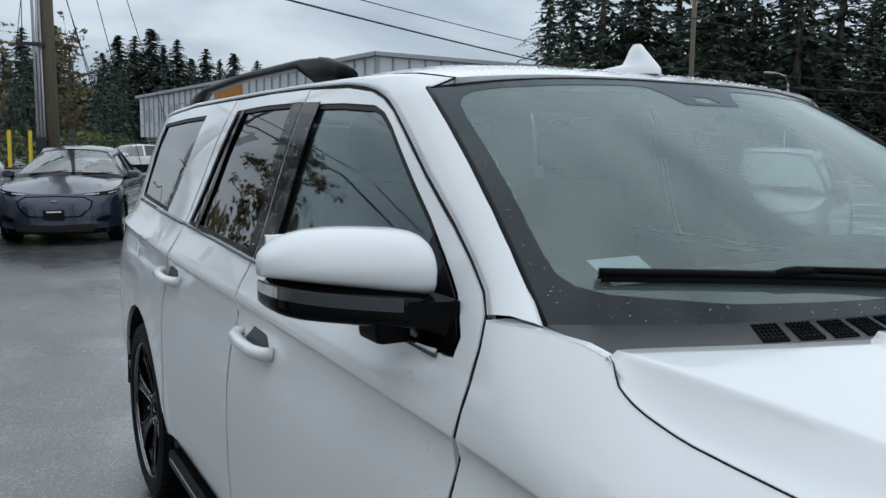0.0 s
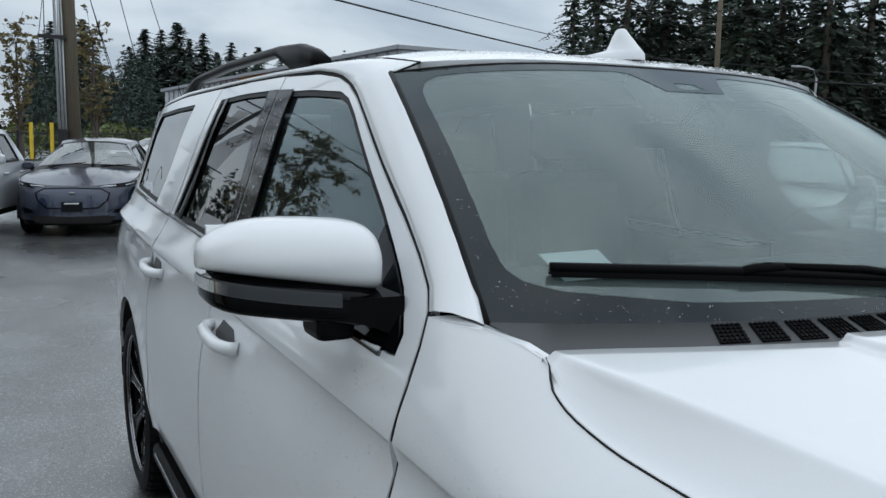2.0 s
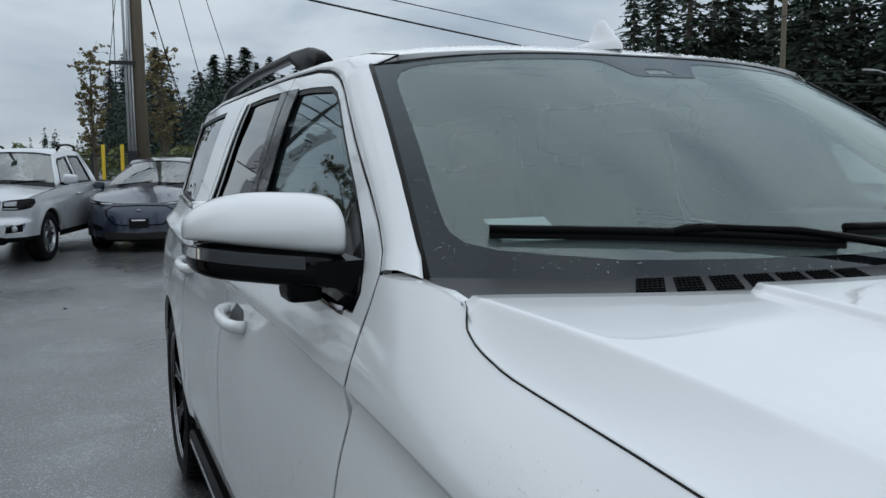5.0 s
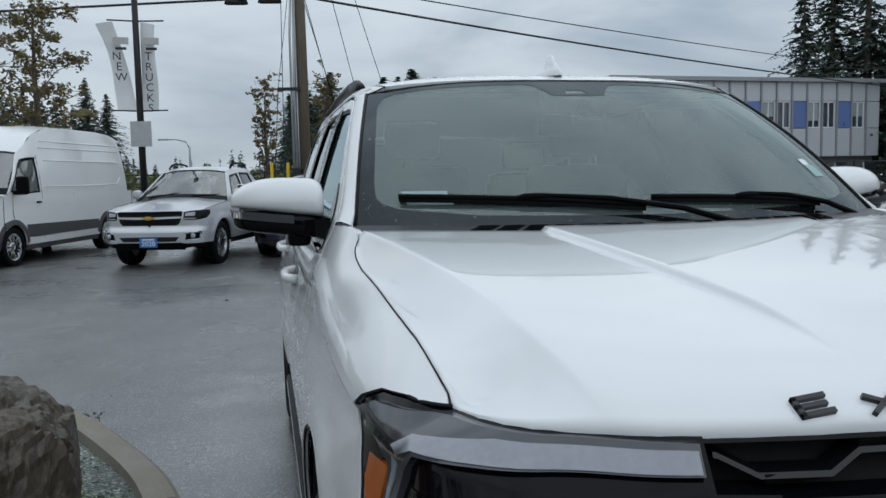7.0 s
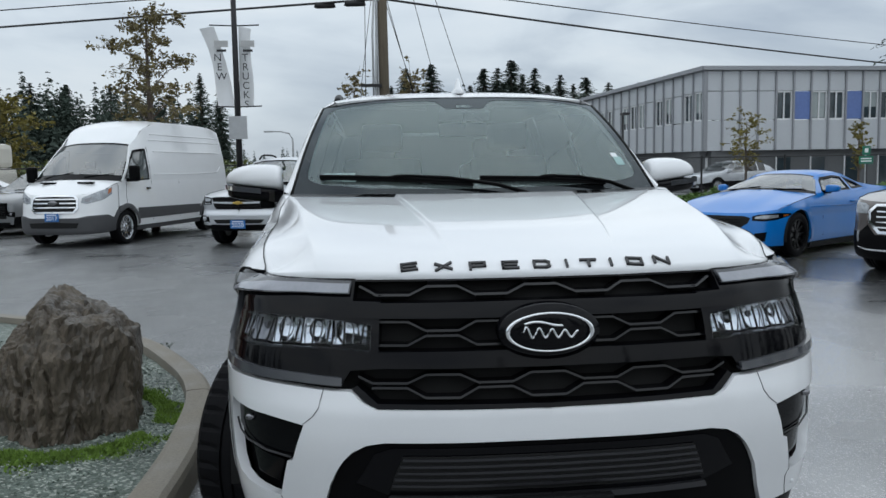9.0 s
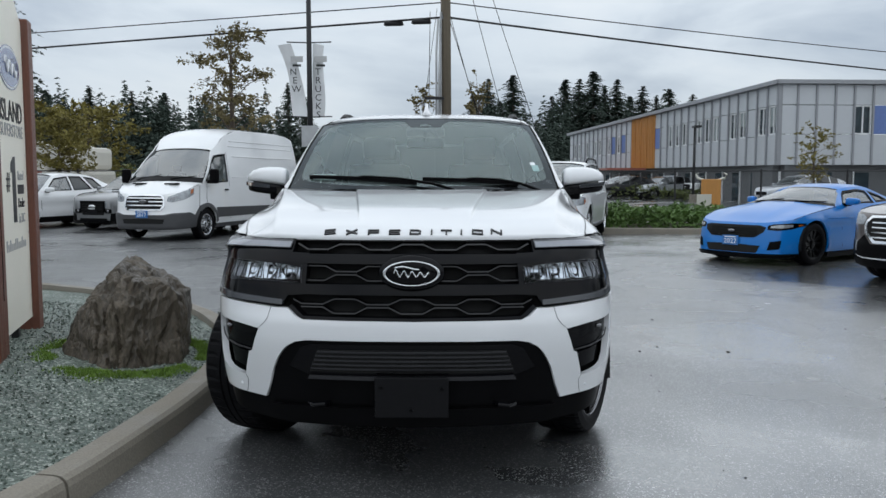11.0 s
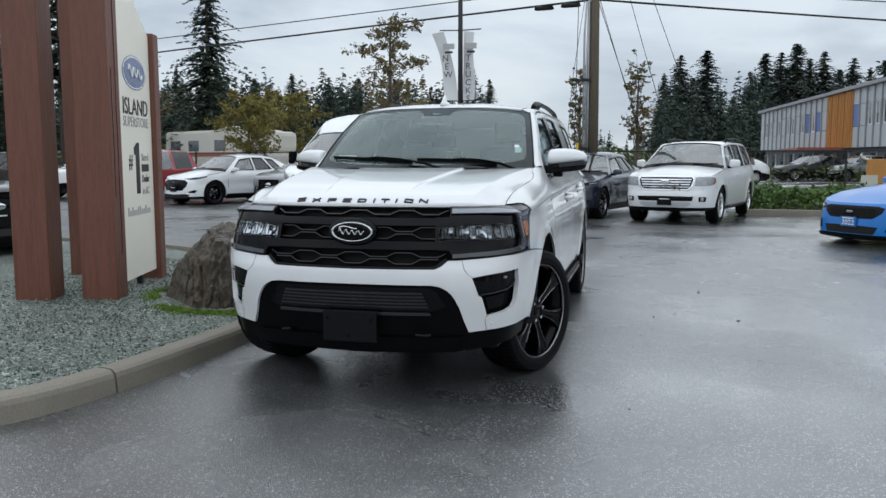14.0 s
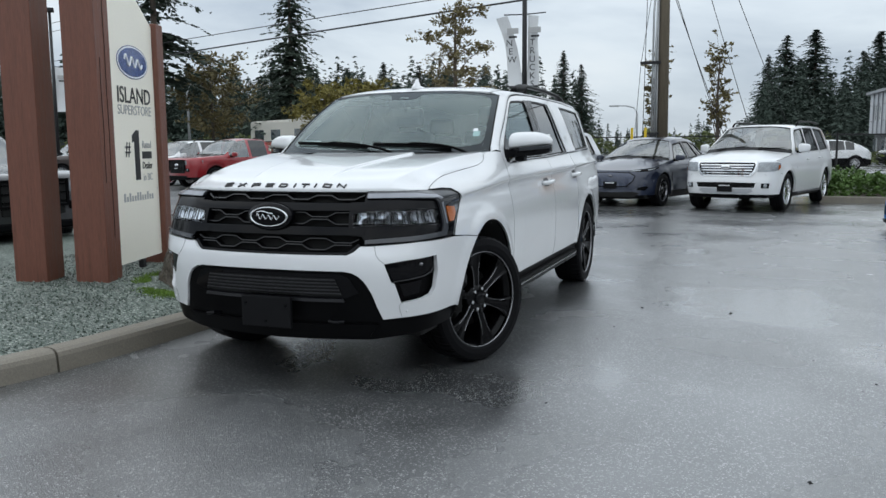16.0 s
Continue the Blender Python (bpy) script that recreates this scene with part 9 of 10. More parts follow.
def dark_suv(m):
    k = Skin([(0, 0.0), (0.38, 0.015), (0.62, 0.07), (0.80, 0.18), (0.90, 0.36), (0.945, 0.6), (0.965, 1.0), (0.965, 3.6), (0.93, 4.3), (0.85, 4.65), (0, 4.78)],
             [(0.2, 0.06), (0.4, 0.02), (0.6, 0.005), (0.8, 0.0), (0.95, 0.012), (1.05, 0.04), (1.15, 0.09)], [(0.2, 0.06), (0.35, 0.0), (0.5, 0.0), (0.6, 0.02), (0.8, 0.04), (0.92, 0.08), (0.98, 0.14), (1.05, 0.25)], (0.58, 0.55))
    c = Parked("parked_suv_dark", "dark brown mid-size suv with chrome grille and sales plate", m, "suv", k, "maroon_paint",
               {"nose": [(0, 0.95), (0.4, 0.95), (0.62, 0.955), (0.76, 0.965)], "hood": [(0.42, 0.985), (0.7, 1.03), (1.05, 1.065), (1.36, 1.09)], "bulge": 0.02},
               [(1.36, 1.09), (1.8, 1.085), (3.0, 1.10), (4.0, 1.13), (4.5, 1.13)], (1.14, 1.125, 0.0), [(2.0, 1.64, 0.62), (2.4, 1.71, 0.66), (3.2, 1.72, 0.66), (4.0, 1.66, 0.63), (4.3, 1.58, 0.61)], (0.95, 3.80, 0.375, 0.245), 0.30,
               [[(1.62, 1.13), (2.08, 1.525), (2.5, 1.585), (2.5, 1.135)], [(2.6, 1.135), (2.6, 1.59), (3.3, 1.585), (3.42, 1.15)], [(3.52, 1.16), (3.42, 1.58), (3.95, 1.53), (4.1, 1.18)]], (4.55, 1.13))
    g = c.patch("grille", "cavity", 0.004, X(0, 0.58), X(0.38, 0.58), X(0.52, 0.70), X(0.54, 0.82), X(0.47, 0.90), X(0, 0.91))
    c.patch("grille_surround", "chrome", 0.020, X(0, 0.555), X(0.40, 0.555), X(0.555, 0.69), X(0.58, 0.83), X(0.49, 0.925), X(0, 0.935), X(0, 0.905), X(0.465, 0.895), X(0.535, 0.815), X(0.515, 0.705), X(0.38, 0.59), X(0, 0.59), parent=g)
    for i in range(4):
        z = 0.625 + i * 0.066
        c.patch("grille_bar", "chrome", 0.013, X(0, z), X(0.45, z), X(0.45, z + 0.018), X(0, z + 0.018), parent=g, rim=0.02)
    c.oval("emblem", 0.77, 0.11, 0.048, "dark_chrome", g, 0.045)
    c.patch("headlight", "lamp_lens", 0.005, X(0.61, 0.80), X(0.78, 0.80), Y(0.40, 0.84), Y(0.60, 0.92), Y(0.60, 0.955), Y(0.42, 0.955), X(0.70, 0.93), X(0.60, 0.89), both=True, label="clear headlight")
    c.patch("lower_bumper", "black_plastic", 0.004, X(0, 0.24), X(0.75, 0.25), Y(0.44, 0.30), Y(0.46, 0.56), Y(0.36, 0.60), X(0.70, 0.56), X(0.58, 0.66), X(0.45, 0.54), X(0, 0.54))
    c.patch("bumper_trim", "chrome", 0.012, X(0, 0.335), X(0.55, 0.34), X(0.70, 0.37), X(0.70, 0.385), X(0.55, 0.36), X(0, 0.355), rim=0.012)
    c.patch("light_strip", "lamp_lens", 0.010, X(0.69, 0.44), X(0.715, 0.44), X(0.735, 0.58), X(0.70, 0.58), both=True, rim=0.01)
    c.plate(0.475, "plate_black", "2020", y=-0.02)
    c.mirrors(1.70, 1.21, "maroon_paint", 0.10, 0.075)
    c.doors([[(1.52, 0.36), (1.50, 0.8), (1.55, 1.09)], [(2.55, 0.36), (2.56, 1.1)]], [(2.30, 0.98), (3.22, 1.0)])
    c.rails(2.3, 4.1)
    return c


M["navy_gloss"] = carpaint("navy_gloss", (0.02, 0.03, 0.062), 0.3, 0.25)
white_suv(spot(2.0, 13.95, -17))
blue_crossover("parked_crossover", "dark metallic blue electric crossover with closed grille", spot(-0.50, 14.72, -16), "navy_paint")
silver_pickup(spot(-3.0, 13.75, -18))
high_van(spot(-6.78, 14.70, -15))
blue_coupe(spot(4.84, 10.10, -55))
dark_suv(spot(6.0, 7.05, -62))
blue_crossover("parked_crossover_white", "white electric crossover with black roof trim", spot(-12.7, 18.25, -22), "white_paint_b")


# ---- dealership sign of four timbers and a panel ----
def wood_sign():
    root = thing("dealer_sign", "tall white sign panel on red-brown timber posts", "sign")
    B, C = Vector((-2.90, 1.96, 0)), Vector((-3.18, 2.87, 0))
    u = (C - B).normalized()
    n = Vector((u.y, -u.x, 0))
    turn = math.atan2(u.y, u.x)
    width = (C - B).length
    def post(x, y, w, d, h, z0=0.1):
        bm = boxed(-w / 2, w / 2, -d / 2, d / 2, z0, h, bevel=0.012)
        ob = part("timber_post", bm, "timber", root, at=Matrix.Translation((x, y, 0)) @ Matrix.Rotation(turn, 4, "Z"))
        return ob
    bx, by = B.x - u.x * 0.165 - n.x * 0.12, B.y - u.y * 0.165 - n.y * 0.12
    pb = post(bx, by, 0.28, 0.30, 4.2)
    post(C.x + u.x * 0.09 - n.x * 0.08, C.y + u.y * 0.09 - n.y * 0.08, 0.17, 0.26, 2.66)
    post(-3.50, 1.60, 0.30, 0.30, 4.4)
    post(-4.12, 3.02, 0.24, 0.24, 4.0)
    crack = bmesh.new()
    for z0, z1, o in ((0.6, 3.4, 0.03), (1.1, 2.2, -0.07)):
        tube(crack, [(o + 0.004 * math.sin(z * 9), -0.1515, z) for z in np.linspace(z0, z1, 14)], 0.003, 4)
    part("drying_crack", crack, "cavity", pb)
    m = Matrix(((u.x, 0, n.x, B.x), (u.y, 0, n.y, B.y), (0, 1, 0, 0), (0, 0, 0, 1)))
    panel = part("sign_panel", prism([(-0.01, 0.32), (width, 0.32), (width, 2.62), (width * 0.72, 2.80), (width * 0.4, 3.0), (-0.01, 3.2)], 0.05, "z", -0.05), "sign_white", root, at=m)
    for z in (0.5, 1.0, 1.6, 2.3):
        for x in (0.03, width - 0.03):
            part("screw", tube(bmesh.new(), [(x, z, 0), (x, z, 0.003)], 0.006, 8), "galvanised", panel)
    part("panel_foot", boxed(width * 0.6, width * 0.66, 0.16, 0.33, -0.08, -0.03), "dark_steel", panel)
    cx = width * 0.51
    def ell(name, a, b, z, mat, depth):
        pts = [(cx + a * math.cos(t), z + b * math.sin(t)) for t in np.linspace(0, math.tau, 41)[:-1]]
        return part(name, prism(pts, depth, "z", 0.001), mat, panel)
    ell("oval_rim", 0.325, 0.150, 2.225, "lettering_white", 0.004)
    ell("oval_edge", 0.335, 0.158, 2.225, "emblem_blue", 0.003)
    ell("oval_field", 0.305, 0.135, 2.225, "emblem_blue", 0.006)
    fl = tube(bmesh.new(), [(cx - 0.19 + 0.38 * t, 2.225 + 0.050 * math.sin(t * 19) * (1 - 0.3 * t) + 0.03 * (0.5 - t), 0.009) for t in np.linspace(0, 1, 60)], 0.010, 6)
    part("oval_flourish", fl, "lettering_white", panel)
    def text(t, size, z, mat, stretch=1.0, x=cx, bold=0.0):
        return words("lettering", t, size, mat, panel, Matrix.Translation((x, z, 0.003)), 0.0015, stretch)
    text("ISLAND", 0.215, 1.90, "lettering_black", 1.0)
    text("ISLAND", 0.215, 1.902, "lettering_black", 1.02)
    text("SUPERSTORE", 0.130, 1.765, "lettering_grey", 0.98)
    text("#", 0.20, 1.40, "lettering_black", 1.0, cx - 0.20)
    part("lettering", prism([(cx - 0.055, 1.10), (cx + 0.055, 1.10), (cx + 0.055, 1.58), (cx - 0.01, 1.58), (cx - 0.10, 1.53), (cx - 0.10, 1.46), (cx - 0.055, 1.475)], 0.002, "z", 0.001), "lettering_black", panel)
    text("Rated", 0.10, 1.44, "lettering_grey", 0.9, cx + 0.22)
    part("caption_bar", prism([(cx + 0.11, 1.305), (cx + 0.33, 1.305), (cx + 0.33, 1.375), (cx + 0.11, 1.375)], 0.002, "z", 0.001), "lettering_black", panel)
    text("Dealer", 0.10, 1.235, "lettering_black", 0.85, cx + 0.22)
    text("in BC", 0.10, 1.12, "lettering_grey", 0.95, cx + 0.22)
    for i in range(12):
        x = cx - 0.33 + i * 0.056
        part("caption_bar", prism([(x, 0.90), (x + 0.034, 0.90), (x + 0.034, 0.95 + 0.03 * (i in (0, 2, 5, 6, 9))), (x, 0.95 + 0.03 * (i in (0, 2, 5, 6, 9)))], 0.002, "z", 0.001), "lettering_grey", panel)
    return root


wood_sign()


# ---- boulder, moss ----
def boulder():
    bm = bmesh.new()
    bmesh.ops.create_icosphere(bm, subdivisions=6, radius=1)
    noise.seed_set(7)
    planes = [(Vector(d).normalized(), k) for d, k in (((-0.50, -0.84, 0.24), 0.74), ((0.52, -0.84, 0.10), 0.76), ((1, 0.10, 0.04), 0.84), ((0.1, 1, 0.1), 0.86), ((-1, 0.2, 0.5), 0.74), ((0.1, -0.15, 1), 0.86), ((-0.5, -0.25, 0.85), 0.80), ((0.5, 0.15, 0.9), 0.92), ((0.05, -0.7, 0.72), 0.93))]
    for v in bm.verts:
        d = v.co.normalized()
        r = 1.35
        for n, k in planes:
            c = d.dot(n)
            if c > 0.05:
                r = min(r, k / c)
        q = d * 2.2
        split = max(0.0, 1 - 7 * abs(noise.noise(Vector((q.x * 1.5 + 3, q.y * 1.5, q.z * 0.45)))))
        ledge = noise.noise(Vector((q.x * 0.9, q.y * 0.9, q.z * 2.3 + 7)))
        r *= 1 + 0.05 * noise.noise(q * 0.9) - 0.075 * split + 0.045 * math.copysign(abs(ledge) ** 0.6, ledge) - 0.035 * abs(noise.noise(Vector((q.x * 5, q.y * 5, q.z * 1.6)))) + 0.022 * noise.noise(Vector((q.x * 9, q.y * 9, q.z * 4))) + 0.010 * noise.noise(q * 15)
        v.co = Vector((d.x * r * 0.47, d.y * r * 0.64, 0.06 + d.z * r * 0.675))
        if v.co.z < -0.05:
            v.co.z = -0.05
    ob = part("boulder", bm, "boulder_stone", None, smooth=False)
    ob.matrix_world = Matrix.Translation((-2.20, 2.36, 0.12)) @ Matrix.Rotation(radians(8), 4, "Z")
    return tagged(ob, "rough brown-grey boulder with split faces on the gravel bed", "boulder")


boulder()


def moss():
    rng = random.Random(3)
    verts, faces = [], []
    for _ in range(15000):
        a = rng.random() * math.tau
        r = 1 + abs(rng.gauss(0, 0.16)) - 0.10
        x, y = -2.16 + 0.50 * r * math.cos(a), 2.32 + 0.64 * r * math.sin(a)
        if noise.noise(Vector((x * 3, y * 3, 1))) < -0.14 + 0.35 * (r - 1.0):
            continue
        h = rng.uniform(0.006, 0.024) * (1.3 - 0.6 * min(1, abs(r - 1) * 3))
        z = bed_height(x, y)
        b = rng.random() * math.tau
        w = rng.uniform(0.004, 0.010)
        k = len(verts)
        verts += [(x - w * math.cos(b), y - w * math.sin(b), z - 0.004), (x + w * math.cos(b), y + w * math.sin(b), z - 0.004), (x + rng.gauss(0, 0.012), y + rng.gauss(0, 0.012), z + h)]
        faces.append((k, k + 1, k + 2))
    ob = new("moss", mesh_of("moss", verts, faces, "moss", smooth=False))
    tagged(ob, "bright green moss and short grass round the boulder", "moss", kind="stuff")


moss()


# ---- poles, banners and wires ----
def light_pole(x, y, h, banners, label, turn=0.0, cloth=0.46):
    root = thing("light_pole", label, "light pole", spot(x, y, turn))
    part("pole", tube(bmesh.new(), [(0, 0, 0), (0, 0, h)], 0.085, 12, 0.06), "dark_steel", root, smooth=True)
    part("base_cover", tube(bmesh.new(), [(0, 0, 0), (0, 0, 0.5)], 0.22, 16), "concrete", root)
    part("lamp_head", boxed(-0.2, 0.2, -0.7, -0.05, h - 0.05, h + 0.08, bevel=0.03), "dark_steel", root)
    for side, txt, lean in banners:
        arms = []
        for z in (3.12, 5.16):
            arms.append(part("banner_arm", tube(bmesh.new(), [(0, 0, z), (side * 0.62, 0, z + 0.02)], 0.018, 6), "dark_steel", root))
        rows = []
        for i in range(15):
            t = i / 14
            z = 3.14 + 2.0 * t
            bow = 0.10 * math.sin(t * math.pi) * lean
            wid = cloth + 0.06 * math.sin(t * 5 + lean)
            away = 0.30 * t if lean > 1 else 0.0
            rows.append([(side * (0.06 + away + (wid * 0.8 if side < 0 else wid * 0.72) * q) + lean * 0.10 * t * t * side, 0.10 * math.sin(q * 3 + t * 4) * 0.5 + bow, z - 0.05 * q * t) for q in np.linspace(0, 1, 7)])
        flag = part("banner", strip_mesh("banner", rows, "banner"), "", root, "white printed cloth banner")
        for i, ch in enumerate(txt):
            words("lettering", ch, 0.26, "lettering_black", flag, Matrix(((1, 0, 0, side * ((0.33 if lean > 1 else 0.06 + cloth * 0.42) + (0.10 - 0.04 * i if lean > 1 else 0.0))), (0, 0, -1, -0.09), (0, 1, 0, 4.35 - i * 0.235), (0, 0, 0, 1))), 0.002)
        part("banner_print", boxed(side * 0.33 - 0.17, side * 0.33 + 0.17, -0.088, -0.084, 4.62, 4.78), "lettering_grey", flag)
        part("banner_print", boxed(side * 0.33 - 0.12, side * 0.33 + 0.12, -0.088, -0.084, 4.50, 4.56), "lettering_black", flag)
    return root


lp = light_pole(-3.78, 19.4, 8.5, ((-1, "NEW", 1.4), (1, "TRUCKS", 0.5)), "dark steel light pole with two white advertising banners")
part("notice_plate", boxed(-0.22, 0.24, -0.12, -0.10, 2.30, 2.88), "galvanised", lp)
light_pole(-27.4, 25.0, 7.6, ((1, "SUVS", 0.2),), "dark steel light pole with a white advertising banner", 44, 1.05)

light_pole(14.2, 44.1, 4.35, (), "short black lamp post standing before the office building")


def timber_marker():
    """A brown board on the verge with a white curled top and a pale notice."""
    root = thing("marker_board", "brown wooden marker board with white curled top and pale notice", "marker", Matrix.Translation((7.9, 20.9, 0)) @ Matrix.Rotation(radians(-14), 4, "Z"))
    part("board", boxed(-0.28, 0.28, -0.06, 0.06, -0.05, 1.40, bevel=0.02), "cladding_orange", root)
    part("notice", boxed(-0.40, 0.02, -0.085, -0.066, 0.45, 0.95, bevel=0.004), "rv_white", root)
    for s in (-1, 1):
        part("curl", tube(bmesh.new(), [(0, 0, 1.34), (s * 0.2, 0, 1.36), (s * 0.38, 0, 1.43), (s * 0.44, 0, 1.54), (s * 0.36, 0, 1.58)], 0.05, 8, 0.025), "rv_white", root, smooth=True)
    return root


timber_marker()


def utility_pole():
    root = thing("utility_pole", "weathered brown wooden utility pole with conduits", "utility pole", Matrix.Translation((0.0, 20.6, 0)))
    part("pole", tube(bmesh.new(), [(0.02, 0, -0.1), (0.0, 0, 5), (-0.03, 0, 11)], 0.175, 14, 0.13), "pole_wood", root, smooth=True)
    for i, x in enumerate((-0.20, -0.27, -0.14)):
        part("conduit", tube(bmesh.new(), [(x, -0.14, 0), (x, -0.14, 4.0 + i * 1.1), (x + 0.05, -0.12, 6.0)], 0.03, 8), "galvanised", root, smooth=True)
    part("bracket_arm", boxed(-0.62, -0.05, -0.20, -0.12, 3.70, 3.78), "dark_steel", root)
    part("bracket_arm", boxed(-0.5, -0.05, -0.20, -0.12, 1.7, 1.76), "dark_steel", root)
    part("junction_box", boxed(-0.32, -0.12, -0.26, -0.13, 1.3, 1.75, bevel=0.01), "dark_steel", root)
    part("wire", tube(bmesh.new(), [(-0.6, -0.16, 3.75), (-0.25, -0.1, 6.3)], 0.008, 5), "cable", root)
    part("wire", tube(bmesh.new(), [(-0.6, -0.16, 3.75), (-0.85, -0.1, 0.3)], 0.008, 5), "cable", root)
    part("wire", tube(bmesh.new(), [(-0.45, -0.16, 6.2), (-0.52, -0.16, 1.5)], 0.010, 5), "cable", root)
    for x, y in ((-0.85, -0.1), (-0.45, -0.2)):
        part("guy_guard", tube(bmesh.new(), [(x, y, 0), (x + 0.02, y, 1.9)], 0.04, 8), "yellow_guard", root, "yellow plastic guy guard")
    return root


utility_pole()


def wire(points, r, label, name="overhead_wire"):
    pts = []
    if len(points) == 5:
        for k in (0, 2):
            a, b, c = (Vector(q) for q in points[k:k + 3])
            s = (b - a).length / ((b - a).length + (c - b).length)
            for t in (i / 30 for i in range(30)):
                pts.append(a * ((t - s) * (t - 1) / s) + b * (t * (t - 1) / (s * (s - 1))) + c * (t * (t - s) / (1 - s)))
        points = points[-1:]
    for a, b in zip(points, points[1:]):
        a, b = Vector(a), Vector(b)
        n = max(6, int((b - a).length / 2))
        sag = 0.012 * (b - a).length
        pts += [a.lerp(b, k / n) - Vector((0, 0, sag * 4 * (k / n) * (1 - k / n))) for k in range(n)]
    pts.append(Vector(points[-1]))
    return tagged(part(name, tube(bmesh.new(), pts, r, 6), "cable", None, smooth=True), label, "wire")


PT = (0.0, 20.6)
wire([(-46, 40, 6.3), (-17.5, 26.5, 5.95), (PT[0], PT[1], 6.08), (16, 29.5, 5.85), (58, 49, 6.0)], 0.032, "thick black telephone cable slung between poles")
wire([(-46, 40, 7.2), (-17.5, 26.5, 6.5), (PT[0], PT[1], 6.5), (16, 29.5, 6.55), (58, 49, 7.1)], 0.018, "thin black overhead wire slung between poles")
wire([(-60, 44, 9.2), (PT[0], PT[1], 9.6), (60, 50, 9.4)], 0.015, "thin black overhead wire slung between poles")
wire([(-60, 44, 9.7), (PT[0], PT[1] + 0.3, 10.2), (60, 50, 9.9)], 0.015, "thin black overhead wire slung between poles")
FAR_POLE = Vector((30.75, 31.0, 0.0))
fp = thing("utility_pole", "weathered wooden utility pole before the far trees", "utility pole", Matrix.Translation(FAR_POLE))
part("pole", tube(bmesh.new(), [(0, 0, -0.3), (0, 0, 5), (0, 0, 11.5)], 0.15, 10, 0.11), "pole_wood", fp, smooth=True)
for a, b, r in (((29.85, 32.29, 6.18), (36.44, 24.14, 5.34), 0.022), ((32.58, 29.46, 5.21), (36.49, 24.13, 4.86), 0.034), ((34.26, 27.47, 4.26), (36.54, 24.12, 4.31), 0.016),
                ((29.98, 31.74, 8.49), (34.15, 26.74, 8.94), 0.022), ((30.81, 30.88, 8.46), (36.24, 24.15, 6.95), 0.018)):
    a, b = Vector(a), Vector(b)
    run = (b - a) / (b - a).length
    wire([a - run * 6, a + run * 30], r, "black overhead wire slung before the far trees")
for a, b in (((0.05, 20.6, 6.4), (2.1, 24.2, 0.0)), ((0.05, 20.6, 6.2), (2.25, 24.2, 0.0)), ((0.6, 21.0, 9.0), (4.4, 26.5, 0.0)), ((0.05, 20.6, 9.4), (3.0, 25.6, 0.0))):
    wire([a, b], 0.011, "steel guy wire from the pole to the ground", "guy_wire")
for x in (-1.55, -0.72):
    t = x / -17.5
    can = tagged(part("splice_case", tube(bmesh.new(), [(x - 0.27, 20.6 + 5.9 * t, 6.02), (x - 0.22, 20.6 + 5.9 * t, 6.0), (x + 0.22, 20.6 + 5.9 * t, 6.01), (x + 0.27, 20.6 + 5.9 * t, 6.03)], 0.085, 10), "cable", None, smooth=True), "black cable splice case hung on the telephone cable", "splice case")
g = tagged(part("guy_guard", tube(bmesh.new(), [(4.3, 26.3, 0.1), (3.75, 25.5, 1.35)], 0.05, 8), "yellow_guard", None), "yellow plastic guard on a guy wire", "guy guard")


def cobra_lamp(x, y, h, turn):
    root = thing("street_lamp", "grey street lamp with curved arm beyond the lot", "street lamp", Matrix.Translation((x, y, 0)) @ Matrix.Rotation(radians(turn), 4, "Z"))
    part("pole", tube(bmesh.new(), [(0, 0, 0), (0, 0, h - 0.6), (0.25, 0, h - 0.15), (0.9, 0, h), (1.6, 0, h)], 0.08, 8, 0.04), "galvanised", root, smooth=True)
    part("lamp_head", boxed(1.4, 2.1, -0.12, 0.12, h - 0.06, h + 0.06, bevel=0.03), "galvanised", root)


cobra_lamp(41, 33, 6.2, 180)
cobra_lamp(-6.0, 60, 4.4, 180)
cobra_lamp(-31, 39, 5.6, 0)


# ---- fence, hedge and planting ----
def black_fence():
    root = thing("chain_fence", "black chain-link fence with round posts along the lot", "fence")
    x0, x1, y0, h = -34.0, 38.0, 25.2, 1.68
    n = 24
    for i in range(n + 1):
        x = x0 + (x1 - x0) * i / n
        part("post", tube(bmesh.new(), [(x, y0, 0), (x, y0, h + 0.06)], 0.035, 8), "dark_steel", root)
    for z in (0.08, h):
        part("rail", tube(bmesh.new(), [(x0, y0, z), (x1, y0, z)], 0.022, 6), "dark_steel", root)
    verts, faces = [], []
    x = x0
    while x < x1:
        for d in (h - 0.1, -(h - 0.1)):
            a, b = (x, 0.08), (x + d, h)
            k = len(verts)
            verts += [(a[0] - 0.003, y0, a[1]), (a[0] + 0.003, y0, a[1]), (b[0] + 0.003, y0, b[1]), (b[0] - 0.003, y0, b[1])]
            faces.append((k, k + 1, k + 2, k + 3))
        x += 0.09
    part("mesh", mesh_of("mesh", verts, faces, "dark_steel", smooth=False), "", root)


black_fence()


def leaves(points, size, material, rng, name, flat=0.4):
    verts, faces = [], []
    for p in points:
        s = size * rng.uniform(0.6, 1.4)
        r = Euler((rng.gauss(0, flat * 2), rng.gauss(0, flat * 2), rng.random() * 6.3)).to_matrix()
        k = len(verts)
        verts += [p + r @ Vector(q) * s for q in ((0, -1, 0), (0.45, 0, 0.08), (0, 1, 0), (-0.45, 0, 0.08))]
        faces.append((k, k + 1, k + 2, k + 3))
    return mesh_of(name, verts, faces, material, smooth=False)


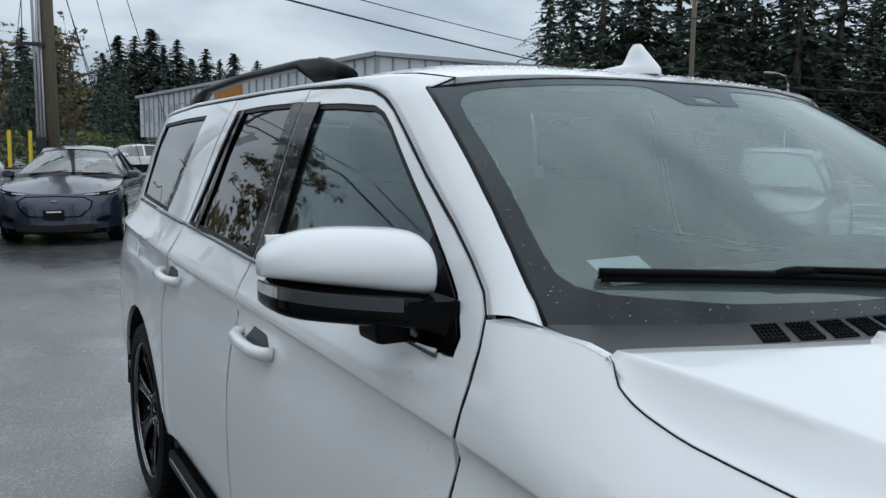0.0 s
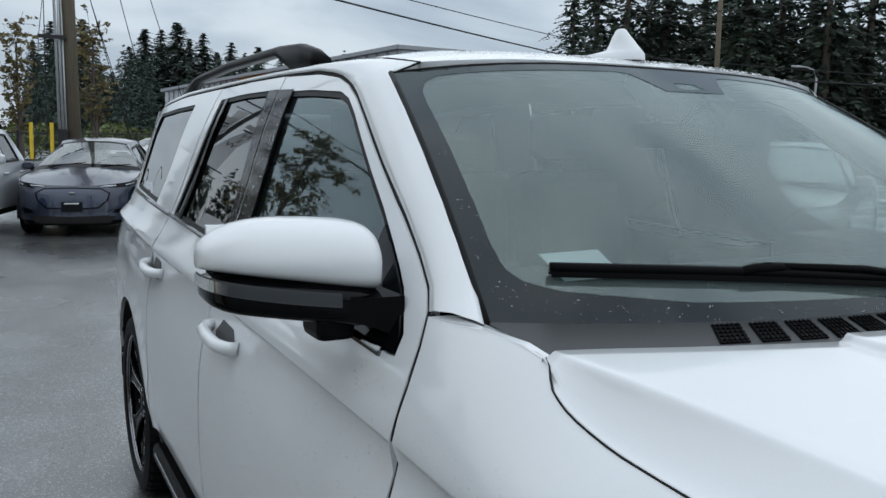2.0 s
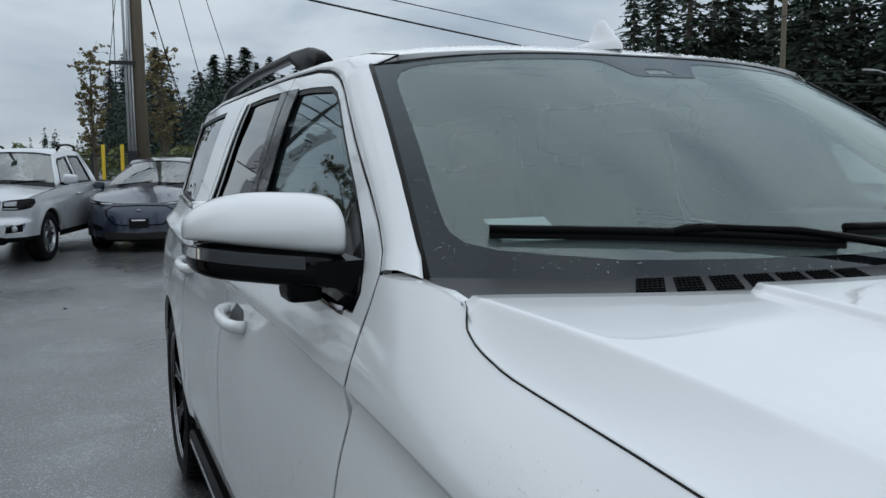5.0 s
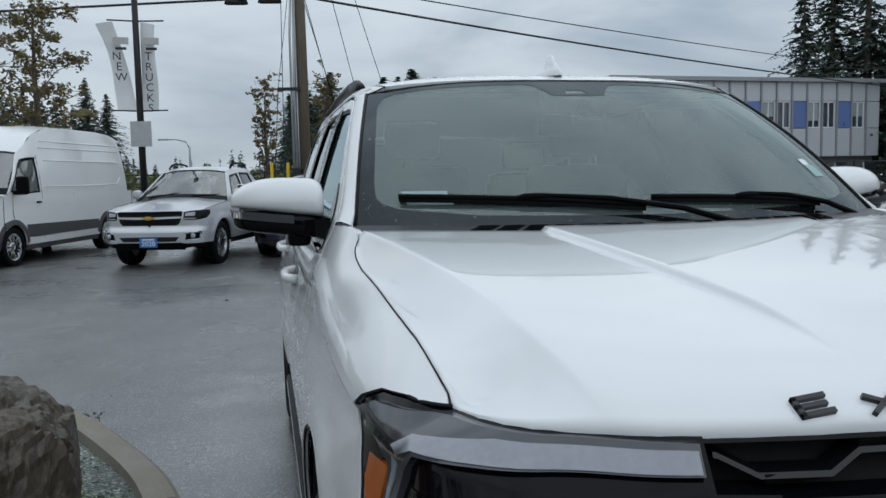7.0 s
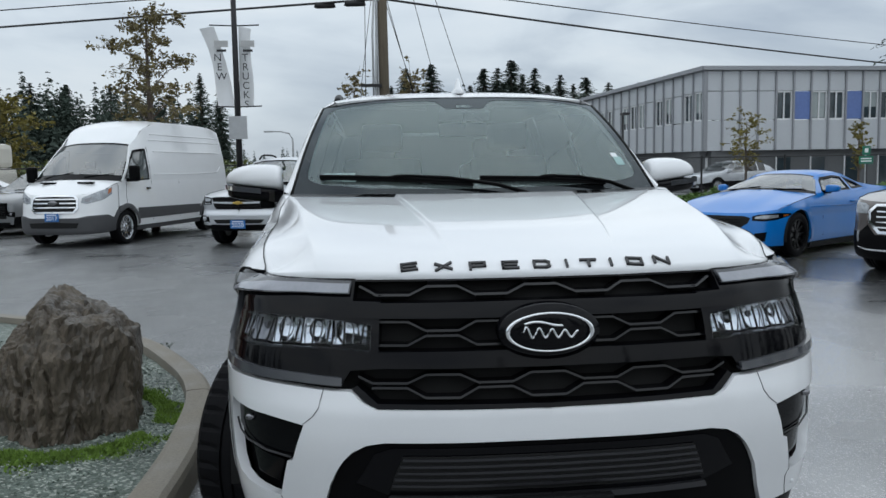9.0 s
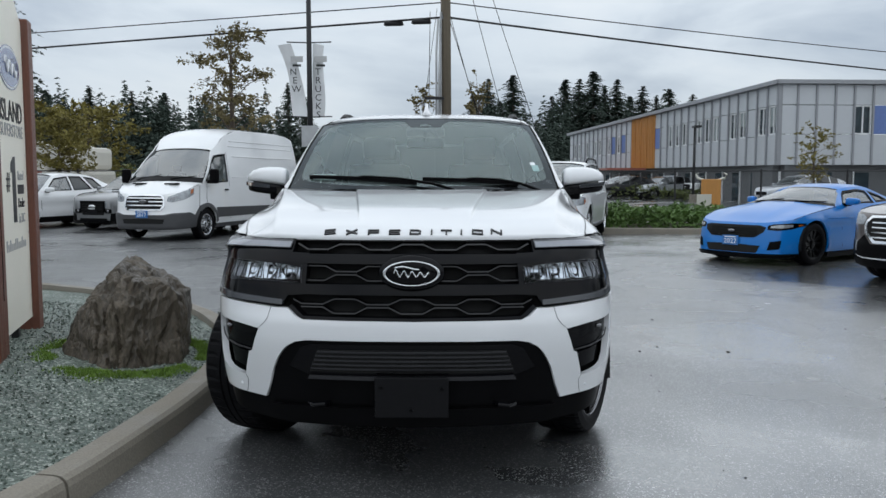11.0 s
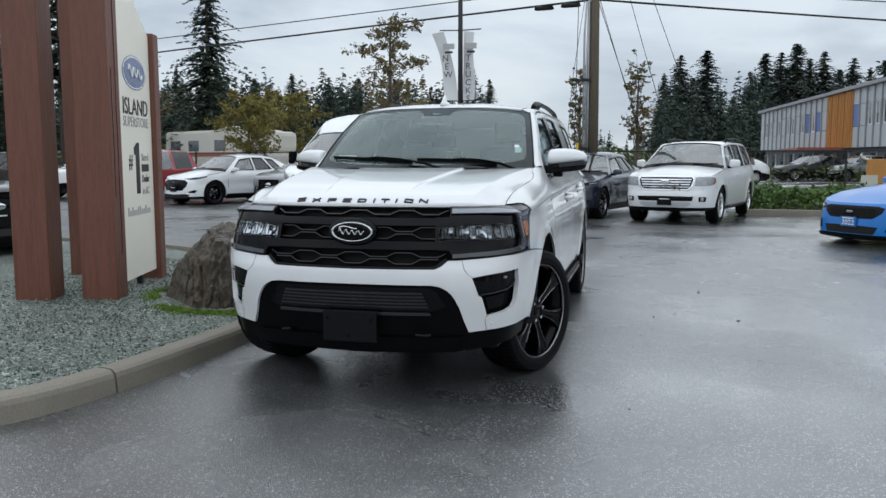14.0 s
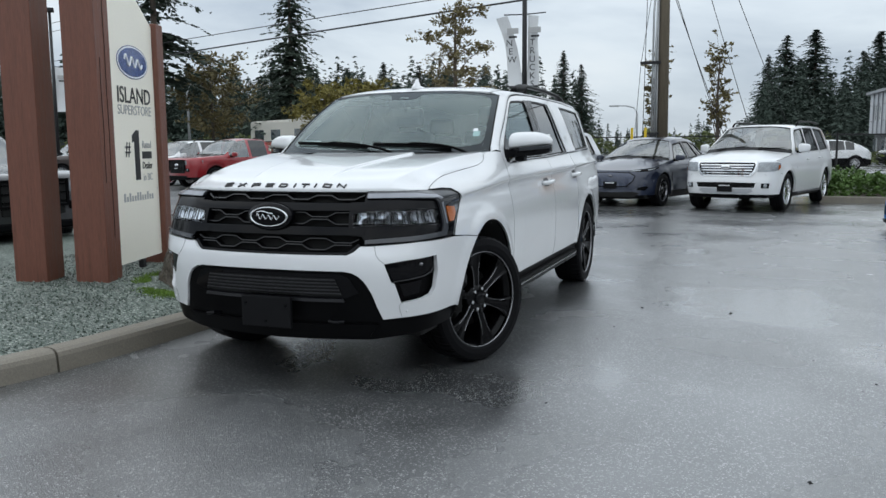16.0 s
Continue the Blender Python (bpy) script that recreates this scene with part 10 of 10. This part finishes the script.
def hedge_strip():
    rng = random.Random(11)
    pts = []
    for _ in range(26000):
        x = rng.uniform(3.9, 19)
        d = rng.random()
        y = 17.75 - 0.10 * (x - 4) + d * 3.2
        top = 0.42 + 0.34 * noise.noise(Vector((x * 0.9, y * 0.9, 4))) + 0.20 * noise.noise(Vector((x * 2.7, y * 2.7, 8)))
        top *= 1.25 if x > 9.5 and d > 0.4 else 1.0
        edge = smoothstep(0, 0.12, d)
        pts.append(Vector((x, y, max(0.03, (top + 0.15) * (0.35 + 0.65 * edge) * rng.random() ** 0.35))))
    ob = new("hedge", leaves(pts, 0.065, "hedge_leaf", rng, "hedge"))
    tagged(ob, "low bright green shrubs planted behind a kerb", "shrubs", kind="stuff")
    soil = boxed(3.8, 19.2, 0.0, 3.4, 0.0, 0.12)
    so = part("planting_bed", soil, "bark", None)
    so.matrix_world = Matrix.Translation((0.38, 17.95, 0)) @ Matrix.Rotation(radians(-5.7), 4, "Z")
    tagged(so, "dark soil bed under the shrubs", "planting bed", kind="structure")
    kb = part("kerb_far", boxed(3.7, 19.3, -0.16, 0.0, -0.02, 0.15, bevel=0.02), "concrete", None)
    kb.matrix_world = so.matrix_world.copy()
    tagged(kb, "concrete kerb in front of the shrubs", "kerb", kind="structure")


hedge_strip()


def branch_tree(name, label, x, y, h, r, seed, leaf, count, columnar=1.0, leaf_size=0.07, z_first=0.3):
    """A deciduous tree: tapered trunk, limbs, twigs, and leaves set along the twigs with gaps."""
    rng = random.Random(seed)
    root = thing(name, label, "tree", Matrix.Translation((x, y, 0)))
    wood = bmesh.new()
    tips = []
    tube(wood, [(0, 0, -0.1), (0.03 * h / 5, 0.02, h * 0.35), (-0.02, 0.03, h * 0.7), (0.02, 0, h * 0.97)], 0.022 * h, 8, 0.004 * h)
    limbs = int(14 + h * 2)
    for i in range(limbs):
        f = z_first + (0.95 - z_first) * i / limbs
        a = i * 2.4 + rng.uniform(-0.4, 0.4)
        spread = r * (math.sin(math.pi * min(1, (f - z_first) / (1.02 - z_first) * 0.85 + 0.15)) ** 0.8) * rng.uniform(0.65, 1.1)
        p0 = Vector((0, 0, h * f))
        p3 = p0 + Vector((math.cos(a) * spread, math.sin(a) * spread, h * 0.12 * columnar * rng.uniform(0.5, 1.3)))
        p1 = p0.lerp(p3, 0.5) + Vector((0, 0, 0.03 * h))
        tube(wood, [p0, p1, p3], 0.007 * h * (1.1 - f), 5, 0.001 * h)
        for j in range(7):
            t = rng.uniform(0.25, 1)
            q0 = p0.lerp(p1, t * 2) if t < 0.5 else p1.lerp(p3, t * 2 - 1)
            q1 = q0 + Vector((rng.gauss(0, 1), rng.gauss(0, 1), rng.uniform(-0.2, 0.9))) * (0.14 * r + 0.12)
            tube(wood, [q0, q1], 0.0016 * h, 3, 0.0006 * h)
            tips.append((q0, q1))
    part("trunk", wood, "bark", root)
    pts = []
    for _ in range(count):
        q0, q1 = rng.choice(tips)
        pts.append(q0.lerp(q1, rng.random() ** 0.6) + Vector((rng.gauss(0, 1), rng.gauss(0, 1), rng.gauss(0, 1))) * 0.045 * r)
    part("crown", leaves(pts, leaf_size, leaf, rng, "crown", 0.6), "", root)
    return root


branch_tree("young_maple", "slender young tree with thinning autumn leaves behind the van", -6.1, 19.9, 5.55, 1.15, 4, "leaf_mixed", 4600, leaf_size=0.055)
branch_tree("ornamental_tree", "small spreading tree turning yellow-orange", -13.8, 25.5, 3.6, 1.55, 8, "leaf_autumn", 5200, leaf_size=0.065, z_first=0.42)
branch_tree("ornamental_tree", "small spreading tree turning yellow-orange", -27.0, 36.0, 6.4, 3.0, 9, "leaf_mixed", 4200, leaf_size=0.12)
branch_tree("ornamental_tree", "small spreading tree turning yellow-orange", -16.5, 34.0, 4.6, 2.4, 12, "leaf_autumn", 3600, leaf_size=0.11)
branch_tree("columnar_tree", "narrow young tree with sparse yellow leaves", 1.2, 28.0, 4.6, 0.6, 21, "leaf_mixed", 1400, columnar=2.0)
branch_tree("columnar_tree", "narrow young tree with sparse yellow leaves", -0.9, 27.0, 4.3, 0.55, 22, "leaf_mixed", 1200, columnar=2.0)
branch_tree("columnar_tree", "narrow young tree with sparse yellow leaves", 15.6, 31.5, 3.3, 0.9, 23, "leaf_autumn", 900, columnar=1.6)
branch_tree("columnar_tree", "narrow young tree with reddish leaves", 21.3, 32.5, 2.8, 0.5, 24, "leaf_autumn", 900, columnar=1.8)


def conifer_geo(rng, h, r, levels, per, sprays, bare=0.08, size=1.0, taper=0.8, core=True):
    """Boughs set all up the stem, each a drooping line of small sprays, round a dark heart of short twigs."""
    verts, faces = [], []
    def spray(c, d, w, s):
        n = len(verts)
        verts.extend((c - d * s * 0.4, c + w * s * 0.42 + d * s * 0.1, c + d * s * 1.3, c - w * s * 0.42 + d * s * 0.2))
        faces.append((n, n + 1, n + 2, n + 3))
    for i in range(levels * per):
        f = min(0.995, max(0.0, (int(rng.random() ** 1.1 * levels * 0.6) + rng.gauss(0.3, 0.30)) / (levels * 0.6)))
        z = h * (bare + (1 - bare) * f)
        a = rng.random() * math.tau
        lobe = 1 + 0.24 * math.sin(3 * a + 9 * f) + 0.07 * math.sin(f * 23)
        length = (r * (1 - f) ** taper * (0.35 + 0.8 * noise.noise(Vector((i * 0.7, 3, r))) ** 2 + 0.6 * rng.random()) + 0.02 * r) * lobe
        rise, droop = rng.uniform(-0.1, 0.25), rng.uniform(0.15, 0.6)
        ca, sa = math.cos(a), math.sin(a)
        for k in range(sprays):
            t = (k + rng.random()) / sprays
            fan = rng.gauss(0, 0.10) * length * t
            c = Vector((ca * length * t - sa * fan, sa * length * t + ca * fan, z + (rise * t - droop * t * t) * length))
            s = size * (0.085 * r + 0.10) * rng.uniform(0.7, 1.5) * (1.2 - 0.5 * t) * (0.40 + 0.60 * (1 - f))
            b = a + rng.gauss(0, 0.8)
            d = Vector((math.cos(b), math.sin(b), rng.uniform(-0.9, 0.15))).normalized()
            w = d.cross(Vector((rng.gauss(0, 0.7), rng.gauss(0, 0.7), 1))).normalized()
            spray(c, d, w, s)
    if core:
        for i in range(levels * 9):
            f = rng.random()
            local = r * (1 - f) ** taper
            a = rng.random() * math.tau
            c = Vector((math.cos(a), math.sin(a), 0)) * local * rng.uniform(0.05, 0.38) + Vector((0, 0, h * (bare + (1 - bare) * f)))
            d = Vector((math.cos(a), math.sin(a), rng.uniform(-1.6, -0.3))).normalized()
            spray(c, d, d.cross(Vector((rng.gauss(0, 1), rng.gauss(0, 1), 0.3))).normalized(), min(0.30, local * rng.uniform(0.10, 0.17)))
    return verts, faces


CONIFERS = []
for seed, (h, r, lv, per, sp, bare) in enumerate(((12, 3.0, 40, 10, 22, 0.12), (12, 2.6, 42, 10, 18, 0.06), (12, 3.2, 26, 7, 26, 0.30), (12, 2.4, 44, 10, 18, 0.03), (12, 3.2, 34, 8, 22, 0.14), (12, 2.6, 36, 8, 20, 0.08), (12, 3.7, 56, 12, 13, 0.03), (12, 3.2, 56, 11, 12, 0.04), (12, 4.0, 50, 12, 13, 0.06))):
    v, f = conifer_geo(random.Random(40 + seed), h, r, lv, per, sp, bare, 0.52 if seed > 5 else 0.50, 0.95 if seed > 5 else 0.85, seed != 2)
    # kinds 6 to 8 stand far off and take the colour with haze in it
    crown = mesh_of("crown", v, f, "needles" if seed < 6 else "needles_hazed", smooth=False)
    trunk = from_bm("trunk", tube(bmesh.new(), [(0, 0, -0.2), (0.05, 0.02, h * 0.5), (0, 0, h * 0.98)], 0.18, 8, 0.03), "bark", True)
    CONIFERS.append((crown, trunk))


def conifer(x, y, h, kind, wide=1.0, label="tall dark green fir tree standing behind the lot"):
    root = thing("fir_tree", label, "tree", None, "fir trees")
    k = h / 12
    root.matrix_world = Matrix.Translation((x, y, 0)) @ Matrix.Rotation((x * 7.3 + y * 3.1) % 6.28, 4, "Z") @ Matrix.Diagonal((k * wide, k * wide, k, 1))
    c, t = CONIFERS[kind]
    part("crown", c, "", root)
    part("trunk", t, "", root)
    return root


def polar(cx, cy, az, d):
    return cx + d * math.sin(radians(az)), cy + d * math.cos(radians(az))


conifer(-19.8, 33.0, 11.6, 0, 1.25)
conifer(-27.5, 32.0, 16.5, 2, 1.15)
conifer(-33.0, 34.0, 9.0, 1)
for az, d, h, k, w in ((36.9, 58, 14, 4, 1.0), (38.6, 62, 18, 4, 1.1), (40.6, 60, 19, 5, 1.2), (43.0, 62, 20, 4, 1.1), (45.4, 66, 21, 5, 1.2), (48.0, 58, 19, 4, 1.2), (50.2, 62, 20, 5, 1.2), (52.8, 58, 18, 4, 1.2), (55.2, 62, 19, 5, 1.3), (58.0, 64, 17, 4, 1.2), (61.0, 60, 13, 5, 1.3), (64.0, 66, 14, 4, 1.3), (42.0, 75, 16, 5, 1.2), (47.0, 78, 18, 4, 1.1), (52.0, 75, 16, 5, 1.2), (57.0, 76, 15, 4, 1.2), (39.6, 72, 12, 1, 1.3), (44.5, 74, 13, 3, 1.4), (49.5, 72, 13, 1, 1.4), (54.5, 74, 13, 3, 1.4), (60.0, 76, 13, 1, 1.4)):
    conifer(*polar(-1.4, 0.2, az, d), h, k, w * 1.12)
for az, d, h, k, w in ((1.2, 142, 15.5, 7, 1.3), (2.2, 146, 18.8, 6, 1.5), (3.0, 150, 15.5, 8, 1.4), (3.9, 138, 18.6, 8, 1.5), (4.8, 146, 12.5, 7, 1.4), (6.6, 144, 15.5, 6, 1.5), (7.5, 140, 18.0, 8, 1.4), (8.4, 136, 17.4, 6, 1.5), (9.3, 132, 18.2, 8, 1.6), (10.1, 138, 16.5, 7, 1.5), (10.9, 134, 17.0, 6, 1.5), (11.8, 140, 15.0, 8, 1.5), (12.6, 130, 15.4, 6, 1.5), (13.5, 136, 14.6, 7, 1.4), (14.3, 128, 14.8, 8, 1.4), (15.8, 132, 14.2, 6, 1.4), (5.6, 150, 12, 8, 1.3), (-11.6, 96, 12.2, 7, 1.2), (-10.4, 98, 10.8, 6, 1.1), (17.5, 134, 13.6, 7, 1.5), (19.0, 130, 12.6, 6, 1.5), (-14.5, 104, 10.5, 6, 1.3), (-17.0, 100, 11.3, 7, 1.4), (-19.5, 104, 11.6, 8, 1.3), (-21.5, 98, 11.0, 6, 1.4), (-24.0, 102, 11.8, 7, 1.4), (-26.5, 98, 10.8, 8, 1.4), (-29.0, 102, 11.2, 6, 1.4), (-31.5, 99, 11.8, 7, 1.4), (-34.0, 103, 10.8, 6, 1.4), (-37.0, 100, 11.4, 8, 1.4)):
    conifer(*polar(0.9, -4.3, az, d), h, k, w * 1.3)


def far_woods():
    rng = random.Random(77)
    verts, faces = [], []
    for i in range(890):
        if i >= 800:
            az, d, h = rng.uniform(38, 66), rng.uniform(80, 95), rng.uniform(11, 17)
        elif i < 330:
            az, d, h = rng.uniform(-75, 26), rng.uniform(112, 150), rng.uniform(8.0, 13.5)
            if -9.5 < az < 1.0:
                h = rng.uniform(3.5, 5.5)
        elif i < 660:
            az, d, h = rng.uniform(-62, -12), rng.uniform(86, 108), rng.uniform(8.0, 11.2)
        else:
            # unseen belt added behind the camera to darken reflections of the horizon
            az, d, h = rng.uniform(60, 285), rng.uniform(45, 70), rng.uniform(9.0, 14.5)
        x, y = polar(0.5, -3, az, d)
        v, f = conifer_geo(rng, h, h * rng.uniform(0.28, 0.40), 17, 7, 5, 0.0, 1.0, 0.92)
        k = len(verts)
        verts += [Vector((x, y, 0)) + q for q in v]
        faces += [tuple(k + a for a in t) for t in f]
    ob = new("far_woods", mesh_of("far_woods", verts, faces, "needles_hazed", smooth=False))
    tagged(ob, "dark conifer woods behind the lot, with an unseen belt added behind the camera", "woods", kind="stuff")


far_woods()


def far_bushes():
    rng = random.Random(78)
    pts = []
    for _ in range(15000):
        az = rng.uniform(-60, 30)
        d = rng.uniform(55, 60)
        x, y = polar(0.5, -3, az, d)
        top = 2.0 + 1.3 * noise.noise(Vector((az * 0.35, 2, 0))) + 0.7 * noise.noise(Vector((az * 1.5, 5, 0)))
        if az > 7:
            top *= 0.4
        pts.append(Vector((x, y, top * rng.random() ** 0.6)))
    ob = new("far_bushes", leaves(pts, 0.17, "leaf_green", rng, "far_bushes"))
    tagged(ob, "olive green bushes along the far side of the road", "bushes", kind="stuff")


far_bushes()


# ---- motorhome and small signs ----
def motorhome():
    root = thing("motorhome", "cream motorhome with red-brown stripe parked at the back", "motorhome", spot(-15.2, 29.5, 62))
    part("body", boxed(-1.15, 1.15, 0.0, 6.4, 0.75, 2.75, bevel=0.12), "rv_white", root)
    part("over_cab", boxed(-1.12, 1.12, -1.1, 0.1, 1.75, 2.65, bevel=0.2), "rv_white", root)
    part("cab", boxed(-0.95, 0.95, -1.5, 0.1, 0.55, 1.75, bevel=0.2), "rv_white", root)
    part("roof_unit", boxed(-0.35, 0.35, 2.2, 3.0, 2.75, 2.98, bevel=0.06), "rv_white", root)
    for s in (-1, 1):
        part("stripe", boxed(min(s * 1.14, s * 1.158), max(s * 1.14, s * 1.158), 0.3, 6.2, 1.55, 1.72), "rv_stripe", root)
        for y in (1.2, 3.4, 5.0):
            part("window", boxed(min(s * 1.14, s * 1.156), max(s * 1.14, s * 1.156), y, y + 0.9, 1.8, 2.3, bevel=0.004), "window_glass", root)
    part("rear_door", boxed(-0.3, 0.3, 6.38, 6.43, 0.9, 2.4, bevel=0.01), "rv_white", root)
    for y in (-0.7, 4.4):
        for s in (-1, 1):
            add_wheel(root, s * 0.95, y, 0.38, 0.24, 0.25)


motorhome()


def green_sign():
    x, y = polar(-0.5, -2.3, 32.4, 27)
    root = thing("road_sign", "small green and white signs on a thin post", "sign", Matrix.Translation((x, y, 0.55)) @ Matrix.Scale(0.68, 4))
    part("post", tube(bmesh.new(), [(0, 0, 0), (0, 0, 1.95)], 0.03, 8), "galvanised", root)
    M["sign_green"] = surface("sign_green", (0.01, 0.16, 0.10), 0.45, var=0.05)
    part("sign_face", boxed(-0.18, 0.18, -0.05, -0.035, 1.60, 1.98, bevel=0.005), "sign_green", root)
    part("sign_symbol", boxed(-0.08, 0.08, -0.054, -0.05, 1.70, 1.88), "lettering_white", root)
    part("sign_face", boxed(-0.32, 0.32, -0.05, -0.035, 1.22, 1.55, bevel=0.005), "sign_green", root)
    for z in (1.42, 1.31):
        part("caption_bar", boxed(-0.24, 0.24, -0.054, -0.05, z, z + 0.05), "lettering_white", root)


green_sign()


# ---- loose grit on the tarmac ----
def grit():
    rng = random.Random(19)
    verts, faces = [], []
    spots = [(2.45, 3.07, 0.02), (1.73, 3.08, 0.018), (1.92, 3.28, 0.014), (2.86, -0.44, 0.014), (1.62, 2.26, 0.012), (-1.58, 9.63, 0.03), (3.3, 1.2, 0.012), (2.2, 4.6, 0.02), (3.9, 4.1, 0.016)]
    for _ in range(420):
        spots.append((rng.uniform(-6, 7), rng.uniform(-3.5, 13), rng.uniform(0.003, 0.010)))
    for x, y, r in spots:
        if -2.9 < x < -0.2 and y < 4.2:
            continue
        k = len(verts)
        for i in range(5):
            a = math.tau * i / 5 + rng.random()
            verts.append((x + r * math.cos(a) * rng.uniform(0.6, 1.2), y + r * math.sin(a) * rng.uniform(0.6, 1.2), 0.001))
        verts.append((x, y, r * 0.6))
        faces += [(k + i, k + (i + 1) % 5, k + 5) for i in range(5)]
    ob = new("loose_grit", mesh_of("loose_grit", verts, faces, "cavity", smooth=False))
    tagged(ob, "scattered dark grit and crumbs on the wet tarmac", "grit", kind="stuff")


grit()

pickup("display_pickup", "black pickup truck displayed on the gravel beside the sign", spot(-6.15, 4.0, 78), "black_paint", bars=3)
